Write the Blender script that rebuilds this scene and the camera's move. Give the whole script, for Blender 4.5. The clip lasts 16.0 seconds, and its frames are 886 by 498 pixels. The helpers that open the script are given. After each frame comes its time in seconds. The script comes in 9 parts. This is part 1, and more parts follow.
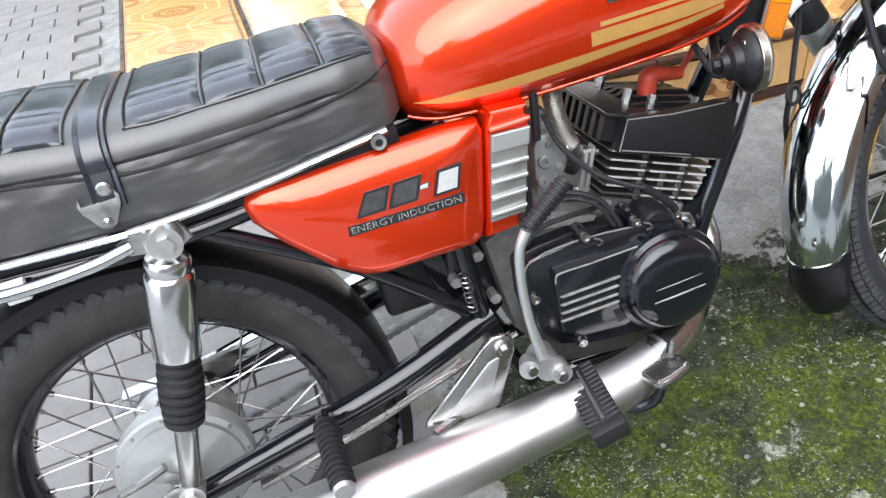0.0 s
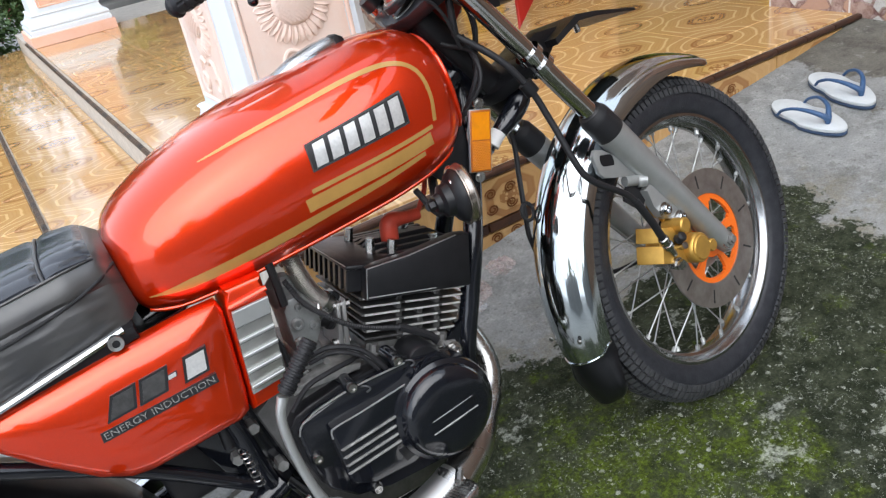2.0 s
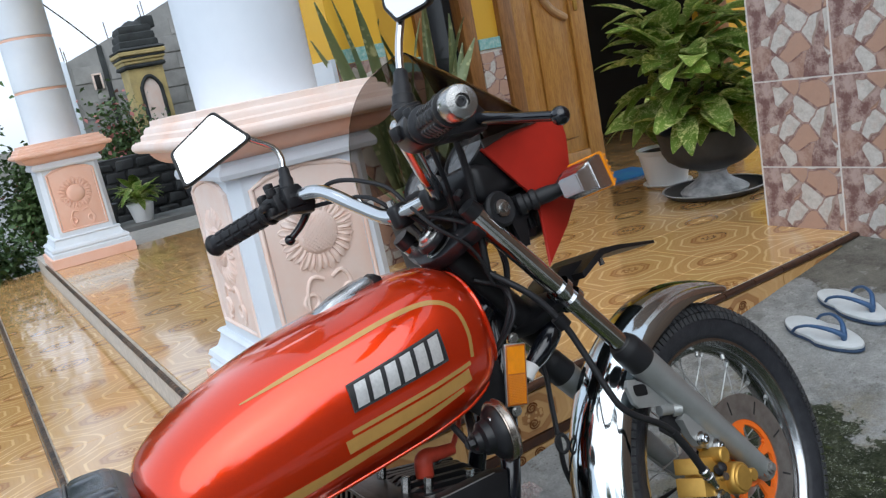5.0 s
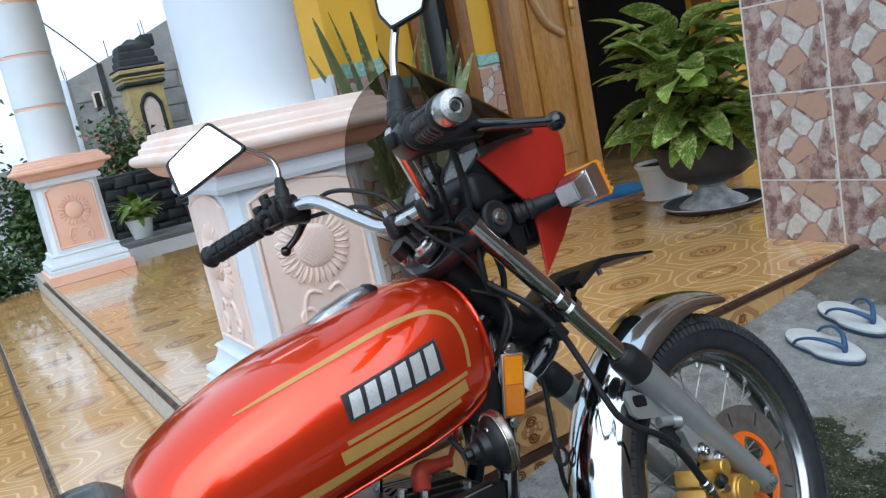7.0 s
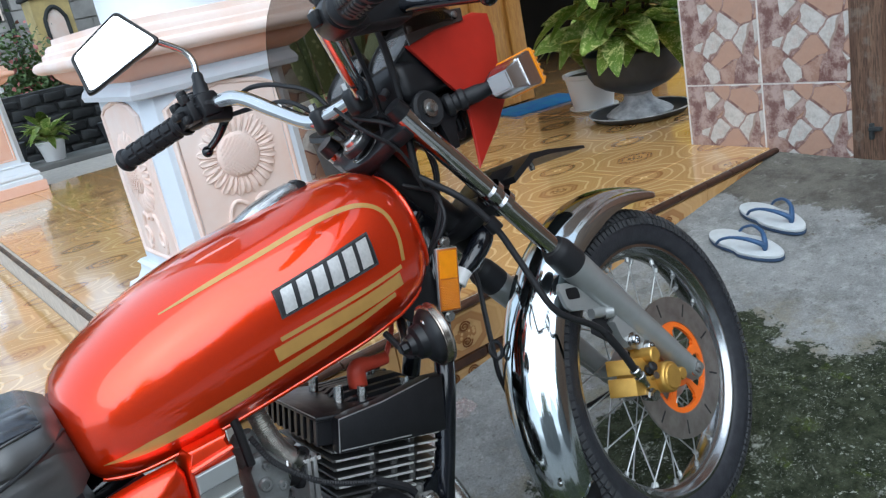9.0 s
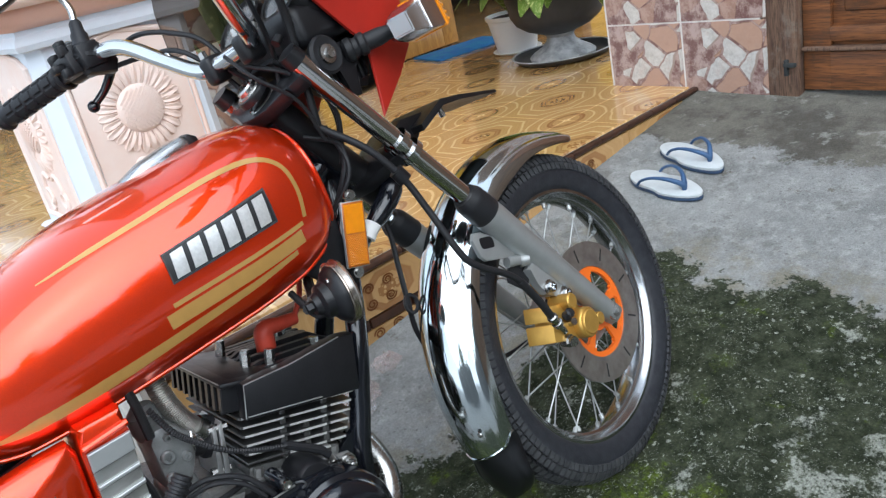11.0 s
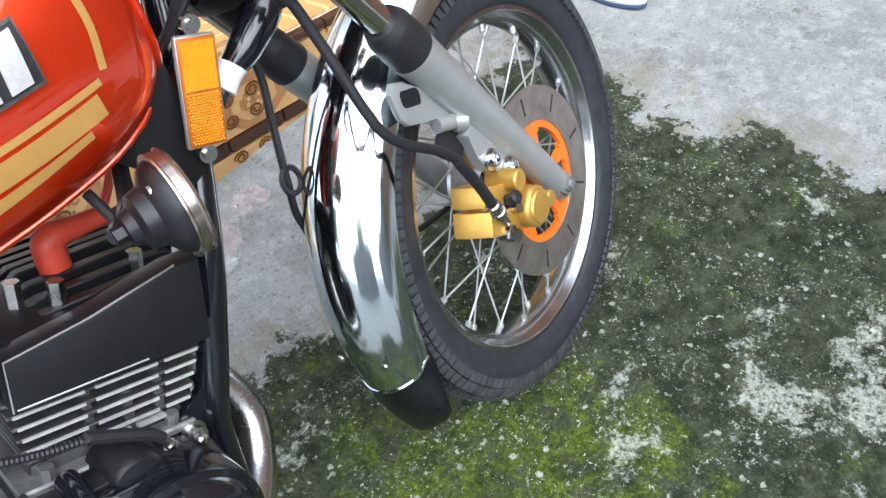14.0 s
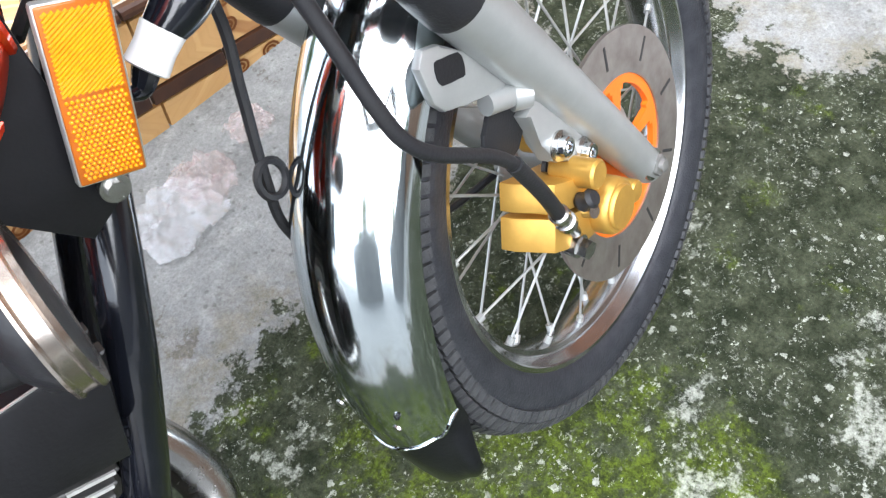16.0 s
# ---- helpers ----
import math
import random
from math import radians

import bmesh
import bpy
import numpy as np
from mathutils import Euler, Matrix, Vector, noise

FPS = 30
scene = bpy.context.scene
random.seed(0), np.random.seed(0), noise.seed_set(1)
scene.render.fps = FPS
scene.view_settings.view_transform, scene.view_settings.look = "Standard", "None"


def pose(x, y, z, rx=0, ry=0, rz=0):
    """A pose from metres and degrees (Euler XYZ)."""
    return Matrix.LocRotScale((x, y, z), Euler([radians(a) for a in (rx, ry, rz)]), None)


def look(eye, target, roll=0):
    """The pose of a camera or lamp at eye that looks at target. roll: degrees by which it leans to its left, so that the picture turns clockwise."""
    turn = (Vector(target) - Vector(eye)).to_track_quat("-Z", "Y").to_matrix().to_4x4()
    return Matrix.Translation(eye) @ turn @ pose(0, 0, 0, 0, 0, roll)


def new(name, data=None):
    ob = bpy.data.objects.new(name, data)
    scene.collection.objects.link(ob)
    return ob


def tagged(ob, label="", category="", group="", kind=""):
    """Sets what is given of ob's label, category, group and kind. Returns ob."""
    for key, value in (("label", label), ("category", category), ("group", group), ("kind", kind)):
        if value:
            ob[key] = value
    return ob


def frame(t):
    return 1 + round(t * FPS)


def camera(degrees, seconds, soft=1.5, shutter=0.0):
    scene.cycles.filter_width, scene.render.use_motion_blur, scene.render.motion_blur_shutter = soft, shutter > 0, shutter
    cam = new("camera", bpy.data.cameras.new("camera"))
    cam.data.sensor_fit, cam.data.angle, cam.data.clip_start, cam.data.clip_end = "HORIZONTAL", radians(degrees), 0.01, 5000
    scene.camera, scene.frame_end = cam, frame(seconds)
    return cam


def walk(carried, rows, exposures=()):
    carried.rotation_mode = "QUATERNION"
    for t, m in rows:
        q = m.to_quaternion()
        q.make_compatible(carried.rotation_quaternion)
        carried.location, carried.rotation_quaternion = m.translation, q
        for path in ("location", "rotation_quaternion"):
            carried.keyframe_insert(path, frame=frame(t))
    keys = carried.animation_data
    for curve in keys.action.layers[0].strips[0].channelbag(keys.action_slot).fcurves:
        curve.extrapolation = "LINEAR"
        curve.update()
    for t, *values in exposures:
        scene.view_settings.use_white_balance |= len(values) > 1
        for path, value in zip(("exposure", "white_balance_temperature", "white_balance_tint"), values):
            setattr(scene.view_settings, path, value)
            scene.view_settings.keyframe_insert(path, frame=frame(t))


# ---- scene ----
cam = camera(57.6, 16.0, soft=1.3)
PATH = [
    (0, (0.432, 0.499, 0.991), (0.874, 2.068, -0.169), -5.4),
    (0.5, (0.451, 0.458, 1.006), (1.024, 2.068, -0.032), -5.7),
    (1, (0.5, 0.449, 1.021), (1.201, 2.09, 0.117), -6.4),
    (1.5, (0.55, 0.429, 1.016), (1.328, 2.034, 0.11), -8.6),
    (2, (0.569, 0.411, 1.014), (1.382, 1.993, 0.1), -11.5),
    (2.5, (0.557, 0.412, 1.015), (1.379, 1.993, 0.107), -12.3),
    (3, (0.551, 0.42, 1.02), (1.382, 2.008, 0.133), -12.2),
    (3.5, (0.54, 0.432, 1.019), (1.38, 2.026, 0.151), -12.1),
    (4, (0.54, 0.433, 1.028), (1.398, 2.051, 0.223), -11.9),
    (4.2, (0.546, 0.435, 1.036), (1.507, 2.08, 0.429), -11.2),
    (4.5, (0.549, 0.44, 1.045), (1.53, 2.091, 0.489), -11.6),
    (5, (0.539, 0.437, 1.059), (1.519, 2.124, 0.617), -11.3),
    (5.2, (0.538, 0.438, 1.057), (1.506, 2.138, 0.644), -11.4),
    (7.3, (0.547, 0.442, 1.04), (1.544, 2.128, 0.637), -11.6),
    (7.5, (0.549, 0.446, 1.033), (1.559, 2.117, 0.599), -12.0),
    (8, (0.552, 0.45, 1.025), (1.634, 2.06, 0.539), -11.9),
    (8.5, (0.544, 0.451, 1.02), (1.629, 2.039, 0.472), -11.8),
    (8.7, (0.542, 0.456, 1.013), (1.617, 2.038, 0.43), -11.9),
    (10.8, (0.589, 0.468, 0.991), (1.696, 1.96, 0.249), -12.4),
    (11, (0.595, 0.468, 0.99), (1.737, 1.918, 0.221), -12.6),
    (11.5, (0.595, 0.468, 0.984), (1.756, 1.886, 0.185), -13.0),
    (12, (0.597, 0.469, 0.984), (1.758, 1.874, 0.162), -12.9),
    (12.5, (0.608, 0.479, 0.969), (1.751, 1.877, 0.109), -13.0),
    (13, (0.676, 0.57, 0.948), (1.779, 1.937, -0.01), -13.3),
    (13.5, (0.755, 0.708, 0.951), (1.857, 1.923, -0.194), -9.0),
    (14, (0.836, 0.797, 0.925), (1.933, 1.846, -0.377), -5.4),
    (14.5, (0.969, 0.923, 0.859), (1.971, 1.846, -0.605), -4.4),
    (15, (1.023, 0.99, 0.84), (1.955, 1.902, -0.677), -5.1),
    (15.5, (1.042, 1.003, 0.841), (1.943, 1.923, -0.689), -4.7),
    (16, (1.03, 0.988, 0.848), (1.899, 1.942, -0.68), -5.4),
]
walk(cam, [(t, look(eye, target, roll)) for t, eye, target, roll in PATH],
     exposures=[(0.0, 1.5, 6250, 10), (1.0, 0.92, 6300, 10), (2.5, 0.84, 6250, 10), (3.5, 0.78, 6250, 10), (5.0, 0.28, 6000, 7), (8.0, 0.42, 5600, 3), (11.0, 0.82, 5900, 6), (12.5, 1.08, 5900, 6), (13.5, 1.37, 5900, 6), (14.5, 1.85, 6100, 9), (16.0, 1.95, 6200, 10)])

# ---------- world and light: bright overcast afternoon ----------
world = bpy.data.worlds.new("sky")
scene.world = world
world.use_nodes = True
wn, wl = world.node_tree.nodes, world.node_tree.links
sky = wn.new("ShaderNodeTexSky")
sky.sky_type = "NISHITA"
sky.sun_disc = False
sky.sun_elevation, sky.sun_rotation = radians(48), radians(208)
sky.air_density, sky.dust_density, sky.ozone_density = 1.0, 2.0, 1.0
soft_sky = wn.new("ShaderNodeHueSaturation")
soft_sky.inputs["Saturation"].default_value = 0.6
wl.new(sky.outputs[0], soft_sky.inputs["Color"])
cloud = wn.new("ShaderNodeMix")       # an even veil of white cloud over the blue
cloud.data_type = "RGBA"
cloud.inputs["Factor"].default_value = 0.6
cloud.inputs["B"].default_value = (9.0, 9.6, 10.6, 1)
wl.new(soft_sky.outputs[0], cloud.inputs["A"])
wl.new(cloud.outputs["Result"], wn["Background"].inputs["Color"])
wn["Background"].inputs["Strength"].default_value = 0.13
sun_data = bpy.data.lights.new("sun", "SUN")
sun_data.energy, sun_data.angle, sun_data.color = 1.45, radians(75), (1.0, 0.97, 0.93)
sun = new("sun", sun_data)
sun.matrix_world = look((0, 0, 0), (0.42, 0.8, -1.0))

# ---------- helpers ----------
def mat(name, color=(0.5, 0.5, 0.5), rough=0.5, metal=0.0, var=0.0, scale=30.0, bump=0.0, bscale=200.0, coat=0.0,
        rvar=0.0, color2=None, detail=6.0, trans=0.0, ior=1.5, island=0.0, spec=0.5):
    """A procedural material: base colour with noise variation, roughness variation and fine relief."""
    m = bpy.data.materials.new(name)
    m.use_nodes = True
    n, l = m.node_tree.nodes, m.node_tree.links
    p = n["Principled BSDF"]
    p.inputs["Base Color"].default_value = (*color, 1)
    p.inputs["Roughness"].default_value = rough
    p.inputs["Metallic"].default_value = metal
    p.inputs["IOR"].default_value = ior
    p.inputs["Specular IOR Level"].default_value = spec
    p.inputs["Coat Weight"].default_value = coat
    p.inputs["Coat Roughness"].default_value = 0.03
    p.inputs["Transmission Weight"].default_value = trans
    if var or rvar or bump or color2 or island:
        tc = n.new("ShaderNodeTexCoord")
        nz = n.new("ShaderNodeTexNoise")
        nz.inputs["Scale"].default_value, nz.inputs["Detail"].default_value = scale, detail
        nz.inputs["Roughness"].default_value = 0.6
        l.new(tc.outputs["Object"], nz.inputs["Vector"])
        ramp = n.new("ShaderNodeMapRange")
        ramp.inputs["From Min"].default_value, ramp.inputs["From Max"].default_value = 0.3, 0.7
        l.new(nz.outputs["Fac"], ramp.inputs["Value"])
        mix = n.new("ShaderNodeMix")
        mix.data_type = "RGBA"
        c2 = color2 or tuple(c * (1 - var) for c in color)
        mix.inputs["A"].default_value, mix.inputs["B"].default_value = (*color, 1), (*c2, 1)
        l.new(ramp.outputs[0], mix.inputs["Factor"])
        out = mix.outputs["Result"]
        if island:
            oi = n.new("ShaderNodeObjectInfo")
            hs = n.new("ShaderNodeHueSaturation")
            mr = n.new("ShaderNodeMapRange")
            mr.inputs["To Min"].default_value, mr.inputs["To Max"].default_value = 1 - island, 1 + island
            l.new(oi.outputs["Random"], mr.inputs["Value"])
            l.new(mr.outputs[0], hs.inputs["Value"])
            l.new(out, hs.inputs["Color"])
            out = hs.outputs["Color"]
        l.new(out, p.inputs["Base Color"])
        if rvar:
            mr2 = n.new("ShaderNodeMapRange")
            mr2.inputs["To Min"].default_value, mr2.inputs["To Max"].default_value = max(0.02, rough - rvar), rough + rvar
            l.new(nz.outputs["Fac"], mr2.inputs["Value"])
            l.new(mr2.outputs[0], p.inputs["Roughness"])
        if bump:
            nb = n.new("ShaderNodeTexNoise")
            nb.inputs["Scale"].default_value, nb.inputs["Detail"].default_value = bscale, 4.0
            l.new(tc.outputs["Object"], nb.inputs["Vector"])
            bp = n.new("ShaderNodeBump")
            bp.inputs["Strength"].default_value, bp.inputs["Distance"].default_value = bump, 0.002
            l.new(nb.outputs["Fac"], bp.inputs["Height"])
            l.new(bp.outputs["Normal"], p.inputs["Normal"])
    return m


def link(name, bm, material, smooth=True):
    bmesh.ops.recalc_face_normals(bm, faces=bm.faces[:])
    me = bpy.data.meshes.new(name)
    bm.to_mesh(me)
    bm.free()
    if material:
        me.materials.append(material)
    if smooth:
        me.shade_smooth()
        me.set_sharp_from_angle(angle=radians(35))
    return new(name, me)


def part(name, bm, material, parent, label=""):
    ob = link(name, bm, material)
    ob.parent = parent
    if parent.type == "MESH":
        ob.matrix_parent_inverse = Matrix.Identity(4)
    if label:
        tagged(ob, label)
    return ob


def thing(name, label, category, m=None, group="", kind=""):
    ob = new(name)
    ob.empty_display_size = 0.1
    if m is not None:
        ob.matrix_world = m
    return tagged(ob, label, category, group, kind)


def box(bm, x0, x1, y0, y1, z0, z1, bevel=0.0, seg=2, m=None):
    vs = [bm.verts.new((x, y, z)) for x in (x0, x1) for y in (y0, y1) for z in (z0, z1)]
    fs = [bm.faces.new([vs[i] for i in f]) for f in
          ((0, 1, 3, 2), (4, 6, 7, 5), (0, 4, 5, 1), (2, 3, 7, 6), (0, 2, 6, 4), (1, 5, 7, 3))]
    if m is not None:
        bmesh.ops.transform(bm, matrix=m, verts=vs)
    if bevel:
        es = list({e for f in fs for e in f.edges})
        bmesh.ops.bevel(bm, geom=es, offset=bevel, segments=seg, profile=0.5, affect="EDGES")
    return bm


def boxm(*a, **k):
    return box(bmesh.new(), *a, **k)


def axes(d, up=(0, 0, 1)):
    """A turn whose z axis points along d."""
    d = Vector(d).normalized()
    return d.to_track_quat("Z", "Y").to_matrix()


def rings(bm, loops, close=True, caps=True):
    """Skins a list of equal rings of points."""
    vv = [[bm.verts.new(p) for p in lp] for lp in loops]
    n = len(vv[0])
    for a, b in zip(vv, vv[1:]):
        for i in range(n if close else n - 1):
            j = (i + 1) % n
            try:
                bm.faces.new((a[i], a[j], b[j], b[i]))
            except ValueError:
                pass
    if caps and close:
        bm.faces.new(vv[0][::-1])
        bm.faces.new(vv[-1])
    return bm


def lathe(bm, prof, n=32, m=None, caps=False):
    """Turns a profile of (radius, height) about z."""
    lp = []
    for r, h in prof:
        ring = [Vector((r * math.cos(2 * math.pi * i / n), r * math.sin(2 * math.pi * i / n), h)) for i in range(n)]
        lp.append([m @ p for p in ring] if m is not None else ring)
    return rings(bm, lp, True, caps)


def rod(bm, a, b, r0, r1=None, n=14):
    """A straight bar from a to b."""
    a, b = Vector(a), Vector(b)
    q = axes(b - a)
    r1 = r0 if r1 is None else r1
    lp = [[c + q @ Vector((r * math.cos(2 * math.pi * i / n), r * math.sin(2 * math.pi * i / n), 0)) for i in range(n)]
          for c, r in ((a, r0), (b, r1))]
    return rings(bm, lp)


def spline(pts, k=8):
    """Points on a smooth curve through pts."""
    P = [Vector(p) for p in pts]
    P = [2 * P[0] - P[1]] + P + [2 * P[-1] - P[-2]]
    out = []
    for i in range(1, len(P) - 2):
        a, b, c, d = P[i - 1:i + 3]
        for j in range(k):
            t = j / k
            out.append(0.5 * (2 * b + (c - a) * t + (2 * a - 5 * b + 4 * c - d) * t * t + (3 * b - a - 3 * c + d) * t ** 3))
    return out + [P[-2]]


def tube(bm, pts, r, n=10, k=8, smooth=True, caps=True):
    """A round tube along a smooth curve; r is one radius or one for each point."""
    C = spline(pts, k) if smooth else [Vector(p) for p in pts]
    rr = [r] * len(C) if not isinstance(r, (list, tuple)) else [float(v) for v in np.interp(np.linspace(0, len(r) - 1, len(C)), range(len(r)), r)]
    lp, ref = [], None
    for i, c in enumerate(C):
        d = (C[min(i + 1, len(C) - 1)] - C[max(i - 1, 0)]).normalized()
        if ref is None:
            ref = d.orthogonal().normalized()
        ref = (ref - d * ref.dot(d)).normalized()
        s = d.cross(ref)
        lp.append([c + rr[i] * (ref * math.cos(2 * math.pi * j / n) + s * math.sin(2 * math.pi * j / n)) for j in range(n)])
    return rings(bm, lp, True, caps)


def plate(bm, outline, y0, y1, bevel=0.0, m=None, seg=2):
    """A flat plate from an outline in x and z, between y0 and y1."""
    a = [bm.verts.new((x, y0, z)) for x, z in outline]
    b = [bm.verts.new((x, y1, z)) for x, z in outline]
    fs = [bm.faces.new(a), bm.faces.new(b[::-1])]
    n = len(a)
    for i in range(n):
        fs.append(bm.faces.new((a[i], b[i], b[(i + 1) % n], a[(i + 1) % n])))
    if m is not None:
        bmesh.ops.transform(bm, matrix=m, verts=a + b)
    if bevel:
        bmesh.ops.bevel(bm, geom=list(set(fs[0].edges) | set(fs[1].edges)), offset=bevel, segments=seg, profile=0.5, affect="EDGES")
    return bm

# ---------- materials of the motorcycle ----------
M_paint = mat("candy_orange_paint", (0.82, 0.071, 0.007), 0.3, 0.72, var=0.1, scale=900, coat=1.0, detail=2, spec=0.25)
M_paint.node_tree.nodes["Principled BSDF"].inputs["Coat IOR"].default_value = 1.62      # thick polished lacquer
M_paint.node_tree.nodes["Principled BSDF"].inputs["Coat Tint"].default_value = (1.0, 0.62, 0.45, 1.0)      # candy tint in the lacquer
M_gold = mat("gold_decal", (0.56, 0.31, 0.085), 0.3, 0.3, var=0.1, scale=60, coat=0.6)
M_black = mat("black_enamel", (0.006, 0.007, 0.0105), 0.14, var=0.3, scale=40, coat=0.35, rvar=0.07, bump=0.04, bscale=300)
M_satin = mat("satin_black", (0.0105, 0.0107, 0.0125), 0.36, var=0.4, scale=50, rvar=0.1, bump=0.1, bscale=400, spec=0.35)
M_rubber = mat("rubber", (0.0125, 0.013, 0.0155), 0.48, var=0.35, scale=25, color2=(0.018, 0.018, 0.019), bump=0.2, bscale=500, spec=0.3)
M_tyre = mat("tyre_rubber", (0.013, 0.0145, 0.019), 0.5, scale=60, color2=(0.03, 0.032, 0.038), bump=0.4, bscale=350, spec=0.35)
M_dusty = mat("dusty_tyre_rubber", (0.02, 0.02, 0.021), 0.6, scale=24, color2=(0.045, 0.043, 0.042), bump=0.4, bscale=350, spec=0.25)
M_tread = mat("dusty_tread_rubber", (0.022, 0.024, 0.028), 0.6, scale=45, color2=(0.06, 0.062, 0.065), bump=0.5, bscale=300, spec=0.3)
M_lining = mat("brown_lining", (0.11, 0.07, 0.04), 0.4, 0.5, scale=30, color2=(0.03, 0.022, 0.016), bump=0.2, bscale=200)
M_capgrey = mat("grey_cast_lid", (0.42, 0.43, 0.44), 0.22, 0.85, var=0.2, scale=60, rvar=0.08, bump=0.05, bscale=300)
M_flap = mat("black_flap", (0.005, 0.0055, 0.007), 0.33, var=0.4, scale=40, bump=0.1, bscale=300, spec=0.4)
M_rim = mat("polished_rim", (0.48, 0.49, 0.5), 0.22, 1.0, var=0.35, scale=25, rvar=0.06)
M_chrome = mat("chrome", (0.62, 0.64, 0.66), 0.09, 1.0, var=0.08, scale=20, rvar=0.04)
M_guard = mat("guard_chrome", (0.57, 0.62, 0.64), 0.1, 1.0, var=0.1, scale=16, rvar=0.06)
M_stanchion = mat("hard_chrome", (0.62, 0.61, 0.6), 0.09, 1.0, var=0.12, scale=30, rvar=0.04)
M_flange = mat("smoked_edge", (0.035, 0.028, 0.026), 0.12, var=0.2, scale=30, spec=0.5)
M_steel = mat("brushed_steel", (0.48, 0.475, 0.46), 0.26, 1.0, var=0.22, scale=18, rvar=0.12, bump=0.05, bscale=250)
M_silencer = mat("satin_silencer", (0.56, 0.555, 0.54), 0.4, 1.0, var=0.18, scale=14, rvar=0.1, bump=0.06, bscale=250)
M_alu = mat("cast_aluminium", (0.5, 0.5, 0.495), 0.38, 0.8, var=0.25, scale=60, rvar=0.1, bump=0.15, bscale=500)
M_silver = mat("silver_paint", (0.41, 0.425, 0.42), 0.34, 0.6, var=0.12, scale=40, bump=0.03)
M_dullalu = mat("grimy_aluminium", (0.33, 0.33, 0.32), 0.48, 0.6, var=0.5, scale=70, bump=0.3, bscale=300)
M_case = mat("grimy_dark_casting", (0.1, 0.1, 0.097), 0.42, 0.4, var=0.5, scale=60, bump=0.3, bscale=250, rvar=0.1)
# bluish sheen on the seat's top is painted into the pleats' colour
M_pleat = mat("pleated_vinyl", (0.011, 0.015, 0.024), 0.24, scale=20, color2=(0.02, 0.023, 0.03), rvar=0.07, bump=0.1, bscale=600, spec=0.9)
# paler brownish sheen of the seat's sides is painted in likewise
M_leather = mat("seat_vinyl", (0.032, 0.033, 0.036), 0.34, scale=14, color2=(0.058, 0.056, 0.053), rvar=0.08, bump=0.12, bscale=600, spec=0.85)
M_goldpart = mat("gold_anodised", (0.6, 0.35, 0.075), 0.36, 0.65, var=0.2, scale=50, rvar=0.1, bump=0.08, bscale=300)
M_orange = mat("orange_paint", (0.85, 0.16, 0.01), 0.35, var=0.1, scale=50)
M_redplastic = mat("red_plastic", (0.36, 0.018, 0.01), 0.35, var=0.15, scale=30, bump=0.04, spec=0.4)
M_redrub = mat("red_rubber", (0.55, 0.06, 0.03), 0.5, var=0.2, scale=60)
M_disc = mat("brake_disc", (0.44, 0.41, 0.385), 0.34, 0.85, color2=(0.27, 0.235, 0.215), scale=30, rvar=0.1)
M_hose = mat("flex_steel_hose", (0.5, 0.49, 0.46), 0.35, 0.9, var=0.3, scale=90)
M_greyplastic = mat("grey_plastic", (0.07, 0.073, 0.076), 0.4, var=0.2, scale=30, bump=0.05)
M_carb = mat("grey_cast_carburettor", (0.22, 0.23, 0.228), 0.42, 0.35, var=0.35, scale=60, bump=0.25, bscale=250)
M_grille = mat("olive_grey_grille", (0.4, 0.405, 0.385), 0.24, 0.7, var=0.2, scale=40)
M_findark = mat("dark_fins", (0.09, 0.09, 0.09), 0.42, 0.4, var=0.5, scale=70, bump=0.2, bscale=300)
M_rust = mat("rusty_steel", (0.2, 0.12, 0.09), 0.6, 0.5, var=0.5, scale=80, color2=(0.1, 0.06, 0.05), bump=0.4, bscale=400)
M_whitebit = mat("white_plastic", (0.75, 0.75, 0.74), 0.5, var=0.06, scale=60)
M_amberbed = mat("amber_bed", (0.4, 0.1, 0.002), 0.3, var=0.25, scale=60, coat=0.3)
M_amber = mat("amber_lens", (0.84, 0.3, 0.004), 0.22, var=0.2, scale=90, coat=0.6)
M_hornrim = mat("stained_chrome", (0.42, 0.4, 0.38), 0.24, 0.95, scale=35, color2=(0.34, 0.25, 0.17), rvar=0.12, bump=0.08, bscale=200)
M_smoke = mat("smoked_screen", (0.3, 0.27, 0.25), 0.03, trans=1.0, ior=1.03)
M_mirror = mat("mirror_glass", (0.9, 0.92, 0.93), 0.01, 1.0)
M_signal = mat("satin_chrome_plastic", (0.72, 0.72, 0.73), 0.2, 1.0, var=0.12, scale=40, rvar=0.06)
# the grey is the sky's reflection, put into the glass colour
M_gauge = mat("gauge_glass", (0.16, 0.17, 0.18), 0.08, var=0.3, scale=60, coat=1.0)
M_badge = mat("badge_black", (0.02, 0.02, 0.022), 0.35, var=0.1)
M_badgebright = mat("badge_bright", (0.8, 0.8, 0.79), 0.3, 0.55, var=0.2, scale=200)
M_badgesilver = mat("badge_silver", (0.62, 0.62, 0.6), 0.25, 0.85, var=0.35, scale=160)

RX = Matrix.Rotation(radians(90), 4, "X")

# ---------- materials of the setting ----------
def nodes_of(name):
    m = bpy.data.materials.new(name)
    m.use_nodes = True
    return m, m.node_tree.nodes, m.node_tree.links, m.node_tree.nodes["Principled BSDF"]


def math_node(n, l, op, a, b=None, c=None):
    k = n.new("ShaderNodeMath")
    k.operation = op
    for i, v in enumerate((a, b, c)):
        if v is None:
            continue
        if isinstance(v, (int, float)):
            k.inputs[i].default_value = v
        else:
            l.new(v, k.inputs[i])
    return k.outputs[0]


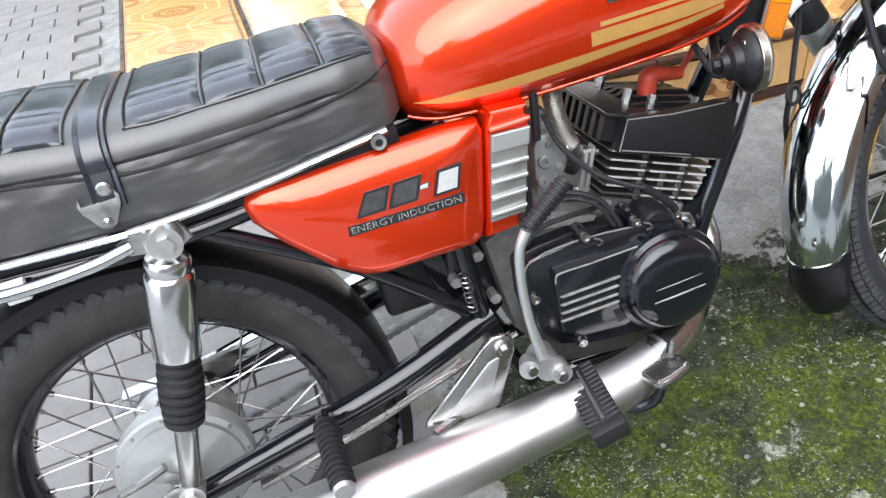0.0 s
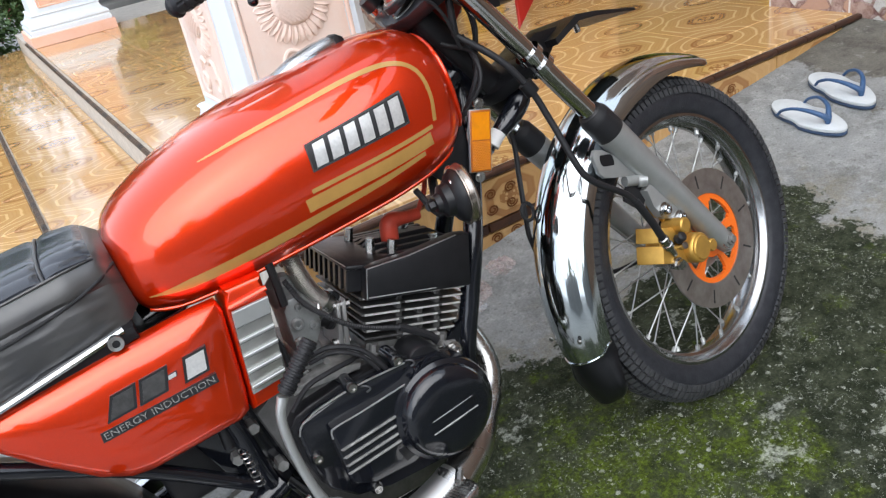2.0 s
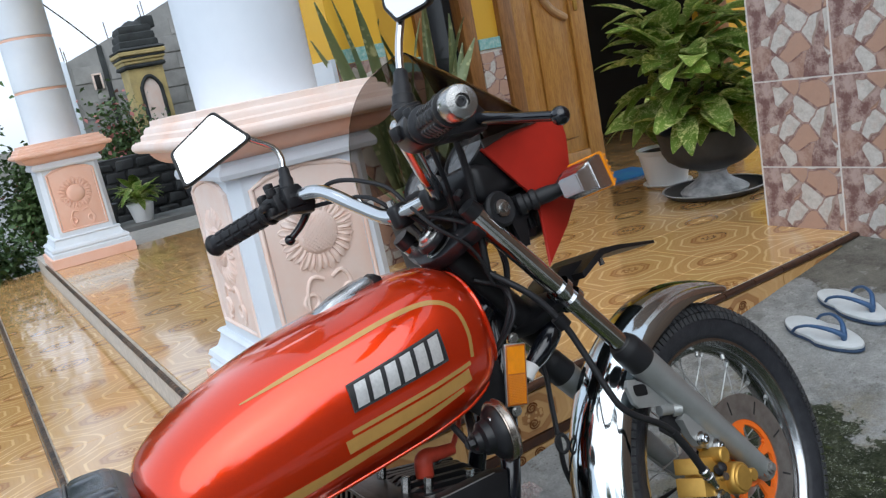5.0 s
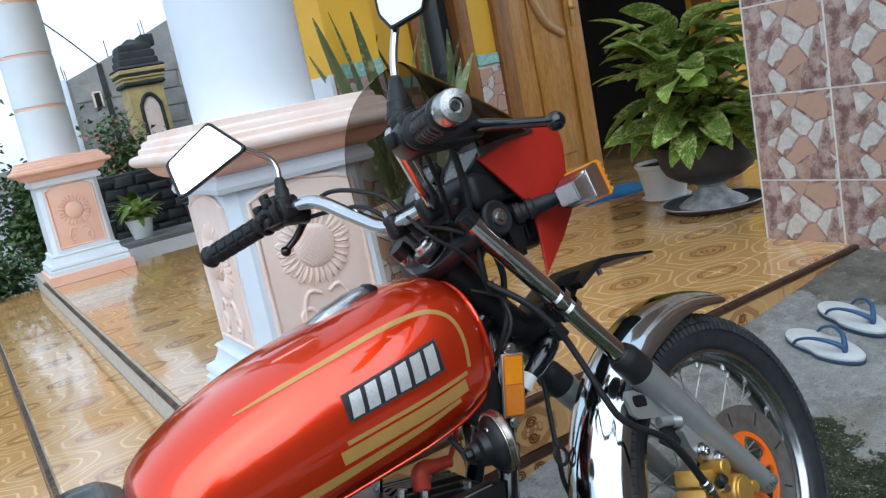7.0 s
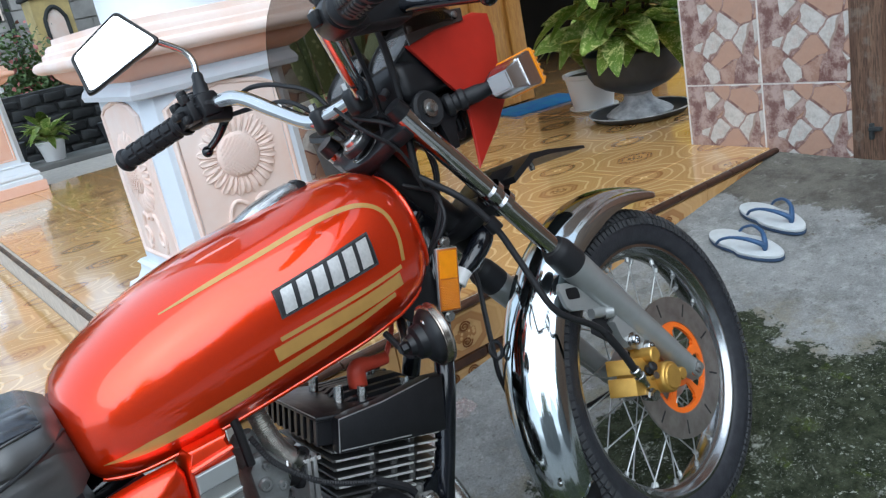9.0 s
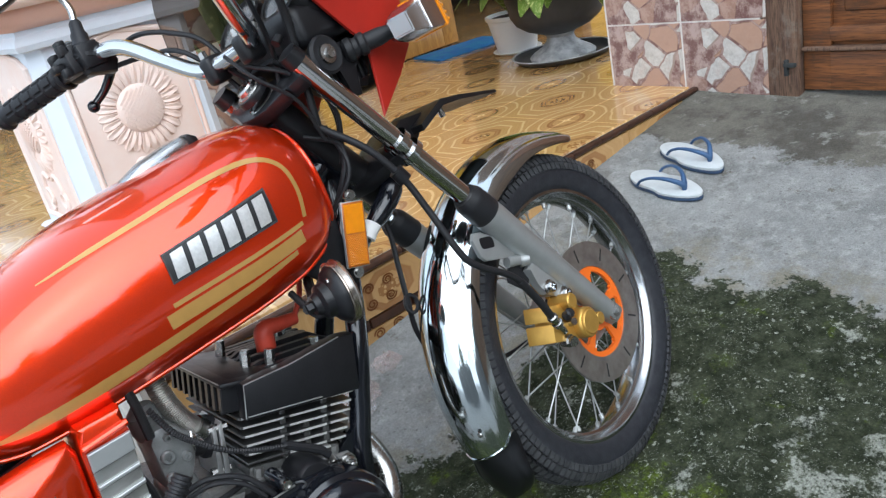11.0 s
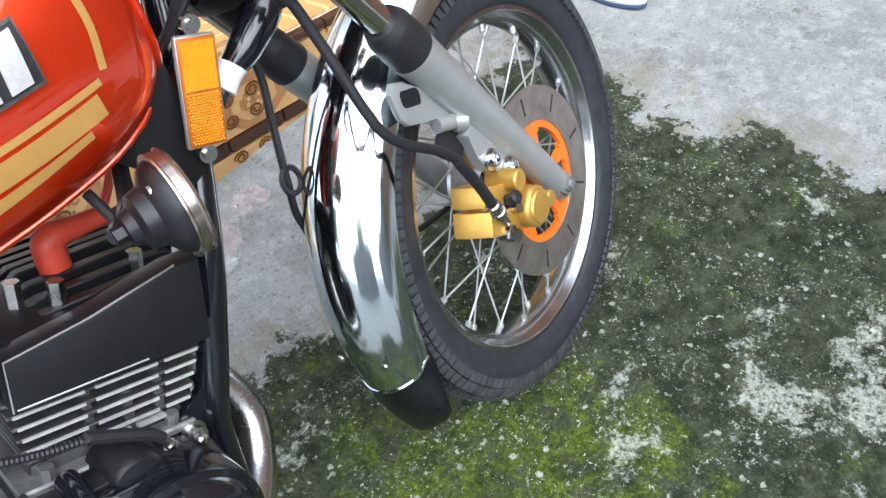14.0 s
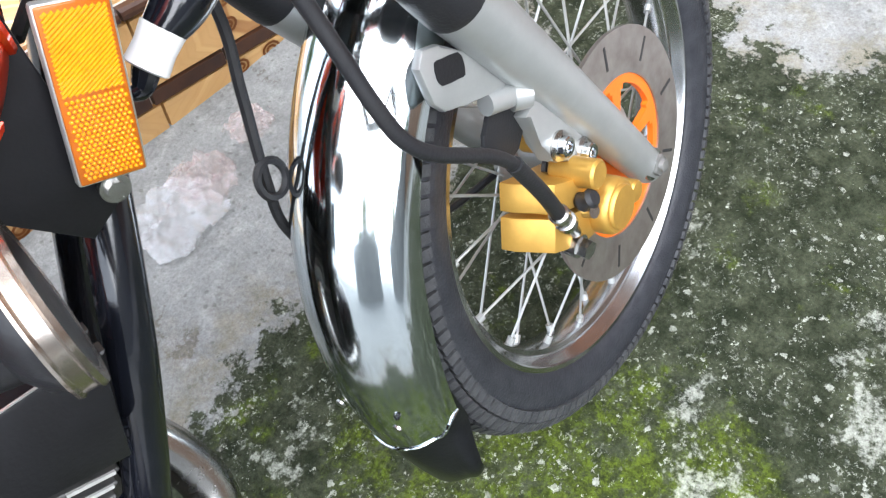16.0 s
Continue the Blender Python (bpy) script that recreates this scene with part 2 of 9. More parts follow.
def mix_node(n, l, fac, a, b):
    k = n.new("ShaderNodeMix")
    k.data_type = "RGBA"
    for s, v in (("Factor", fac), ("A", a), ("B", b)):
        if isinstance(v, (int, float)):
            k.inputs[s].default_value = v
        elif isinstance(v, tuple):
            k.inputs[s].default_value = (*v, 1)
        else:
            l.new(v, k.inputs[s])
    return k.outputs["Result"]


def noise_node(n, l, vec, scale, detail=5.0, rough=0.6, w=0.0):
    k = n.new("ShaderNodeTexNoise")
    k.inputs["Scale"].default_value, k.inputs["Detail"].default_value, k.inputs["Roughness"].default_value = scale, detail, rough
    if w:
        off = n.new("ShaderNodeVectorMath")
        off.inputs[1].default_value = (w, w * 1.7, w * 0.3)
        l.new(vec, off.inputs[0])
        vec = off.outputs[0]
    l.new(vec, k.inputs["Vector"])
    return k.outputs["Fac"]


def step_node(n, l, v, a, b):
    k = n.new("ShaderNodeMapRange")
    k.interpolation_type = "SMOOTHSTEP"
    k.inputs["From Min"].default_value, k.inputs["From Max"].default_value = a, b
    l.new(v, k.inputs["Value"])
    return k.outputs[0]


def bump_node(n, l, p, height, strength, dist):
    k = n.new("ShaderNodeBump")
    k.inputs["Strength"].default_value, k.inputs["Distance"].default_value = strength, dist
    l.new(height, k.inputs["Height"])
    l.new(k.outputs["Normal"], p.inputs["Normal"])


def yard_material():
    """Weathered concrete; moss grows in the low damp middle of the yard, lichen specks over it."""
    m, n, l, p = nodes_of("mossy_concrete")
    tc = n.new("ShaderNodeTexCoord")
    v = tc.outputs["Object"]
    sep = n.new("ShaderNodeSeparateXYZ")
    l.new(v, sep.inputs[0])
    x, y = sep.outputs["X"], sep.outputs["Y"]
    n1, n2, n3 = noise_node(n, l, v, 4.5, 10, 0.7), noise_node(n, l, v, 28, 8, 0.72), noise_node(n, l, v, 110, 6, 0.75)
    wob = math_node(n, l, "MULTIPLY_ADD", n1, 0.5, -0.25)
    wob2 = math_node(n, l, "MULTIPLY_ADD", n2, 0.22, -0.11)
    wob = math_node(n, l, "ADD", wob, wob2)
    dx = math_node(n, l, "SUBTRACT", 2.1, x)
    dl = math_node(n, l, "SUBTRACT", x, 0.68)
    dy = math_node(n, l, "SUBTRACT", math_node(n, l, "MULTIPLY_ADD", math_node(n, l, "MAXIMUM", math_node(n, l, "SUBTRACT", x, 1.55), 0.0), 0.35, 1.57), y)
    # towards the open yard the moss thins out in wide uneven lobes
    open_yard = math_node(n, l, "MAXIMUM", math_node(n, l, "SUBTRACT", 0.62, y), 0.0)
    lobes = math_node(n, l, "MULTIPLY_ADD", noise_node(n, l, v, 1.5, 3, 0.55, 14.0), 3.2, -1.4)
    d = math_node(n, l, "ADD", math_node(n, l, "MINIMUM", math_node(n, l, "MINIMUM", dx, dl), math_node(n, l, "MINIMUM", dy, math_node(n, l, "ADD", y, 0.7))), math_node(n, l, "MULTIPLY", open_yard, lobes))
    edge = math_node(n, l, "ADD", d, wob)
    moss = step_node(n, l, edge, 0.0, 0.025)
    soil = math_node(n, l, "MULTIPLY", step_node(n, l, edge, -0.17, 0.0), step_node(n, l, noise_node(n, l, v, 16, 8, 0.72, 31.0), 0.4, 0.62))
    # grey concrete, worn to the sand in places
    conc = mix_node(n, l, step_node(n, l, n1, 0.35, 0.65), (0.285, 0.29, 0.282), (0.2, 0.205, 0.2))
    conc = mix_node(n, l, step_node(n, l, n2, 0.45, 0.7), conc, (0.35, 0.355, 0.345))
    conc = mix_node(n, l, math_node(n, l, "MULTIPLY", step_node(n, l, n3, 0.6, 0.74), 0.5), conc, (0.14, 0.14, 0.135))
    conc = mix_node(n, l, math_node(n, l, "MULTIPLY", step_node(n, l, noise_node(n, l, v, 9, 9, 0.75, 6.6), 0.55, 0.63), 0.6), conc, (0.15, 0.15, 0.14))
    conc = mix_node(n, l, math_node(n, l, "MULTIPLY", step_node(n, l, noise_node(n, l, v, 5.5, 9, 0.78, 12.3), 0.6, 0.64), 0.75), conc, (0.13, 0.115, 0.095))
    pits = n.new("ShaderNodeTexVoronoi")
    pits.inputs["Scale"].default_value = 55
    l.new(v, pits.inputs["Vector"])
    pit = math_node(n, l, "SUBTRACT", 1.0, step_node(n, l, math_node(n, l, "MULTIPLY_ADD", n3, 0.5, math_node(n, l, "SUBTRACT", pits.outputs["Distance"], 0.25)), 0.12, 0.2))
    conc = mix_node(n, l, math_node(n, l, "MULTIPLY", pit, 0.6), conc, (0.13, 0.13, 0.12))
    conc = mix_node(n, l, math_node(n, l, "MULTIPLY", soil, 0.7), conc, (0.2, 0.18, 0.125))       # soil washed out from the moss
    damp = step_node(n, l, math_node(n, l, "ADD", math_node(n, l, "SUBTRACT", x, 2.66), math_node(n, l, "MULTIPLY", wob, 0.9)), -0.015, 0.025)
    wet = mix_node(n, l, step_node(n, l, noise_node(n, l, v, 6, 9, 0.72, 4.2), 0.4, 0.62), (0.15, 0.14, 0.115), (0.065, 0.058, 0.045))
    wet = mix_node(n, l, math_node(n, l, "MULTIPLY", step_node(n, l, noise_node(n, l, v, 13, 8, 0.7, 14.2), 0.57, 0.66), 0.7), wet, (0.3, 0.3, 0.27))
    conc = mix_node(n, l, math_node(n, l, "MULTIPLY", damp, 0.86), conc, wet)
    # moss: nearly black, olive and fresh green by patches
    near = lambda cx, cy, r0, r1: math_node(n, l, "SUBTRACT", 1.0, step_node(n, l, math_node(n, l, "SQRT", math_node(n, l, "ADD", math_node(n, l, "POWER", math_node(n, l, "ABSOLUTE", math_node(n, l, "SUBTRACT", x, cx)), 2.0), math_node(n, l, "POWER", math_node(n, l, "ABSOLUTE", math_node(n, l, "SUBTRACT", y, cy)), 2.0))), r0, r1))
    fresh = math_node(n, l, "MAXIMUM", near(1.3, 1.14, 0.02, 0.42), math_node(n, l, "MULTIPLY", near(1.02, 1.08, 0.05, 0.6), 0.8))
    g = step_node(n, l, math_node(n, l, "ADD", math_node(n, l, "MULTIPLY", fresh, 0.24), noise_node(n, l, v, 13, 8, 0.7, 3.1)), 0.56, 0.7)
    fine = step_node(n, l, noise_node(n, l, v, 36, 8, 0.78, 9.4), 0.42, 0.56)
    dark = mix_node(n, l, step_node(n, l, n2, 0.35, 0.7), (0.014, 0.018, 0.0095), (0.056, 0.064, 0.039))
    green = mix_node(n, l, step_node(n, l, n3, 0.38, 0.62), (0.034, 0.046, 0.009), (0.085, 0.118, 0.013))
    mcol = mix_node(n, l, math_node(n, l, "MULTIPLY", g, math_node(n, l, "MULTIPLY_ADD", fine, 0.8, 0.2)), dark, green)
    # worn pale patches and ragged lichen specks
    worn = math_node(n, l, "ADD", math_node(n, l, "MULTIPLY", math_node(n, l, "MAXIMUM", math_node(n, l, "MAXIMUM", near(1.67, 0.88, 0.02, 0.22), near(1.46, 1.06, 0.0, 0.1)), math_node(n, l, "MULTIPLY", near(0.98, 1.42, 0.0, 0.2), 0.4)), 0.13), noise_node(n, l, v, 8, 9, 0.72, 5.7))
    pale = step_node(n, l, worn, 0.6, 0.65)
    spk = math_node(n, l, "MULTIPLY", step_node(n, l, noise_node(n, l, v, 75, 7, 0.75, 1.3), 0.6, 0.625), step_node(n, l, noise_node(n, l, v, 6, 4, 0.6, 8.1), 0.36, 0.55))
    spots = n.new("ShaderNodeTexVoronoi")
    spots.inputs["Scale"].default_value = 42
    l.new(v, spots.inputs["Vector"])
    spot_r = math_node(n, l, "MULTIPLY_ADD", n3, 0.9, math_node(n, l, "SUBTRACT", spots.outputs["Distance"], 0.45))
    spot = math_node(n, l, "MULTIPLY", math_node(n, l, "SUBTRACT", 1.0, step_node(n, l, spot_r, 0.15, 0.19)), step_node(n, l, noise_node(n, l, v, 9, 5, 0.6, 21.0), 0.48, 0.6))
    spk = math_node(n, l, "MAXIMUM", spk, math_node(n, l, "MULTIPLY", spot, 0.8))
    spk2 = math_node(n, l, "MULTIPLY", step_node(n, l, noise_node(n, l, v, 170, 6, 0.75, 2.3), 0.57, 0.62), step_node(n, l, noise_node(n, l, v, 9, 5, 0.6, 17.0), 0.42, 0.6))
    pal2 = math_node(n, l, "MULTIPLY", pale, step_node(n, l, n3, 0.36, 0.55))
    light = math_node(n, l, "MAXIMUM", math_node(n, l, "MULTIPLY", pal2, 0.56), math_node(n, l, "MAXIMUM", math_node(n, l, "MULTIPLY", spk, 0.7), math_node(n, l, "MULTIPLY", spk2, 0.5)))
    mcol = mix_node(n, l, light, mcol, (0.46, 0.48, 0.42))
    grit = step_node(n, l, noise_node(n, l, v, 190, 6, 0.8, 7.7), 0.36, 0.64)
    gr = n.new("ShaderNodeHueSaturation")
    l.new(mix_node(n, l, moss, conc, mcol), gr.inputs["Color"])
    amp = math_node(n, l, "MULTIPLY_ADD", moss, 0.34, 0.3)        # the bare concrete is smoother than the moss
    l.new(math_node(n, l, "ADD", math_node(n, l, "MULTIPLY", grit, amp), math_node(n, l, "MULTIPLY_ADD", amp, -0.5, 1.0)), gr.inputs["Value"])
    l.new(gr.outputs["Color"], p.inputs["Base Color"])
    p.inputs["Roughness"].default_value = 0.88
    p.inputs["Specular IOR Level"].default_value = 0.12
    h = math_node(n, l, "ADD", math_node(n, l, "MULTIPLY", n2, 0.6), math_node(n, l, "MULTIPLY", n3, 0.5))
    bump_node(n, l, p, h, 1.0, 0.008)
    return m


def porch_tile_material(name, kind):
    """Glossy tile with a printed inlaid-wood figure: nested octagons in the middle, ovals at the corners."""
    m, n, l, p = nodes_of(name)
    tc = n.new("ShaderNodeTexCoord")
    v = tc.outputs["Object"]
    sep = n.new("ShaderNodeSeparateXYZ")
    l.new(v, sep.inputs[0])
    x, y = sep.outputs["X"], (sep.outputs["Y"] if kind != "riser" else sep.outputs["Z"])
    ax, ay = math_node(n, l, "ABSOLUTE", x), math_node(n, l, "ABSOLUTE", y)
    grain = noise_node(n, l, v, 18, 6, 0.6)
    gx = math_node(n, l, "MULTIPLY_ADD", grain, 0.02, -0.01)
    # octagon metric in the middle
    o = math_node(n, l, "MAXIMUM", math_node(n, l, "MAXIMUM", ax, math_node(n, l, "MULTIPLY", ay, 1.45)), math_node(n, l, "MULTIPLY", math_node(n, l, "ADD", ax, math_node(n, l, "MULTIPLY", ay, 1.45)), 0.72))
    # oval metric at the corner
    cx, cy = math_node(n, l, "SUBTRACT", 0.205, ax), math_node(n, l, "SUBTRACT", 0.205, ay)
    ov = math_node(n, l, "SQRT", math_node(n, l, "ADD", math_node(n, l, "MULTIPLY", cx, cx), math_node(n, l, "MULTIPLY", math_node(n, l, "MULTIPLY", cy, cy), 2.4)))
    dd = math_node(n, l, "MINIMUM", o, ov)
    wav = math_node(n, l, "SINE", math_node(n, l, "MULTIPLY", math_node(n, l, "ADD", dd, gx), 120.0))
    line = step_node(n, l, wav, 0.72, 0.95)
    wav2 = math_node(n, l, "SINE", math_node(n, l, "MULTIPLY", math_node(n, l, "ADD", dd, gx), 420.0))
    base = mix_node(n, l, grain, (0.6, 0.37, 0.15), (0.5, 0.285, 0.1))
    base = mix_node(n, l, math_node(n, l, "MULTIPLY", step_node(n, l, wav2, 0.2, 1.0), 0.13 if kind != "riser" else 0.08), base, (0.33, 0.14, 0.04))
    col = mix_node(n, l, math_node(n, l, "MULTIPLY", line, 0.85 if kind != "riser" else 0.2), base, (0.78, 0.53, 0.24))
    ring = math_node(n, l, "MULTIPLY", step_node(n, l, o, 0.05, 0.056), step_node(n, l, math_node(n, l, "MULTIPLY", o, -1.0), -0.082, -0.074))
    ring2 = math_node(n, l, "MULTIPLY", step_node(n, l, ov, 0.055, 0.06), step_node(n, l, math_node(n, l, "MULTIPLY", ov, -1.0), -0.085, -0.078))
    col = mix_node(n, l, math_node(n, l, "MULTIPLY", math_node(n, l, "MAXIMUM", ring, ring2), 0.7), col, (0.28, 0.11, 0.03))
    vo = n.new("ShaderNodeTexVoronoi")
    vo.inputs["Scale"].default_value = 85
    l.new(v, vo.inputs["Vector"])
    emb = math_node(n, l, "MULTIPLY", step_node(n, l, math_node(n, l, "MULTIPLY", o, -1.0), -0.036, -0.032), step_node(n, l, vo.outputs["Distance"], 0.35, 0.5))
    col = mix_node(n, l, math_node(n, l, "MULTIPLY", emb, 0.7), col, (0.25, 0.09, 0.02))
    dust = noise_node(n, l, v, 3.0, 4)
    l.new(col, p.inputs["Base Color"])
    r = n.new("ShaderNodeMapRange")
    r.inputs["To Min"].default_value, r.inputs["To Max"].default_value = 0.07, 0.2
    p.inputs["Coat Weight"].default_value = 0.6
    p.inputs["Coat Roughness"].default_value = 0.05
    l.new(dust, r.inputs["Value"])
    l.new(r.outputs[0], p.inputs["Roughness"])
    bump_node(n, l, p, noise_node(n, l, v, 9, 2), 0.06, 0.004)
    return m


def crazy_tile_material():
    """Tile printed with irregular stone pieces in white, salmon and marbled maroon."""
    m, n, l, p = nodes_of("printed_stone_tile")
    tc = n.new("ShaderNodeTexCoord")
    v = tc.outputs["Object"]
    sw = noise_node(n, l, v, 9, 2)
    va = n.new("ShaderNodeVectorMath")
    va.operation = "MULTIPLY_ADD"
    comb = n.new("ShaderNodeCombineXYZ")
    for i in range(3):
        l.new(sw, comb.inputs[i])
    l.new(comb.outputs[0], va.inputs[0])
    va.inputs[1].default_value = (0.0, 0.055, 0.055)
    l.new(v, va.inputs[2])
    vo = n.new("ShaderNodeTexVoronoi")
    vo.inputs["Scale"].default_value, vo.inputs["Randomness"].default_value = 12.5, 1.0
    l.new(va.outputs[0], vo.inputs["Vector"])
    ve = n.new("ShaderNodeTexVoronoi")
    ve.feature = "DISTANCE_TO_EDGE"
    ve.inputs["Scale"].default_value = 12.5
    l.new(va.outputs[0], ve.inputs["Vector"])
    cs = n.new("ShaderNodeSeparateColor")
    l.new(vo.outputs["Color"], cs.inputs[0])
    fine = noise_node(n, l, v, 45, 6, 0.7)
    marb = noise_node(n, l, v, 26, 5, 0.7, 4.0)
    white = mix_node(n, l, step_node(n, l, fine, 0.3, 0.7), (0.6, 0.575, 0.54), (0.43, 0.405, 0.37))
    salmon = mix_node(n, l, fine, (0.5, 0.315, 0.23), (0.36, 0.22, 0.16))
    maroon = mix_node(n, l, step_node(n, l, marb, 0.38, 0.64), (0.17, 0.09, 0.08), (0.42, 0.31, 0.275))
    col = mix_node(n, l, step_node(n, l, cs.outputs[0], 0.46, 0.47), white, salmon)
    stain = step_node(n, l, noise_node(n, l, v, 30, 6, 0.7, 9.0), 0.5, 0.66)
    col = mix_node(n, l, math_node(n, l, "MULTIPLY", stain, 0.35), col, (0.4, 0.27, 0.21))
    rim = math_node(n, l, "MULTIPLY", math_node(n, l, "SUBTRACT", 1.0, step_node(n, l, ve.outputs["Distance"], 0.04, 0.05)), 0.7)
    col = mix_node(n, l, rim, col, (0.24, 0.14, 0.1))
    col = mix_node(n, l, step_node(n, l, cs.outputs[0], 0.78, 0.79), col, maroon)
    col = mix_node(n, l, math_node(n, l, "SUBTRACT", 1.0, step_node(n, l, ve.outputs["Distance"], 0.026, 0.034)), col, maroon)
    l.new(col, p.inputs["Base Color"])
    p.inputs["Roughness"].default_value = 0.22
    bump_node(n, l, p, fine, 0.12, 0.002)
    return m


def wood_material(name, c1, c2, rough, stretch=(14, 14, 1.2), worn=None):
    m, n, l, p = nodes_of(name)
    tc = n.new("ShaderNodeTexCoord")
    mp = n.new("ShaderNodeMapping")
    mp.inputs["Scale"].default_value = stretch
    l.new(tc.outputs["Object"], mp.inputs["Vector"])
    g = noise_node(n, l, mp.outputs[0], 4, 8, 0.65)
    f = noise_node(n, l, mp.outputs[0], 22, 4, 0.6)
    col = mix_node(n, l, step_node(n, l, g, 0.35, 0.65), c1, c2)
    col = mix_node(n, l, math_node(n, l, "MULTIPLY", step_node(n, l, f, 0.48, 0.62), 0.75 if worn else 0.4), col, tuple(c * 0.5 for c in c2))
    if worn:
        wn_ = step_node(n, l, noise_node(n, l, tc.outputs["Object"], 8, 7, 0.7), 0.55, 0.68)
        col = mix_node(n, l, math_node(n, l, "MULTIPLY", wn_, 0.6), col, worn)
    l.new(col, p.inputs["Base Color"])
    p.inputs["Roughness"].default_value = rough
    bump_node(n, l, p, f, 0.35 if worn else 0.15, 0.003)
    return m


M_yard = yard_material()
M_tile = porch_tile_material("porch_tile", "floor")
M_riser = porch_tile_material("riser_tile", "riser")
M_crazy = crazy_tile_material()
M_nose = mat("nosing_brown", (0.07, 0.027, 0.011), 0.4, scale=30, color2=(0.03, 0.013, 0.008), island=0.2)
M_mosaic = mat("mosaic_strip", (0.085, 0.05, 0.025), 0.5, scale=30, color2=(0.04, 0.022, 0.012), island=0.75)
M_grout = mat("grout", (0.58, 0.54, 0.48), 0.8, var=0.3, scale=30)
M_scroll = mat("printed_scroll", (0.27, 0.1, 0.03), 0.25, var=0.2)
M_pink = mat("salmon_paint", (0.78, 0.45, 0.32), 0.65, scale=6, color2=(0.82, 0.56, 0.46), bump=0.25, bscale=90)
M_pinkpale = mat("pale_salmon_paint", (0.78, 0.57, 0.47), 0.65, scale=5, color2=(0.82, 0.73, 0.68), bump=0.3, bscale=80, rvar=0.08)
M_white = mat("bluish_white_paint", (0.72, 0.78, 0.84), 0.55, scale=4, color2=(0.64, 0.7, 0.77), bump=0.15, bscale=60)
M_yellow = mat("yellow_wall_paint", (0.78, 0.47, 0.035), 0.6, scale=3, color2=(0.7, 0.4, 0.03), bump=0.1, bscale=80)
M_teal = mat("teal_border", (0.1, 0.36, 0.34), 0.3, scale=60, color2=(0.45, 0.6, 0.56))
M_door = wood_material("varnished_door", (0.5, 0.255, 0.06), (0.38, 0.17, 0.035), 0.3, (10, 10, 1.0))
M_frame = wood_material("varnished_frame", (0.32, 0.15, 0.045), (0.22, 0.095, 0.028), 0.35, (10, 10, 1.0))
M_oldpost = wood_material("weathered_post", (0.2, 0.12, 0.075), (0.11, 0.06, 0.04), 0.8, (12, 12, 1.0), (0.24, 0.2, 0.16))
M_olddoor = wood_material("old_door", (0.27, 0.1, 0.03), (0.13, 0.05, 0.02), 0.5, (0.9, 0.9, 16), (0.07, 0.04, 0.025))
M_brownwall = mat("brown_weathered_wall", (0.15, 0.085, 0.045), 0.7, scale=5, color2=(0.07, 0.042, 0.028), bump=0.4, bscale=60)
# near-black that stands in for shade inside the room and the wall opening
M_shade = mat("painted_shade", (0.018, 0.016, 0.015), 0.8, var=0.3, scale=5)
M_ceiling = mat("ceiling_paint", (0.8, 0.79, 0.76), 0.8, var=0.08, scale=4)
M_paver = mat("paver_grey", (0.21, 0.205, 0.2), 0.85, var=0.25, scale=14, bump=0.5, bscale=160, island=0.1)
M_block = mat("grey_block_wall", (0.24, 0.24, 0.23), 0.9, scale=3, color2=(0.14, 0.14, 0.135), bump=0.6, bscale=40)
M_blockwall = mat("pale_block_wall", (0.36, 0.355, 0.34), 0.9, scale=4, color2=(0.22, 0.22, 0.21), bump=0.5, bscale=40, island=0.12)
M_joint = mat("white_grout", (0.72, 0.68, 0.64), 0.7, var=0.2, scale=30)
M_lichen = mat("dark_lichen_stone", (0.045, 0.05, 0.05), 0.9, var=0.5, scale=9, bump=0.6, bscale=50)
M_yellowold = mat("old_yellow_paint", (0.55, 0.43, 0.18), 0.8, scale=7, color2=(0.35, 0.28, 0.13))
M_stonefence = mat("fence_stone", (0.055, 0.058, 0.06), 0.9, var=0.6, scale=10, bump=0.5, bscale=50, island=0.4)


# ---------- ground ----------
def gz(x, y):
    """Height of the sloping yard."""
    xx, yy = max(-1.4, min(3.3, x)), max(-1.0, min(2.2, y))
    return 0.12 * (xx - 1.4) + 0.05 * (yy - 1.15)


def make_ground():
    xs = sorted({*np.round(np.arange(-2, 4.01, 0.05), 3), -400, -120, -40, -15, -6, -3, 6, 12, 30, 100, 400})
    ys = sorted({*np.round(np.arange(-1.5, 3.01, 0.05), 3), -400, -120, -40, -15, -6, -3, 4, 5, 6, 8, 12, 30, 100, 400})
    bm = bmesh.new()
    rows = []
    for x in xs:
        x = float(x)
        row = []
        for y in ys:
            y = float(y)
            z = gz(x, y)
            if -2 < x < 4 and -1.5 < y < 3:
                z += 0.005 * noise.noise(Vector((x * 3, y * 3, 0))) + 0.002 * noise.noise(Vector((x * 14, y * 14, 5)))
            if y > 2.1 and x > 0.9:
                z -= 0.25
            row.append(bm.verts.new((x, y, z)))
        rows.append(row)
    for i in range(len(xs) - 1):
        for j in range(len(ys) - 1):
            bm.faces.new((rows[i][j], rows[i + 1][j], rows[i + 1][j + 1], rows[i][j + 1]))
    return tagged(link("ground", bm, M_yard), "grey concrete yard overgrown with dark green moss", "ground", kind="structure")


make_ground()
PT, PY, TS = 0.25, 1.985, 0.41       # porch top, front edge, tile size


def structure(name, bm, material, label, category):
    return tagged(link(name, bm, material), label, category, kind="structure")


# ---------- porch with tiles, nosing and side steps ----------
porch = structure("floor_porch", boxm(0.965, 9, PY + 0.012, 7.2, -0.5, PT - 0.008), M_grout, "raised porch paved with glossy inlaid-pattern tiles", "porch floor")


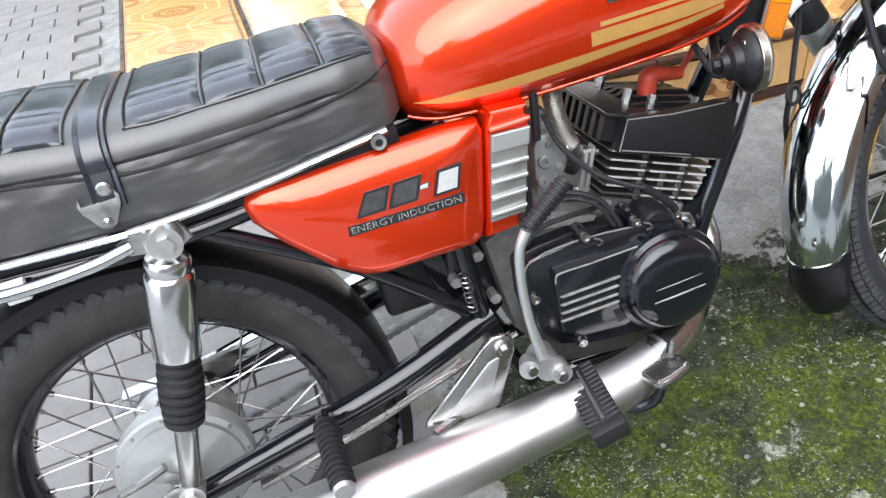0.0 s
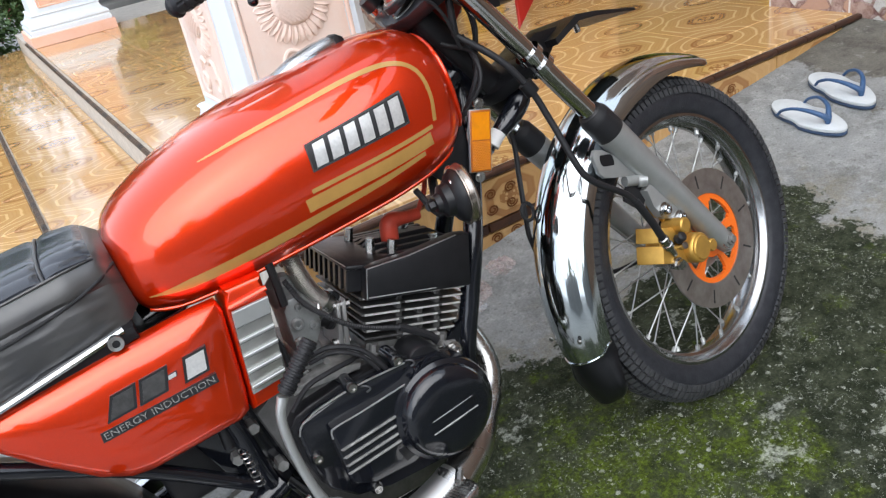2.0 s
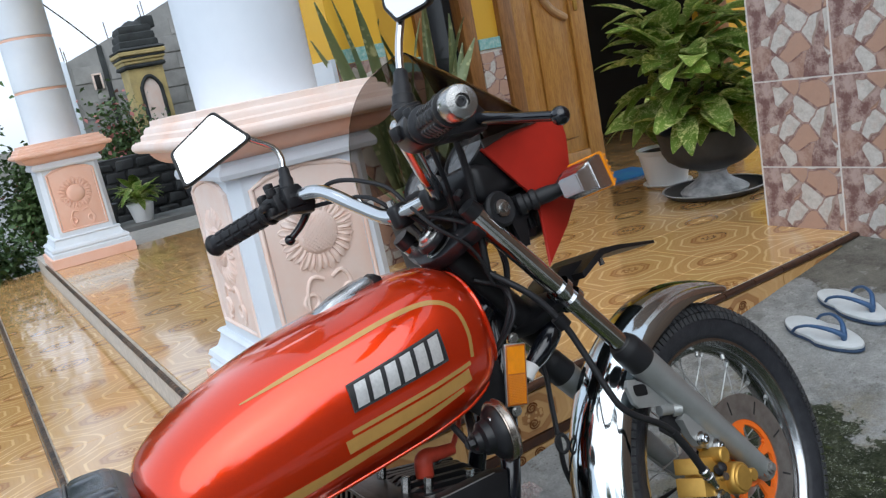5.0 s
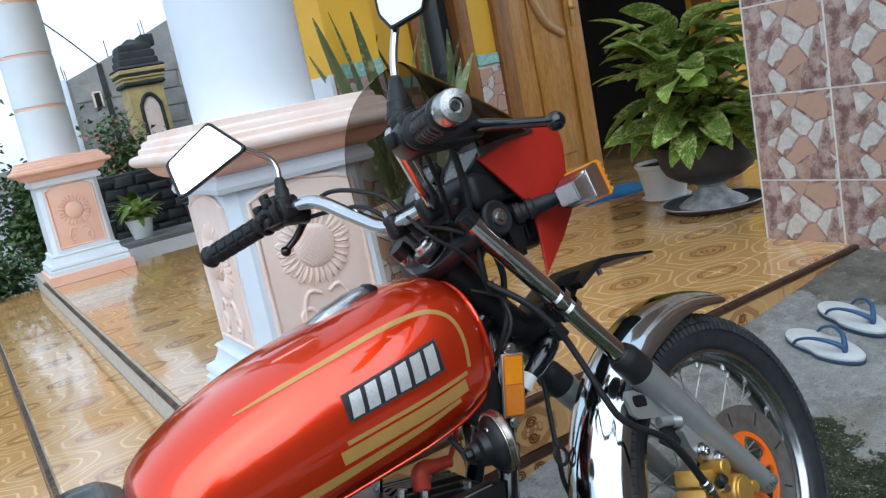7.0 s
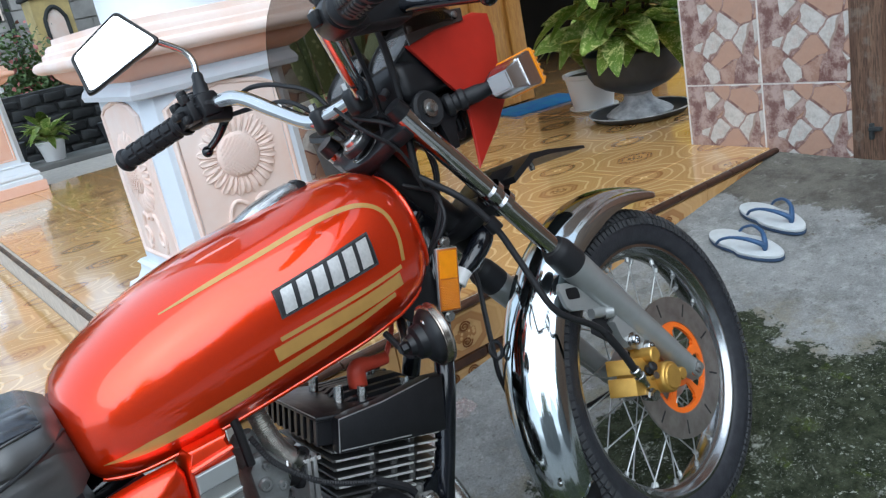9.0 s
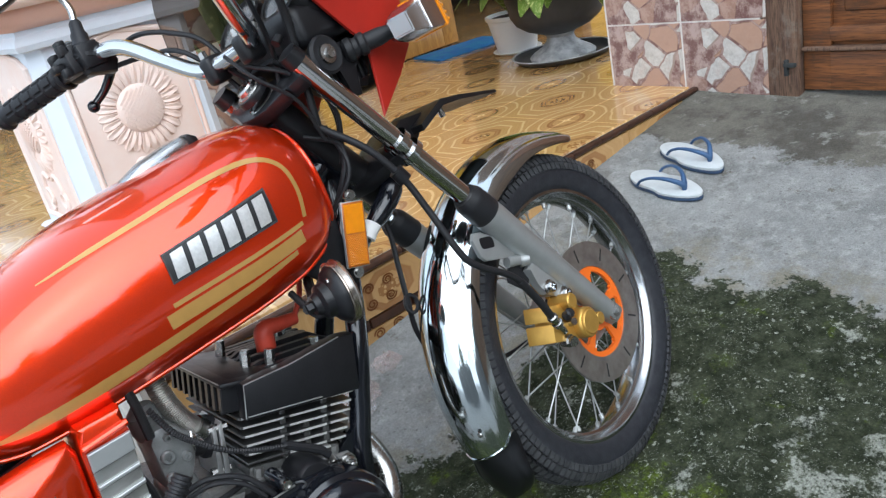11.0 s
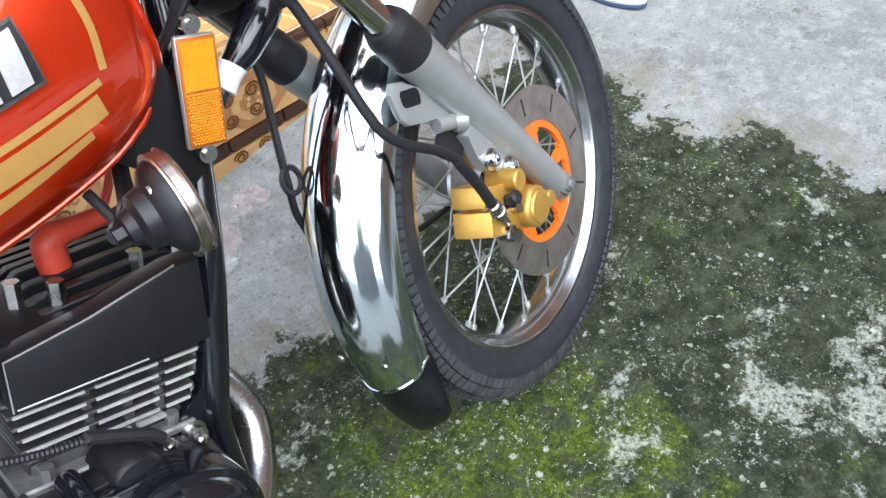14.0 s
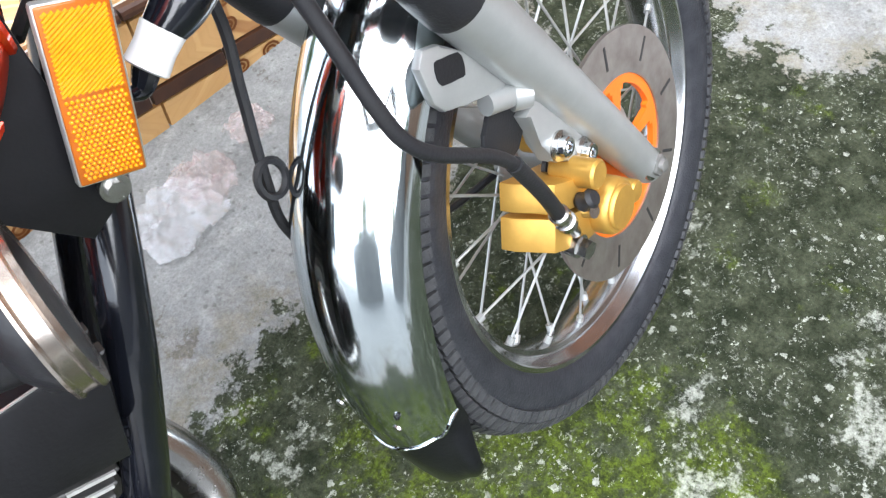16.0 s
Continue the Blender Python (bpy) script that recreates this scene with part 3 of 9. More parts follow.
def rect_piece(x0, x1, y0, y1, h, name="tile"):
    """A thin tile mesh about its pattern's middle."""
    bm = bmesh.new()
    b = 0.0015
    lo = [bm.verts.new(q) for q in ((x0, y0, 0), (x1, y0, 0), (x1, y1, 0), (x0, y1, 0))]
    md = [bm.verts.new(q) for q in ((x0, y0, h - b), (x1, y0, h - b), (x1, y1, h - b), (x0, y1, h - b))]
    hi = [bm.verts.new(q) for q in ((x0 + b, y0 + b, h), (x1 - b, y0 + b, h), (x1 - b, y1 - b, h), (x0 + b, y1 - b, h))]
    for a, c in ((lo, md), (md, hi)):
        for i in range(4):
            bm.faces.new((a[i], a[(i + 1) % 4], c[(i + 1) % 4], c[i]))
    bm.faces.new(hi)
    me = bpy.data.meshes.new(name)
    bm.to_mesh(me)
    bm.free()
    return me


def piece(name, me, parent, loc, material=None, rot=0.0):
    if material and not me.materials:
        me.materials.append(material)
    ob = new(name, me)
    ob.parent = parent
    ob.location = loc
    ob.rotation_euler = (0, 0, rot)
    return ob


g = 0.0012
hs = TS / 2
full_tile = rect_piece(-hs + g, hs - g, -hs + g, hs - g, 0.008)
for i in range(-4, 9):
    cx = 2.42 + i * TS
    if cx > 5.8:
        break
    for j in range(0, 10):
        cy = 2.44 + j * TS
        if cx - hs < 0.98:
            continue
        piece("tile", full_tile, porch, (cx, cy, PT - 0.0085), M_tile)
# cut tiles along the front and the left edge
for i in range(-4, 9):
    cx = 2.42 + i * TS
    if cx - hs > 0.98:
        ob = piece("tile", front_cut, porch, (cx, 2.235 - hs, PT - 0.0085), M_tile) if i > -4 else None
    if i == -4:
        front_cut = rect_piece(-hs + g, hs - g, -0.013, hs - g, 0.008)


def nosing_piece(L, w=0.033):
    """A bull-nosed brown edge tile along x."""
    bm = bmesh.new()
    prof = [(0.0, 0.0), (w - 0.001, 0.0), (w, -0.001), (w, -0.009), (0.012, -0.009), (0.012, -0.017), (-0.003, -0.017), (-0.006, -0.014), (-0.007, -0.008), (-0.005, -0.003)]
    rings(bm, [[Vector((x, y, z)) for y, z in prof] for x in (0.002, L - 0.002)])
    me = bpy.data.meshes.new("nosing")
    bm.to_mesh(me)
    bm.free()
    return me


nose = nosing_piece(0.137, 0.013)
for i in range(15):
    piece("nosing", nose, porch, (0.975 + i * 0.137, PY, PT + 0.0008), M_nose)
nose_side = nosing_piece(0.0274, 0.009)
for j in range(165):
    piece("nosing", nose_side, porch, (0.962, PY + 0.01 + (j + 1) * 0.0274, PT + 0.0008), M_mosaic, -math.pi / 2)


def riser_tile(x0, x1, z0, z1):
    bm = bmesh.new()
    b = 0.0012
    fr = [bm.verts.new(q) for q in ((x0 + b, -0.006, z0 + b), (x1 - b, -0.006, z0 + b), (x1 - b, -0.006, z1 - b), (x0 + b, -0.006, z1 - b))]
    bk = [bm.verts.new(q) for q in ((x0, 0.004, z0), (x1, 0.004, z0), (x1, 0.004, z1), (x0, 0.004, z1))]
    for i in range(4):
        bm.faces.new((bk[i], bk[(i + 1) % 4], fr[(i + 1) % 4], fr[i]))
    bm.faces.new(fr)
    me = bpy.data.meshes.new("riser_tile")
    bm.to_mesh(me)
    bm.free()
    return me


up_t, low_t, band_t = riser_tile(-hs + g, hs - g, -0.053, 0.0605), riser_tile(-hs + g, hs - g, -0.2, 0.088), riser_tile(-0.0665, 0.0665, -0.0125, 0.0125)
for i in range(5):
    cx = 1.19 + i * TS
    piece("riser_tile", up_t, porch, (cx, PY + 0.008, 0.167), M_riser)
    piece("riser_tile", low_t, porch, (cx, PY + 0.008, -0.004), M_riser)
for i in range(15):
    piece("riser_band", band_t, porch, (1.04 + i * 0.137, PY + 0.005, 0.0995), M_nose)
# printed scrolls on the riser tiles
def scroll_mesh():
    bm = bmesh.new()
    for s in (-1, 1):
        for q in (-1, 1):
            pts = []
            for k in range(22):
                a = k / 21 * 1.7 * 2 * math.pi
                r = 0.018 * (1 - 0.75 * k / 21)
                pts.append(Vector((s * (0.03 + r * math.cos(a)), 0, q * (0.021 + r * math.sin(a) * 0.8))))
            lp = []
            for i, c in enumerate(pts):
                dd = (pts[min(i + 1, 21)] - pts[max(i - 1, 0)]).normalized()
                pr = Vector((-dd.z, 0, dd.x)) * 0.0022
                lp.append([c - pr, c + pr])
            rings(bm, lp, False, False)
    bmesh.ops.solidify(bm, geom=bm.faces[:], thickness=0.0006)
    me = bpy.data.meshes.new("scroll")
    bm.to_mesh(me)
    bm.free()
    return me


scr = scroll_mesh()
for i in range(5):
    cx = 1.19 + i * TS
    piece("scroll", scr, porch, (cx - 0.03, PY + 0.0005, 0.168), M_scroll)
    if i < 4:
        piece("scroll", scr, porch, (cx - 0.03, PY + 0.0005, 0.045), M_scroll)

# two steps that run down along the porch's side
for top, x0, x1, nm in ((0.13, 0.575, 0.965, "floor_step_1"), (0.02, 0.16, 0.575, "floor_step_2")):
    st = structure(nm, boxm(x0 + 0.012, x1 + 0.01, 2.3, 7.2, -0.6, top - 0.008), M_grout, "tiled side step with a dark brown nosing", "step")
    w = x1 - x0
    me = rect_piece(-w / 2 + 0.023, w / 2 - 0.002, -hs + g, hs - g, 0.008)
    for j in range(12):
        piece("tile", me, st, ((x0 + x1) / 2, 2.5 + j * TS, top - 0.0085), M_tile)
    for j in range(178):
        piece("nosing", nose_side, st, (x0 + 0.008, 2.3 + (j + 1) * 0.0274, top + 0.0008), M_mosaic, -math.pi / 2)
    rt = riser_tile(-hs + g, hs - g, -0.045, 0.045)
    for j in range(12):
        ob = piece("riser_tile", rt, st, (x1 + 0.007, 2.5 + j * TS, top + 0.046), M_riser, -math.pi / 2)

# grey pavers in front of the steps
pave = structure("pavement", boxm(-1.1, 0.1, 1.0, 1.05, -0.6, -0.55), M_block, "grey concrete block pavement", "pavement")
pm = rect_piece(-0.1025, 0.1025, -0.05, 0.05, 0.05, "paver")
random.seed(3)
sl = Euler((math.atan(0.05), -math.atan(0.12), 0))
for i in range(-6, 5):
    for j in range(0, 31):
        x, y = -0.25 + i * 0.209 + (0.1045 if j % 2 else 0), 1.0 + j * 0.104
        if x > 0.62 - 0.3 * max(0, 1.4 - y) or (y > 2.24 and x > 0.05) or x < -1.35:
            continue
        ob = piece("paver", pm, pave, (x, y, gz(x, y) - 0.034 + random.uniform(-0.0015, 0.0015)), M_paver)
        ob.rotation_euler = sl

# the farther pavers along the steps
verts, faces = [], []
for i in range(-8, 5):
    for j in range(31, 64):
        x, y = -0.25 + i * 0.209 + (0.1045 if j % 2 else 0), 1.0 + j * 0.104
        if x > 0.05:
            continue
        h = gz(x, y) + 0.016 + random.uniform(-0.0015, 0.0015)
        b = len(verts)
        for k, zz in ((1.0, -0.04), (1.0, -0.003), (0.97, 0.0)):
            for sx, sy in ((-1, -1), (1, -1), (1, 1), (-1, 1)):
                xx, yy = x + sx * 0.1025 * k, y + sy * 0.05 * k
                verts.append((xx, yy, h + zz + 0.12 * (xx - x)))
        for r in (0, 4):
            faces += [(b + r + q, b + r + (q + 1) % 4, b + r + 4 + (q + 1) % 4, b + r + 4 + q) for q in range(4)]
        faces.append((b + 8, b + 9, b + 10, b + 11))
me = bpy.data.meshes.new("paver_field")
me.from_pydata(verts, [], faces)
me.materials.append(M_paver)
ob = new("paver_field", me)
ob.parent = pave
tagged(ob, kind="stuff")

# ---------- tiled pillar and old door on the right ----------
pil = structure("wall_east", boxm(3.0335, 3.5, 1.745, 2.335, -0.2, 4.2), M_joint, "pillar faced with printed stone-pattern tiles", "wall")


def wall_tile(w, h):
    bm = bmesh.new()
    b = 0.0015
    fr = [bm.verts.new(q) for q in ((-0.01, w / 2 - b, -h / 2 + b), (-0.01, -w / 2 + b, -h / 2 + b), (-0.01, -w / 2 + b, h / 2 - b), (-0.01, w / 2 - b, h / 2 - b))]
    bk = [bm.verts.new(q) for q in ((0.002, w / 2, -h / 2), (0.002, -w / 2, -h / 2), (0.002, -w / 2, h / 2), (0.002, w / 2, h / 2))]
    for i in range(4):
        bm.faces.new((bk[i], bk[(i + 1) % 4], fr[(i + 1) % 4], fr[i]))
    bm.faces.new(fr)
    me = bpy.data.meshes.new("wall_tile")
    bm.to_mesh(me)
    bm.free()
    return me


wt = wall_tile(0.2985, 0.304)
for j in range(-1, 9):
    for cy in (1.876, 2.179):
        piece("tile", wt, pil, (3.042, cy, 0.471 + 0.307 * (j + 0.5) - 0.307), M_crazy)
# wall above and beside the old door, unseen; raised to shade the yard's right side
structure("wall_south_east", boxm(3.05, 3.5, -6, 0.62, -0.5, 4.2), M_brownwall, "plain brown weathered wall, unseen, raised for shade", "wall")
structure("wall_lintel", boxm(3.05, 3.5, 0.62, 1.745, 2.3, 4.2), M_brownwall, "plain brown weathered wall over a door, raised for shade", "wall")
dr = thing("door_1", "old red-brown panelled wooden door with a weathered post", "door", Matrix.Translation((3.06, 1.2, 0.22)), kind="structure")


def local(parent_m, name, bm, material, parent, label=""):
    ob = part(name, bm, material, parent, label)
    ob.matrix_basis = parent_m.inverted()
    return ob


DM = Matrix.Translation((3.06, 1.2, 0.22))
local(DM, "door_post", boxm(3.035, 3.11, 1.632, 1.743, 0.17, 2.3, 0.006), M_oldpost, dr, "brown weathered door post")
leaf = local(DM, "door_leaf", boxm(3.085, 3.105, 0.64, 1.63, 0.235, 2.28, 0.003), M_olddoor, dr)
for y0, y1 in ((1.545, 1.63), (0.64, 0.73), (1.09, 1.17)):
    local(DM, "stile", boxm(3.068, 3.088, y0, y1, 0.235, 2.28, 0.004), M_olddoor, dr)
for z0, z1 in ((0.235, 0.355), (0.385, 0.43), (1.05, 1.15), (2.16, 2.28)):
    local(DM, "rail", boxm(3.066, 3.087, 0.73, 1.548, z0, z1, 0.004), M_olddoor, dr)
local(DM, "drip_rail", boxm(3.05, 3.09, 0.64, 1.628, 0.36, 0.371, 0.003), M_oldpost, dr, "worn pale drip rail")
for y0, y1 in ((1.18, 1.54), (0.735, 1.085)):
    for z0, z1 in ((0.44, 1.04), (1.16, 2.15)):
        local(DM, "panel", boxm(3.078, 3.09, y0 + 0.03, y1 - 0.03, z0 + 0.03, z1 - 0.03, 0.008), M_olddoor, dr)
bm = boxm(3.022, 3.037, 1.66, 1.672, 0.29, 0.34, 0.002)
box(bm, 3.018, 3.034, 1.635, 1.672, 0.318, 0.33, 0.002)
local(DM, "hook", bm, M_lichen, dr, "rusty iron hook")

# ---------- house front ----------
def wall_piece(name, x0, x1, z0, z1, label="yellow painted house wall"):
    return structure(name, boxm(x0, x1, 4.0, 4.25, z0, z1), M_yellow, label, "wall")


wall_piece("wall_north_1", 2.25, 2.69, PT, 3.1)
wall_piece("wall_north_2", 3.045, 3.2, PT, 3.1)
wall_piece("wall_north_3", 5.0, 9, PT, 3.1)
wall_piece("wall_north_4", 2.69, 3.045, 2.4, 3.1)
wall_piece("wall_north_5", 3.2, 5.0, 2.4, 3.1)
wall_piece("wall_north_6", 2.69, 3.045, PT, 0.5)
structure("wall_north_7", boxm(2.02, 2.25, 3.55, 4.25, PT, 3.1), M_yellow, "yellow painted wall pier", "wall")
structure("wall_north_8", boxm(2.02, 2.25, 4.25, 5.4, PT, 3.1), M_yellow, "yellow side wall", "wall")
# the unlit room's shade is put into this back wall's colour
structure("wall_inside", boxm(2.02, 9, 5.4, 5.5, PT, 3.1), M_shade, "near-black wall standing in for the shade of the room behind the open door", "wall")
# dado of printed tiles with a teal border
dado = structure("trim_dado", boxm(3.05, 3.195, 3.985, 3.999, PT, 1.08), M_grout, "printed stone tile dado with a teal border", "dado")
wt2 = bpy.data.meshes.new("dado_tile")
bm = boxm(-0.07, 0.07, -0.008, 0.0, -0.15, 0.15, 0.001, 1)
bm.to_mesh(wt2)
bm.free()
for j in range(3):
    piece("tile", wt2, dado, (3.122, 3.985, PT + 0.13 + 0.275 * j), M_crazy).scale = (1, 1, 0.9)
piece("border_tile", (lambda b: (b.to_mesh(q := bpy.data.meshes.new("border_tile")), q)[1])(boxm(-0.07, 0.07, -0.009, 0, -0.028, 0.028, 0.001, 1)), dado, (3.122, 3.985, 1.11), M_teal)
dado2 = structure("trim_dado_pier", boxm(2.0, 2.018, 3.55, 5.4, PT, 1.16), M_white, "pale dado on the pier", "dado")
b2 = boxm(2.02, 2.25, 3.538, 3.549, PT, 1.13)
local(Matrix(), "dado_face", b2, M_crazy, dado2)
local(Matrix(), "border_tile", boxm(2.02, 2.25, 3.536, 3.547, 1.132, 1.19), M_teal, dado2)
local(Matrix(), "dado_face", boxm(2.25, 2.69, 3.985, 3.998, PT, 1.05), M_crazy, dado2)
local(Matrix(), "border_tile", boxm(2.25, 2.69, 3.983, 3.996, 1.052, 1.11), M_teal, dado2)

# narrow window and double door
win = thing("window_1", "tall narrow window with brown wooden frame", "window", Matrix.Translation((2.87, 4.05, 0.5)), kind="structure")
WM = Matrix.Translation((2.87, 4.05, 0.5))
for x0, x1, z0, z1 in ((2.69, 2.77, 0.5, 2.4), (2.965, 3.045, 0.5, 2.4), (2.77, 2.965, 0.5, 0.58), (2.77, 2.965, 2.32, 2.4)):
    local(WM, "window_frame", boxm(x0, x1, 3.97, 4.1, z0, z1, 0.006), M_frame, win)
local(WM, "pane", boxm(2.77, 2.965, 4.05, 4.056, 0.58, 2.32), mat("dark_glass", (0.02, 0.022, 0.025), 0.06, var=0.1), win)
dd2 = thing("door_2", "carved varnished wooden double door, one leaf open", "door", Matrix.Translation((3.9, 4.05, PT)), kind="structure")
D2 = Matrix.Translation((3.9, 4.05, PT))
for x0, x1 in ((3.2, 3.29), (4.9, 5.0)):
    local(D2, "door_frame", boxm(x0, x1, 3.96, 4.12, PT, 2.4, 0.008), M_frame, dd2)
local(D2, "door_frame", boxm(3.29, 4.9, 3.96, 4.12, 2.3, 2.4, 0.008), M_frame, dd2)
local(D2, "door_leaf", boxm(3.292, 3.83, 4.02, 4.055, PT + 0.01, 2.3, 0.004), M_door, dd2)
for x0, x1, z0, z1 in ((3.292, 3.4, PT + 0.01, 2.3), (3.72, 3.83, PT + 0.01, 2.3), (3.4, 3.72, PT + 0.01, 0.42), (3.4, 3.72, 2.15, 2.3)):
    local(D2, "door_stile", boxm(x0, x1, 4.0, 4.021, z0, z1, 0.005), M_door, dd2)
local(D2, "door_panel", boxm(3.46, 3.66, 4.005, 4.022, 0.5, 2.0, 0.01), M_door, dd2)
bm = tube(bmesh.new(), [(3.45, 4.0, 1.52), (3.5, 3.995, 1.36), (3.57, 3.995, 1.24), (3.68, 4.0, 1.17)], 0.022, 10, 8)
local(D2, "door_carving", bm, mat("pale_wood", (0.5, 0.3, 0.14), 0.35, var=0.2), dd2, "pale carved arc moulding")
bm = boxm(3.745, 3.775, 3.99, 4.002, 1.2, 1.36, 0.006)
tube(bm, [(3.76, 3.995, 1.3), (3.76, 3.96, 1.3), (3.71, 3.955, 1.3)], 0.008, 8, 4)
local(D2, "door_handle", bm, M_goldpart, dd2, "brass door handle")

# ceiling over the porch and, unseen behind the camera, a plain wall that closes the yard, added for dark chrome
# reflections
structure("ceiling", boxm(0.95, 9, 2.25, 7.3, 3.15, 3.3), M_ceiling, "pale porch ceiling", "ceiling")
structure("wall_south", boxm(-7, 9, -5.7, -5.5, -1.0, 2.4), M_block, "plain grey block wall, unseen, added for dark reflections", "wall")


# ---------- pedestals with columns ----------
def sq_profile(prof, cx, cy):
    """A square moulding turned from half widths and heights, with mitred corners."""
    bm = bmesh.new()
    return rings(bm, [[Vector((cx + sx * w, cy + sy * w, z)) for sx, sy in ((-1, -1), (1, -1), (1, 1), (-1, 1))] for w, z in prof])


def pedestal(cx, cy, flower, n_pet):
    base = Matrix.Translation((cx, cy, PT))
    pd = thing("pedestal", "salmon and white plaster pedestal with sunflower relief carrying a white column", "pedestal", base)
    add = lambda name, bm, mt, par=pd, label="": local(base if par is pd else Matrix(), name, bm, mt, par, label)
    add("plinth", sq_profile([(0.262, PT), (0.264, PT + 0.002), (0.264, PT + 0.062), (0.258, PT + 0.066)], cx, cy), M_pink)
    add("base_moulding", sq_profile([(0.25, PT + 0.06), (0.25, PT + 0.092), (0.24, PT + 0.1), (0.248, PT + 0.112), (0.243, PT + 0.126), (0.222, PT + 0.136), (0.21, PT + 0.16), (0.207, PT + 0.175), (0.214, PT + 0.182), (0.205, PT + 0.19)], cx, cy), M_white)
    # body with broad white arrises
    z0, z1, w = PT + 0.185, 0.895, 0.19
    c = 0.028
    bm = bmesh.new()
    ring = [(-w, -w + c), (-w + c, -w), (w - c, -w), (w, -w + c), (w, w - c), (w - c, w), (-w + c, w), (-w, w - c)]
    rings(bm, [[Vector((cx + x * k, cy + y * k, z)) for x, y in ring] for k, z in ((1.03, z0), (1.0, z1))])
    body = add("body", bm, M_white)
    faces = ((0, -1), (-1, 0)) if flower else ((0, -1),)
    for fx, fy in faces:
        T = Matrix.Translation((cx, cy, 0)) @ Matrix.Rotation(0 if fy else -math.pi / 2, 4, "Z")
        yf = -w * 1.012
        add("panel", plate(bmesh.new(), [(-0.135, z0 + 0.045), (0.135, z0 + 0.045), (0.135, z1 - 0.045), (0.1, z1 - 0.03), (0.05, z1 - 0.02), (0, z1 - 0.016), (-0.05, z1 - 0.02), (-0.1, z1 - 0.03), (-0.135, z1 - 0.045)],
                                 yf - 0.004, yf + 0.01, 0.003, T), M_pinkpale if flower else M_pink)
        bm = tube(bmesh.new(), [T @ Vector(q) for q in ((-0.143, yf - 0.002, z0 + 0.04), (0.143, yf - 0.002, z0 + 0.04), (0.143, yf - 0.002, z1 - 0.045), (0.1, yf - 0.002, z1 - 0.026), (0.0, yf - 0.002, z1 - 0.01), (-0.1, yf - 0.002, z1 - 0.026), (-0.143, yf - 0.002, z1 - 0.045), (-0.143, yf - 0.002, z0 + 0.04))], 0.007, 8, 1, False)
        add("panel_frame", bm, M_pinkpale if flower else M_pink)
        fz = z0 + 0.27
        R = 0.058
        for i in range(n_pet):
            a = 2 * math.pi * i / n_pet + random.uniform(-0.03, 0.03)
            L, pw = 0.052 * random.uniform(0.9, 1.08), 0.0115
            bm = bmesh.new()
            lp = []
            for s in range(9):
                t = s / 8
                ww = pw * (0.55 + 0.9 * t - 1.25 * max(0, t - 0.55) ** 1.2 * 1.6) if t < 1 else 0.001
                hgt = 0.011 * math.sin(math.pi * (0.12 + 0.82 * t)) + 0.002
                row = []
                for kx, kh in ((-1, 0.0), (-0.62, 0.85), (0, 0.62), (0.62, 0.85), (1, 0.0)):
                    r, q = R * 0.93 + L * t, kx * max(ww, 0.001)
                    row.append(T @ Vector((r * math.cos(a) - q * math.sin(a), yf - 0.003 - hgt * kh, fz + r * math.sin(a) + q * math.cos(a))))
                lp.append(row)
            add("petal", rings(bm, lp, False, False), M_pinkpale if flower else M_pink, body)
        prof = [(R * math.cos(k / 8 * math.pi / 2), 0.004 + 0.02 * math.sin(k / 8 * math.pi / 2)) for k in range(9)]
        bm = lathe(bmesh.new(), [(max(r, 0.0005), h) for r, h in prof], 40, T @ Matrix.Translation((0, yf, fz)) @ RX)
        if flower:
            for ii in range(-6, 7):
                for jj in range(-6, 7):
                    px, pz = ii * 0.0078, jj * 0.0078
                    rr = math.hypot(px, pz)
                    if rr < R * 0.86:
                        hh = 0.004 + 0.02 * math.sqrt(max(0, 1 - (rr / R) ** 2))
                        box(bm, px - 0.0028, px + 0.0028, -hh - 0.0022, -hh + 0.003, pz - 0.0028, pz + 0.0028, m=T @ Matrix.Translation((0, yf, fz)) @ Matrix.Rotation(radians(45), 4, "Y"))
        add("flower_disc", bm, M_pinkpale if flower else M_pink, body)
        for s in (-1, 1):
            pts = [T @ Vector((s * (0.012 + 0.055 * math.sin(t * 2.2)), yf - 0.006, z0 + 0.145 - 0.06 * t + 0.028 * math.sin(t * 5.2))) for t in np.linspace(0, 1, 10)]
            pts += [T @ Vector((s * (0.056 + 0.02 * math.cos(t)), yf - 0.006, z0 + 0.095 + 0.02 * math.sin(t))) for t in np.linspace(-0.5, 4.6, 9)]
            add("scroll", tube(bmesh.new(), pts, 0.0055, 8, 3), M_pinkpale if flower else M_pink, body)
    cap = [(0.195, 0.885), (0.212, 0.888), (0.216, 0.9), (0.212, 0.912), (0.205, 0.92), (0.204, 0.935)]
    add("necking", sq_profile(cap, cx, cy), M_white)
    # cove in deeper salmon than the cap: its shadow is put into the colour
    cove = [(0.204, 0.93), (0.212, 0.934), (0.225, 0.938), (0.238, 0.946), (0.249, 0.957), (0.256, 0.969), (0.258, 0.976)]
    add("cap_cove", sq_profile(cove, cx, cy), M_pink)
    cap = [(0.256, 0.974), (0.278, 0.976), (0.287, 0.98), (0.293, 0.987), (0.294, 0.995), (0.29, 1.003), (0.28, 1.008), (0.268, 1.0095), (0.267, 1.021), (0.263, 1.025), (0.258, 1.026), (0.256, 1.037), (0.25, 1.043), (0.24, 1.045), (0.238, 1.059), (0.2, 1.062)]
    add("cap", sq_profile(cap, cx, cy), M_pinkpale if flower else M_pink)
    prof = []
    z = 1.058
    rc = 0.163
    rows = [(rc, 1.058)]
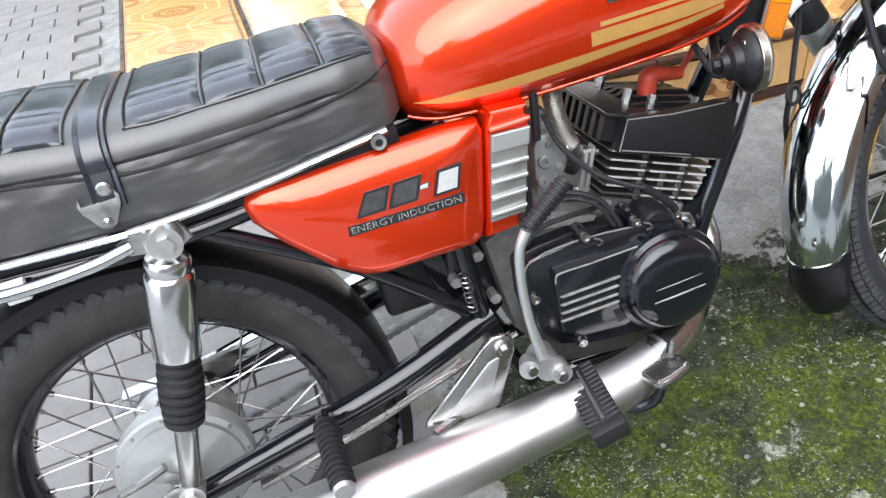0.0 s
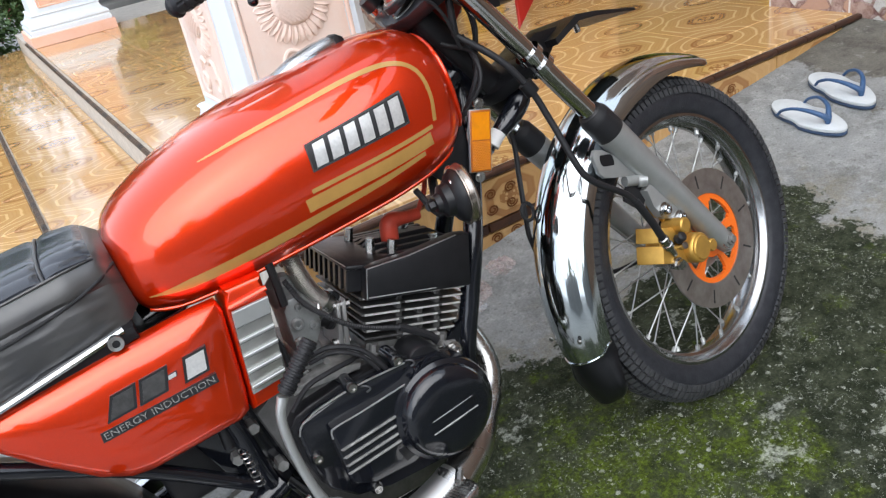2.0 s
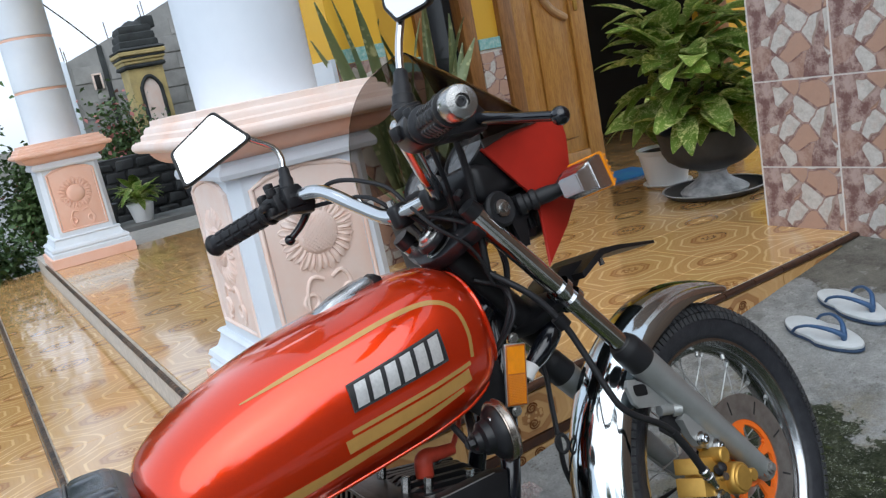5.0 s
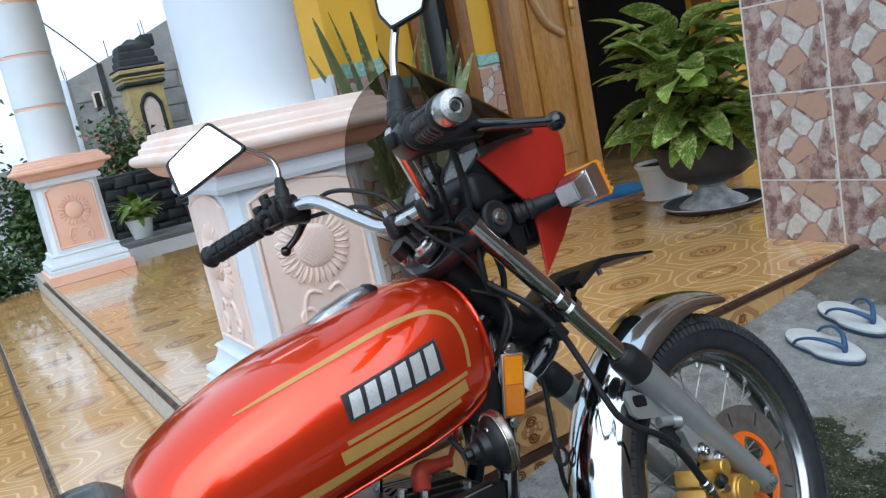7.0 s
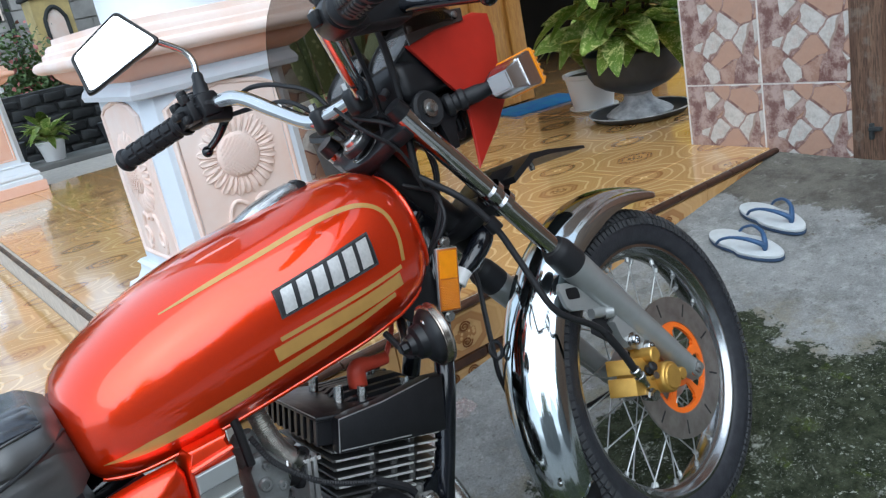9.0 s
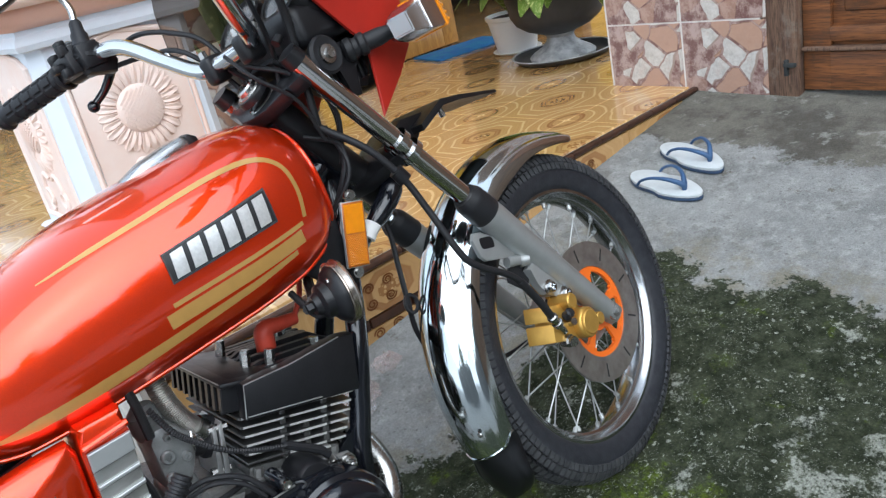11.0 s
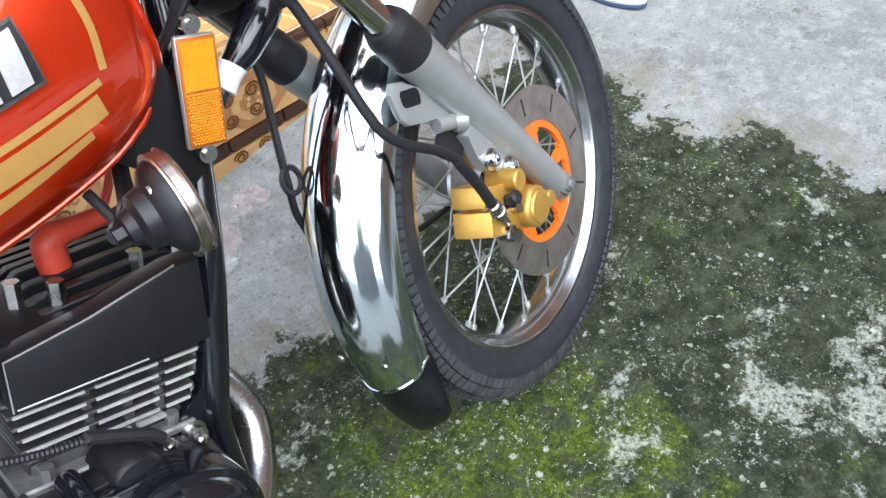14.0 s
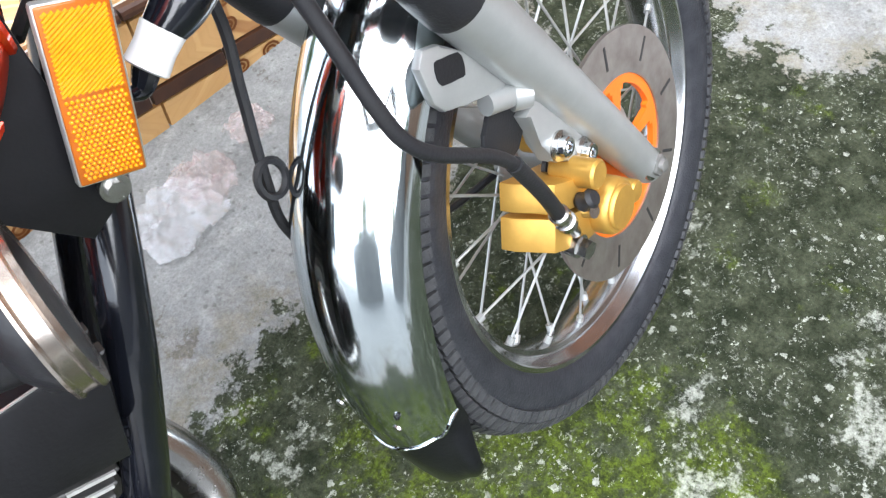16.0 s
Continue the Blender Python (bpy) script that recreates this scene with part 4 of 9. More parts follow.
    for k in range(1, 6):
        zb = 1.058 + k * 0.33
        rows += [(rc, zb - 0.012), (rc - 0.006, zb - 0.008), (rc - 0.006, zb + 0.008), (rc, zb + 0.012)]
        lathe(b3 := bmesh.new(), [(rc - 0.0058, zb - 0.008), (rc - 0.0035, zb - 0.006), (rc - 0.0035, zb + 0.006), (rc - 0.0058, zb + 0.008)], 48, Matrix.Translation((cx, cy, 0)))
        add("column_band", b3, M_pink)
    rows += [(rc, 3.16)]
    add("column", lathe(bmesh.new(), rows, 48, Matrix.Translation((cx, cy, 0))), M_white, pd, "white round column with salmon bands")


pedestal(1.30, 2.56, True, 28)
pedestal(1.24, 6.4, False, 24)

# ---------- plants, pots and small things on the porch ----------
def leaf_material(name, c1, c2, spots, scale, rough=0.35):
    m, n, l, p = nodes_of(name)
    tc = n.new("ShaderNodeTexCoord")
    v = tc.outputs["Object"]
    oi = n.new("ShaderNodeObjectInfo")
    f = noise_node(n, l, v, scale, 4, 0.6)
    col = mix_node(n, l, oi.outputs["Random"], c1, c2)
    if spots:
        sep = n.new("ShaderNodeSeparateXYZ")
        l.new(v, sep.inputs[0])
        rim = math_node(n, l, "MULTIPLY", math_node(n, l, "ABSOLUTE", sep.outputs["Y"]), 5.0)
        col = mix_node(n, l, math_node(n, l, "MULTIPLY", step_node(n, l, math_node(n, l, "ADD", f, math_node(n, l, "MULTIPLY", rim, 0.7)), 0.6, 0.7), 0.8), col, spots)
        dots = n.new("ShaderNodeTexVoronoi")
        dots.inputs["Scale"].default_value = scale * 2.6
        l.new(v, dots.inputs["Vector"])
        dot = math_node(n, l, "SUBTRACT", 1.0, step_node(n, l, dots.outputs["Distance"], 0.2, 0.36))
        col = mix_node(n, l, math_node(n, l, "MULTIPLY", math_node(n, l, "MULTIPLY", dot, step_node(n, l, f, 0.38, 0.5)), 0.8), col, spots)
    l.new(col, p.inputs["Base Color"])
    p.inputs["Roughness"].default_value = rough
    bump_node(n, l, p, f, 0.15, 0.002)
    tr = n.new("ShaderNodeBsdfTranslucent")         # light through the blade
    l.new(col, tr.inputs["Color"])
    ms = n.new("ShaderNodeMixShader")
    ms.inputs[0].default_value = 0.28
    l.new(p.outputs[0], ms.inputs[1])
    l.new(tr.outputs[0], ms.inputs[2])
    for q in n:
        if q.bl_idname == "ShaderNodeOutputMaterial":
            l.new(ms.outputs[0], q.inputs["Surface"])
    return m


def film_material(name, color, alpha):
    """Thin clear plastic film: mostly see-through, with a glossy skin."""
    m = mat(name, color, 0.12, var=0.1, scale=30, coat=1.0)
    p = m.node_tree.nodes["Principled BSDF"]
    p.inputs["Alpha"].default_value = alpha
    return m


M_leaf = leaf_material("variegated_leaf", (0.2, 0.33, 0.055), (0.32, 0.46, 0.1), (0.86, 0.86, 0.42), 45)
M_sans = leaf_material("snake_plant_leaf", (0.2, 0.27, 0.13), (0.3, 0.36, 0.2), (0.62, 0.64, 0.38), 18)
M_bush = mat("bush_leaf", (0.05, 0.1, 0.028), 0.55, var=0.5, scale=9, color2=(0.11, 0.17, 0.05))
M_fern = mat("fern_leaf", (0.06, 0.12, 0.03), 0.55, var=0.4, scale=6)
M_bloom = mat("pink_bloom", (0.55, 0.2, 0.18), 0.6, var=0.3, scale=10)
M_twig = mat("twig", (0.12, 0.08, 0.05), 0.8, var=0.4, scale=20)
M_urn = mat("black_stoneware", (0.024, 0.027, 0.032), 0.5, scale=9, color2=(0.05, 0.054, 0.06), bump=0.3, bscale=60)
M_urnfoot = mat("grey_cement_foot", (0.17, 0.175, 0.18), 0.7, scale=14, color2=(0.6, 0.6, 0.6), bump=0.4, bscale=50)
M_potwhite = mat("white_pot", (0.86, 0.86, 0.85), 0.35, var=0.05, scale=8)
M_soil = mat("soil", (0.05, 0.035, 0.025), 0.95, var=0.5, scale=30, bump=0.6, bscale=90)
M_rug = mat("blue_mat", (0.02, 0.12, 0.42), 0.85, scale=14, color2=(0.03, 0.22, 0.4), bump=0.5, bscale=300)
M_soleblue = mat("blue_rubber", (0.035, 0.09, 0.2), 0.5, var=0.2, scale=40)
M_solenavy = mat("navy_rubber", (0.04, 0.07, 0.13), 0.5, var=0.2, scale=40)
M_solewhite = mat("white_foam", (0.58, 0.61, 0.62), 0.6, scale=25, color2=(0.48, 0.51, 0.52), bump=0.3, bscale=400)
M_bag = film_material("clear_plastic_bag", (0.85, 0.85, 0.87), 0.27)
M_bagpink = film_material("pink_plastic_bag", (0.7, 0.55, 0.52), 0.26)


def leaf_mesh(L, W, bend, fold, n=8):
    """A pointed leaf along x, arching down."""
    bm = bmesh.new()
    lp = []
    for i in range(n + 1):
        t = i / n
        w = W * math.sin(math.pi * min(0.995, t ** 0.9 * 0.96 + 0.03)) ** 0.68 * (1.04 - 0.12 * t)
        x = L * (t - 0.12 * bend * t * t)
        z = -bend * L * t * t * 0.5 + 0.1 * L * t
        lp.append([Vector((x, -w, z + fold * w)), Vector((x, -w * 0.5, z + fold * w * 0.35)), Vector((x, 0, z)), Vector((x, w * 0.5, z + fold * w * 0.35)), Vector((x, w, z + fold * w + 0.004 * math.sin(t * 9)))])
    rings(bm, lp, False, False)
    bmesh.ops.solidify(bm, geom=bm.faces[:], thickness=0.0012)
    me = bpy.data.meshes.new("leaf")
    bm.to_mesh(me)
    bm.free()
    me.shade_smooth()
    return me


def put(name, me, parent, m, material):
    if not me.materials:
        me.materials.append(material)
    ob = new(name, me)
    ob.parent = parent
    ob.matrix_basis = m
    return ob


random.seed(11)
LEAVES = [leaf_mesh(0.3, 0.058, 0.8, 0.18, 12), leaf_mesh(0.29, 0.064, 0.55, 0.25, 12), leaf_mesh(0.31, 0.058, 1.1, 0.15, 12), leaf_mesh(0.26, 0.06, 0.45, 0.22, 12)]
UX, UY = 3.47, 2.93
UM = Matrix.Translation((UX, UY, PT)) @ Matrix.Scale(0.87, 4)
urn = thing("potted_plant", "variegated leafy plant in a black footed stoneware urn", "potted plant", UM)
put_l = lambda name, bm, mt, label="": part(name, bm, mt, urn, label)
put_l("saucer", lathe(bmesh.new(), [(0.0001, 0.004), (0.2, 0.004), (0.235, 0.012), (0.262, 0.032), (0.268, 0.034), (0.264, 0.028), (0.235, 0.004), (0.21, 0.0), (0.0001, 0.0)], 48), M_urn, "black saucer with a pale rim")
put_l("saucer_rim", lathe(bmesh.new(), [(0.258, 0.0325), (0.262, 0.037), (0.268, 0.037), (0.2695, 0.033)], 48), M_urnfoot, "pale worn saucer rim")
put_l("foot", lathe(bmesh.new(), [(0.17, 0.006), (0.175, 0.02), (0.15, 0.04), (0.105, 0.065), (0.078, 0.09), (0.07, 0.115), (0.085, 0.135), (0.1, 0.14)], 40), M_urnfoot, "grey cement foot")
put_l("urn", lathe(bmesh.new(), [(0.085, 0.132), (0.12, 0.145), (0.17, 0.165), (0.22, 0.2), (0.245, 0.245), (0.252, 0.3), (0.262, 0.33), (0.262, 0.35), (0.255, 0.356), (0.24, 0.352), (0.238, 0.3), (0.0001, 0.3)], 48), M_urn)
put_l("soil", lathe(bmesh.new(), [(0.0001, 0.335), (0.1, 0.332), (0.238, 0.322)], 24), M_soil)
for k in range(7):
    a = k * 0.9
    bm = tube(bmesh.new(), [(0.05 * math.cos(a), 0.05 * math.sin(a), 0.32), (0.09 * math.cos(a), 0.09 * math.sin(a), 0.45), (0.1 * math.cos(a + 0.4), 0.12 * math.sin(a + 0.3), 0.62 + 0.05 * (k % 3))], [0.011, 0.01, 0.007], 8, 5)
    put_l("stem", bm, M_twig)
for k in range(165):
    a = random.uniform(0, 2 * math.pi)
    h = random.uniform(0.42, 0.98) if k < 120 else random.uniform(0.4, 0.62)
    r = random.uniform(0.03, 0.26) * (1.0 if h < 0.75 else 0.75)
    tilt = random.uniform(-50, 8) if h > 0.65 else random.uniform(-25, 22)
    m = Matrix.Translation((r * math.cos(a) - 0.16 * min(1.0, max(0.0, (h - 0.32) / 0.25)), r * math.sin(a) - 0.06, h)) @ Matrix.Rotation(a + random.uniform(-0.5, 0.5), 4, "Z") @ Matrix.Rotation(radians(tilt), 4, "Y") @ Matrix.Rotation(random.uniform(-0.5, 0.5), 4, "X") @ Matrix.Scale(random.uniform(0.85, 1.2), 4)
    put("leaf", LEAVES[k % 4], urn, m, M_leaf)

WP = thing("potted_plant", "small plant in a white plastic pot on a saucer", "potted plant", Matrix.Translation((3.6, 3.33, PT)))
part("saucer", lathe(bmesh.new(), [(0.0001, 0.0), (0.105, 0.0), (0.125, 0.012), (0.122, 0.016), (0.1, 0.006), (0.0001, 0.006)], 36), M_potwhite, WP)
part("pot", lathe(bmesh.new(), [(0.0001, 0.006), (0.095, 0.006), (0.1, 0.012), (0.128, 0.165), (0.137, 0.17), (0.138, 0.188), (0.13, 0.19), (0.122, 0.17), (0.0001, 0.165)], 40), M_potwhite, WP)
part("soil", lathe(bmesh.new(), [(0.0001, 0.176), (0.124, 0.172)], 20), M_soil, WP)
for k in range(11):
    a = k * 2.4
    m = Matrix.Translation((0.02 * math.cos(a), 0.02 * math.sin(a), 0.2 + 0.03 * (k % 4))) @ Matrix.Rotation(a, 4, "Z") @ Matrix.Rotation(radians(-30 - 6 * (k % 5)), 4, "Y") @ Matrix.Scale(0.95, 4)
    put("leaf", LEAVES[k % 4], WP, m, M_leaf)
    part("stalk", tube(bmesh.new(), [(0, 0, 0.17), (0.012 * math.cos(a), 0.012 * math.sin(a), 0.2), (0.02 * math.cos(a), 0.02 * math.sin(a), 0.205 + 0.03 * (k % 4))], 0.003, 6, 3), M_twig, WP)

SL = [leaf_mesh(0.62, 0.02, 0.12, 0.3), leaf_mesh(0.5, 0.018, 0.3, 0.3), leaf_mesh(0.55, 0.017, 0.7, 0.3)]
for px, py in ((2.16, 3.36), (2.5, 3.72)):
    sp = thing("potted_plant", "snake plant with upright striped leaves in a dark pot", "potted plant", Matrix.Translation((px, py, PT)), "snake plants by the wall")
    part("pot", lathe(bmesh.new(), [(0.0001, 0), (0.1, 0), (0.135, 0.24), (0.145, 0.25), (0.142, 0.27), (0.13, 0.26), (0.0001, 0.25)], 32), M_urn, sp)
    for k in range(9):
        a = k * 2.4 + px
        m = Matrix.Translation((0.05 * math.cos(a), 0.05 * math.sin(a), 0.25)) @ Matrix.Rotation(a, 4, "Z") @ Matrix.Rotation(radians(-78 + 7 * (k % 4)), 4, "Y") @ Matrix.Rotation(k, 4, "X") @ Matrix.Scale(1.5 + 0.12 * (k % 3), 4)
        put("leaf", SL[k % 3], sp, m, M_sans)

rug = link("door_mat", boxm(-0.24, 0.24, -0.14, 0.14, 0, 0.012, 0.005), M_rug)
rug.matrix_world = pose(3.66, 3.8, PT, 0, 0, -10)
tagged(rug, "blue woven door mat on the tiles", "mat")


# sandals
def sandal(m, label, flip):
    sd = thing("sandal", label, "sandal", m, "pair of sandals")
    out = []
    for k in range(36):
        a = 2 * math.pi * k / 36
        x = 0.128 * math.cos(a)
        w = 0.047 - 0.007 * math.cos(a * 1.0 + 0.4) + (0.0 if math.cos(a) < 0 else 0.006)
        w *= 1 - 0.12 * math.exp(-((x + 0.02) / 0.03) ** 2)
        out.append((x, flip * (w * math.sin(a) + 0.006 * math.cos(a) ** 2)))
    R = Matrix.Rotation(radians(90), 4, "X")

    def sole(z0, z1, k, bev):
        return plate(bmesh.new(), [(x * k, -y * k) for x, y in out], z0, z1, bev, Matrix(((1, 0, 0, 0), (0, 0, -1, 0), (0, 1, 0, 0), (0, 0, 0, 1))))
    part("sole", sole(0.0, 0.009, 1.0, 0.002), M_solenavy, sd, "dark blue sole")
    part("footbed", sole(0.009, 0.019, 0.995, 0.003), M_solewhite, sd, "white footbed")
    for s in (1, -1):
        bm = tube(bmesh.new(), [(0.075, 0.0, 0.019), (0.073, s * 0.004, 0.036), (0.045, s * 0.026, 0.053), (0.0, s * 0.041, 0.053), (-0.04, s * 0.045, 0.036), (-0.058, s * 0.044, 0.018)], [0.0065, 0.0078, 0.006, 0.0042, 0.004, 0.004], 10, 6)
        part("strap", bm, M_soleblue, sd, "blue rubber strap")


def on_ground(x, y, h=0.0):
    return Matrix.Translation((x, y, gz(x, y) + h)) @ Euler((math.atan(0.05), -math.atan(0.12), 0)).to_matrix().to_4x4()


sandal(on_ground(2.395, 1.715, 0.002) @ Matrix.Rotation(radians(258), 4, "Z"), "white rubber sandal with a blue strap on the concrete", 1)
sandal(on_ground(2.57, 1.73, 0.002) @ Matrix.Rotation(radians(250), 4, "Z"), "white rubber sandal with a blue strap beside its pair", -1)


# crumpled plastic bags by the step
def bag(x, y, sx, sy, material, seed, label):
    bm = bmesh.new()
    n = 34
    vs = []
    for i in range(n + 1):
        row = []
        for j in range(n + 1):
            u, v = i / n * 2 - 1, j / n * 2 - 1
            e = max(0.0, 1 - (abs(u) ** 2.5 + abs(v) ** 2.5))
            px, py = x + sx * u * (1 + 0.12 * noise.noise(Vector((u * 2, v * 2, seed)))), y + sy * v * (1 + 0.15 * noise.noise(Vector((u * 2, v * 2, seed + 5))))
            hh = 0.004 + e * 0.006 + 0.03 * abs(noise.noise(Vector((u * 4, v * 4, seed)))) * (0.2 + e) + 0.012 * abs(noise.noise(Vector((u * 7, v * 7, seed))))
            row.append(bm.verts.new((px, py, gz(px, py) + max(0.006, hh))))
        vs.append(row)
    for i in range(n):
        for j in range(n):
            u, v = (i + 0.5) / n * 2 - 1, (j + 0.5) / n * 2 - 1
            if abs(u) ** 2.4 + abs(v) ** 2.4 < 0.8 + 0.75 * noise.noise(Vector((u * 2.2, v * 2.2, seed + 9))):
                bm.faces.new((vs[i][j], vs[i + 1][j], vs[i + 1][j + 1], vs[i][j + 1]))
    ob = link("plastic_bag", bm, material, False)
    ob.data.shade_smooth()
    return tagged(ob, label, "litter")


bag(1.285, 1.83, 0.085, 0.065, M_bag, 1.0, "crumpled clear plastic bag on the concrete")
bag(1.36, 1.85, 0.05, 0.055, M_bagpink, 7.0, "crumpled pink plastic bag on the concrete")
bag(1.47, 1.88, 0.04, 0.035, M_bagpink, 4.0, "crumpled pale pink plastic bag near the step")

# ---------- garden behind the porch ----------
structure("ledge", boxm(1.45, 2.9, 7.22, 7.7, -0.2, 0.28, 0.01), M_block, "grey concrete ledge along the garden", "ledge")


def bush(name, label, cx, cy, z0, rx, ry, h, count, material, leaf=0.05, seed=0, bloom=0, kind="stuff"):
    """A shrub: twigs and many small separate leaves in uneven clumps."""
    rnd = random.Random(seed)
    bt = thing(name, label, "shrub", Matrix.Translation((cx, cy, z0)))
    bm = bmesh.new()
    tips = []
    for k in range(14):
        a, rr = rnd.uniform(0, 6.28), rnd.uniform(0.2, 0.95)
        tip = Vector((rx * rr * math.cos(a), ry * rr * math.sin(a), h * rnd.uniform(0.45, 1.0) * (1.1 - 0.4 * rr)))
        tube(bm, [(0.05 * math.cos(a), 0.05 * math.sin(a), 0), tip * 0.5 + Vector((0, 0, 0.1)), tip], [0.016, 0.01, 0.004], 5, 3)
        tips += [tip, tip * 0.75, tip * 0.55 + Vector((0, 0, 0.05))]
    part("twig_mass", bm, M_twig, bt)
    verts, faces = [], []
    bv, bf = [], []
    for k in range(count):
        tp = tips[k % len(tips)]
        p = tp + Vector((rnd.gauss(0, rx * 0.2), rnd.gauss(0, ry * 0.2), rnd.gauss(0, h * 0.11)))
        if p.z < 0.01:
            p.z = rnd.uniform(0.02, 0.2)
        isb = rnd.random() < bloom
        s = leaf * rnd.uniform(0.6, 1.4)
        q = Euler((rnd.uniform(-1, 1), rnd.uniform(-1, 1), rnd.uniform(0, 6.28))).to_matrix()
        V, F = (bv, bf) if isb else (verts, faces)
        i0 = len(V)
        for x, y, z in ((0, 0, 0), (s * 0.5, s * 0.3, s * 0.06), (s, 0, -s * 0.12), (s * 0.5, -s * 0.3, s * 0.06), (s * 0.5, 0, 0)):
            V.append(p + q @ Vector((x, y, z)))
        F += [(i0, i0 + 4, i0 + 1), (i0 + 1, i0 + 4, i0 + 2), (i0 + 2, i0 + 4, i0 + 3), (i0 + 3, i0 + 4, i0)]
    for nm, V, F, mt in (("leaf_mass", verts, faces, material), ("blossom_mass", bv, bf, M_bloom)):
        if V:
            me = bpy.data.meshes.new(nm)
            me.from_pydata(V, [], F)
            me.materials.append(mt)
            ob = new(nm, me)
            ob.parent = bt
            tagged(ob, kind="stuff")
    return bt


bush("shrub", "dense flowering shrub with pink blooms behind the fence", 2.1, 8.75, 0.0, 0.6, 0.5, 1.22, 15000, M_bush, 0.055, 1, 0.09)
bush("shrub", "dark leafy shrub beside the column", 1.35, 8.9, -0.1, 0.5, 0.45, 1.2, 8000, M_bush, 0.06, 2, 0.02)
bush("shrub", "light green fern clump by the porch corner", 0.55, 7.4, -0.1, 0.45, 0.45, 0.7, 3400, M_fern, 0.055, 3)
bush("shrub", "tall dark foliage at the garden edge", 0.1, 9.0, -0.2, 0.9, 0.8, 2.6, 11000, M_bush, 0.075, 4)
bush("shrub", "tall dark foliage at the garden edge", -1.3, 9.4, -0.2, 1.0, 0.9, 3.0, 10000, M_bush, 0.08, 5)
bush("shrub", "low green plants by the gate pillar", 2.95, 8.5, 0.0, 0.5, 0.4, 0.9, 1800, M_bush, 0.07, 6)
for k, (x, hh, rr) in enumerate(((-5.6, 3.4, 1.3), (-3.2, 4.2, 1.5), (-0.6, 3.6, 1.4), (1.9, 4.3, 1.5), (4.4, 3.7, 1.4), (6.8, 4.2, 1.4))):
    bush("shrub", "tall leafy hedge tree across the yard", x, -6.9, -0.3, rr, 0.8, hh, 5200, M_bush, 0.22, 20 + k)
gp = thing("potted_plant", "small green plant in a pale pot on the ledge", "potted plant", Matrix.Translation((1.84, 7.42, 0.28)))
part("pot", lathe(bmesh.new(), [(0.0001, 0), (0.075, 0), (0.105, 0.14), (0.112, 0.145), (0.11, 0.16), (0.1, 0.15), (0.0001, 0.145)], 28), M_potwhite, gp)
rnd = random.Random(8)
for k in range(46):
    a = rnd.uniform(0, 6.28)
    m = Matrix.Translation((0.04 * math.cos(a), 0.04 * math.sin(a), 0.15 + rnd.uniform(0, 0.13))) @ Matrix.Rotation(a, 4, "Z") @ Matrix.Rotation(radians(rnd.uniform(-60, 15)), 4, "Y") @ Matrix.Scale(rnd.uniform(0.5, 0.75), 4)
    put("leaf", LEAVES[k % 4], gp, m, M_leaf)
for k, (x, y, z) in enumerate(((2.35, 7.45, 0.28), (2.6, 7.5, 0.28), (1.56, 7.48, 0.28))):
    fp_ = thing("flower_pot", "dark empty flower pot on the ledge", "pot", Matrix.Translation((x, y, z)), "pots on the ledge")
    part("pot", lathe(bmesh.new(), [(0.0001, 0), (0.08, 0), (0.115, 0.17), (0.12, 0.19), (0.105, 0.185), (0.0001, 0.16)], 24), M_urn, fp_)

# low fence of rough stones
fence = structure("wall_fence", boxm(1.2, 4.5, 8.05, 8.3, -0.2, 0.8), M_stonefence, "low dark fence of rough stones", "fence")
rnd = random.Random(9)
st_me = []
for k in range(4):
    bm = boxm(-0.09, 0.09, -0.02, 0.02, -0.042, 0.042, 0.012, 2)
    for v in bm.verts:
        v.co += Vector((0.022, 0.012, 0.016)) * noise.noise(v.co * 14 + Vector((k * 7, 0, 0)))
    me = bpy.data.meshes.new("stone")
    bm.to_mesh(me)
    bm.free()
    me.shade_smooth()
    me.materials.append(M_stonefence)
    st_me.append(me)
for i in range(18):
    for j in range(10):
        ob = new("stone", st_me[(i + j * 3) % 4])
        ob.parent = fence
        ob.matrix_basis = Matrix.Translation((1.26 + i * 0.188 + (0.094 if j % 2 else 0), 8.045, -0.12 + j * 0.095)) @ Matrix.Rotation(rnd.uniform(-0.06, 0.06), 4, "Y") @ Matrix.Diagonal((rnd.uniform(0.85, 1.0), 1, rnd.uniform(0.85, 1.0), 1))

# gate pillar with dark stepped crown
GP = Matrix.Translation((2.68, 9.8, 0))
gt = thing("gate_pillar", "yellow gate pillar with a dark weathered stepped crown", "gate pillar", GP)


def gate_part(name, prof, material, label=""):
    return local(GP, name, sq_profile(prof, 2.68, 9.8), material, gt, label)


gate_part("shaft", [(0.186, -0.2), (0.186, 1.63)], M_yellowold)
gate_part("dark_moulding", [(0.186, 1.625), (0.215, 1.635), (0.222, 1.65), (0.215, 1.672)], M_lichen, "dark weathered moulding")
gate_part("cornice", [(0.2, 1.67), (0.212, 1.68), (0.212, 1.705), (0.228, 1.715), (0.228, 1.735)], M_yellowold)
gate_part("dark_moulding", [(0.22, 1.733), (0.236, 1.742), (0.236, 1.752), (0.22, 1.762)], M_lichen, "dark weathered moulding")
gate_part("cornice", [(0.225, 1.758), (0.246, 1.77), (0.246, 1.8), (0.23, 1.815)], M_yellowold)
gate_part("crown", [(0.235, 1.81), (0.25, 1.825), (0.23, 1.84), (0.2, 1.85), (0.205, 1.875), (0.2, 1.91), (0.183, 1.92), (0.19, 1.95), (0.183, 1.99), (0.165, 2.0), (0.172, 2.03), (0.16, 2.07), (0.1, 2.085), (0.05, 2.125), (0.012, 2.14)], M_lichen, "dark stepped crown")
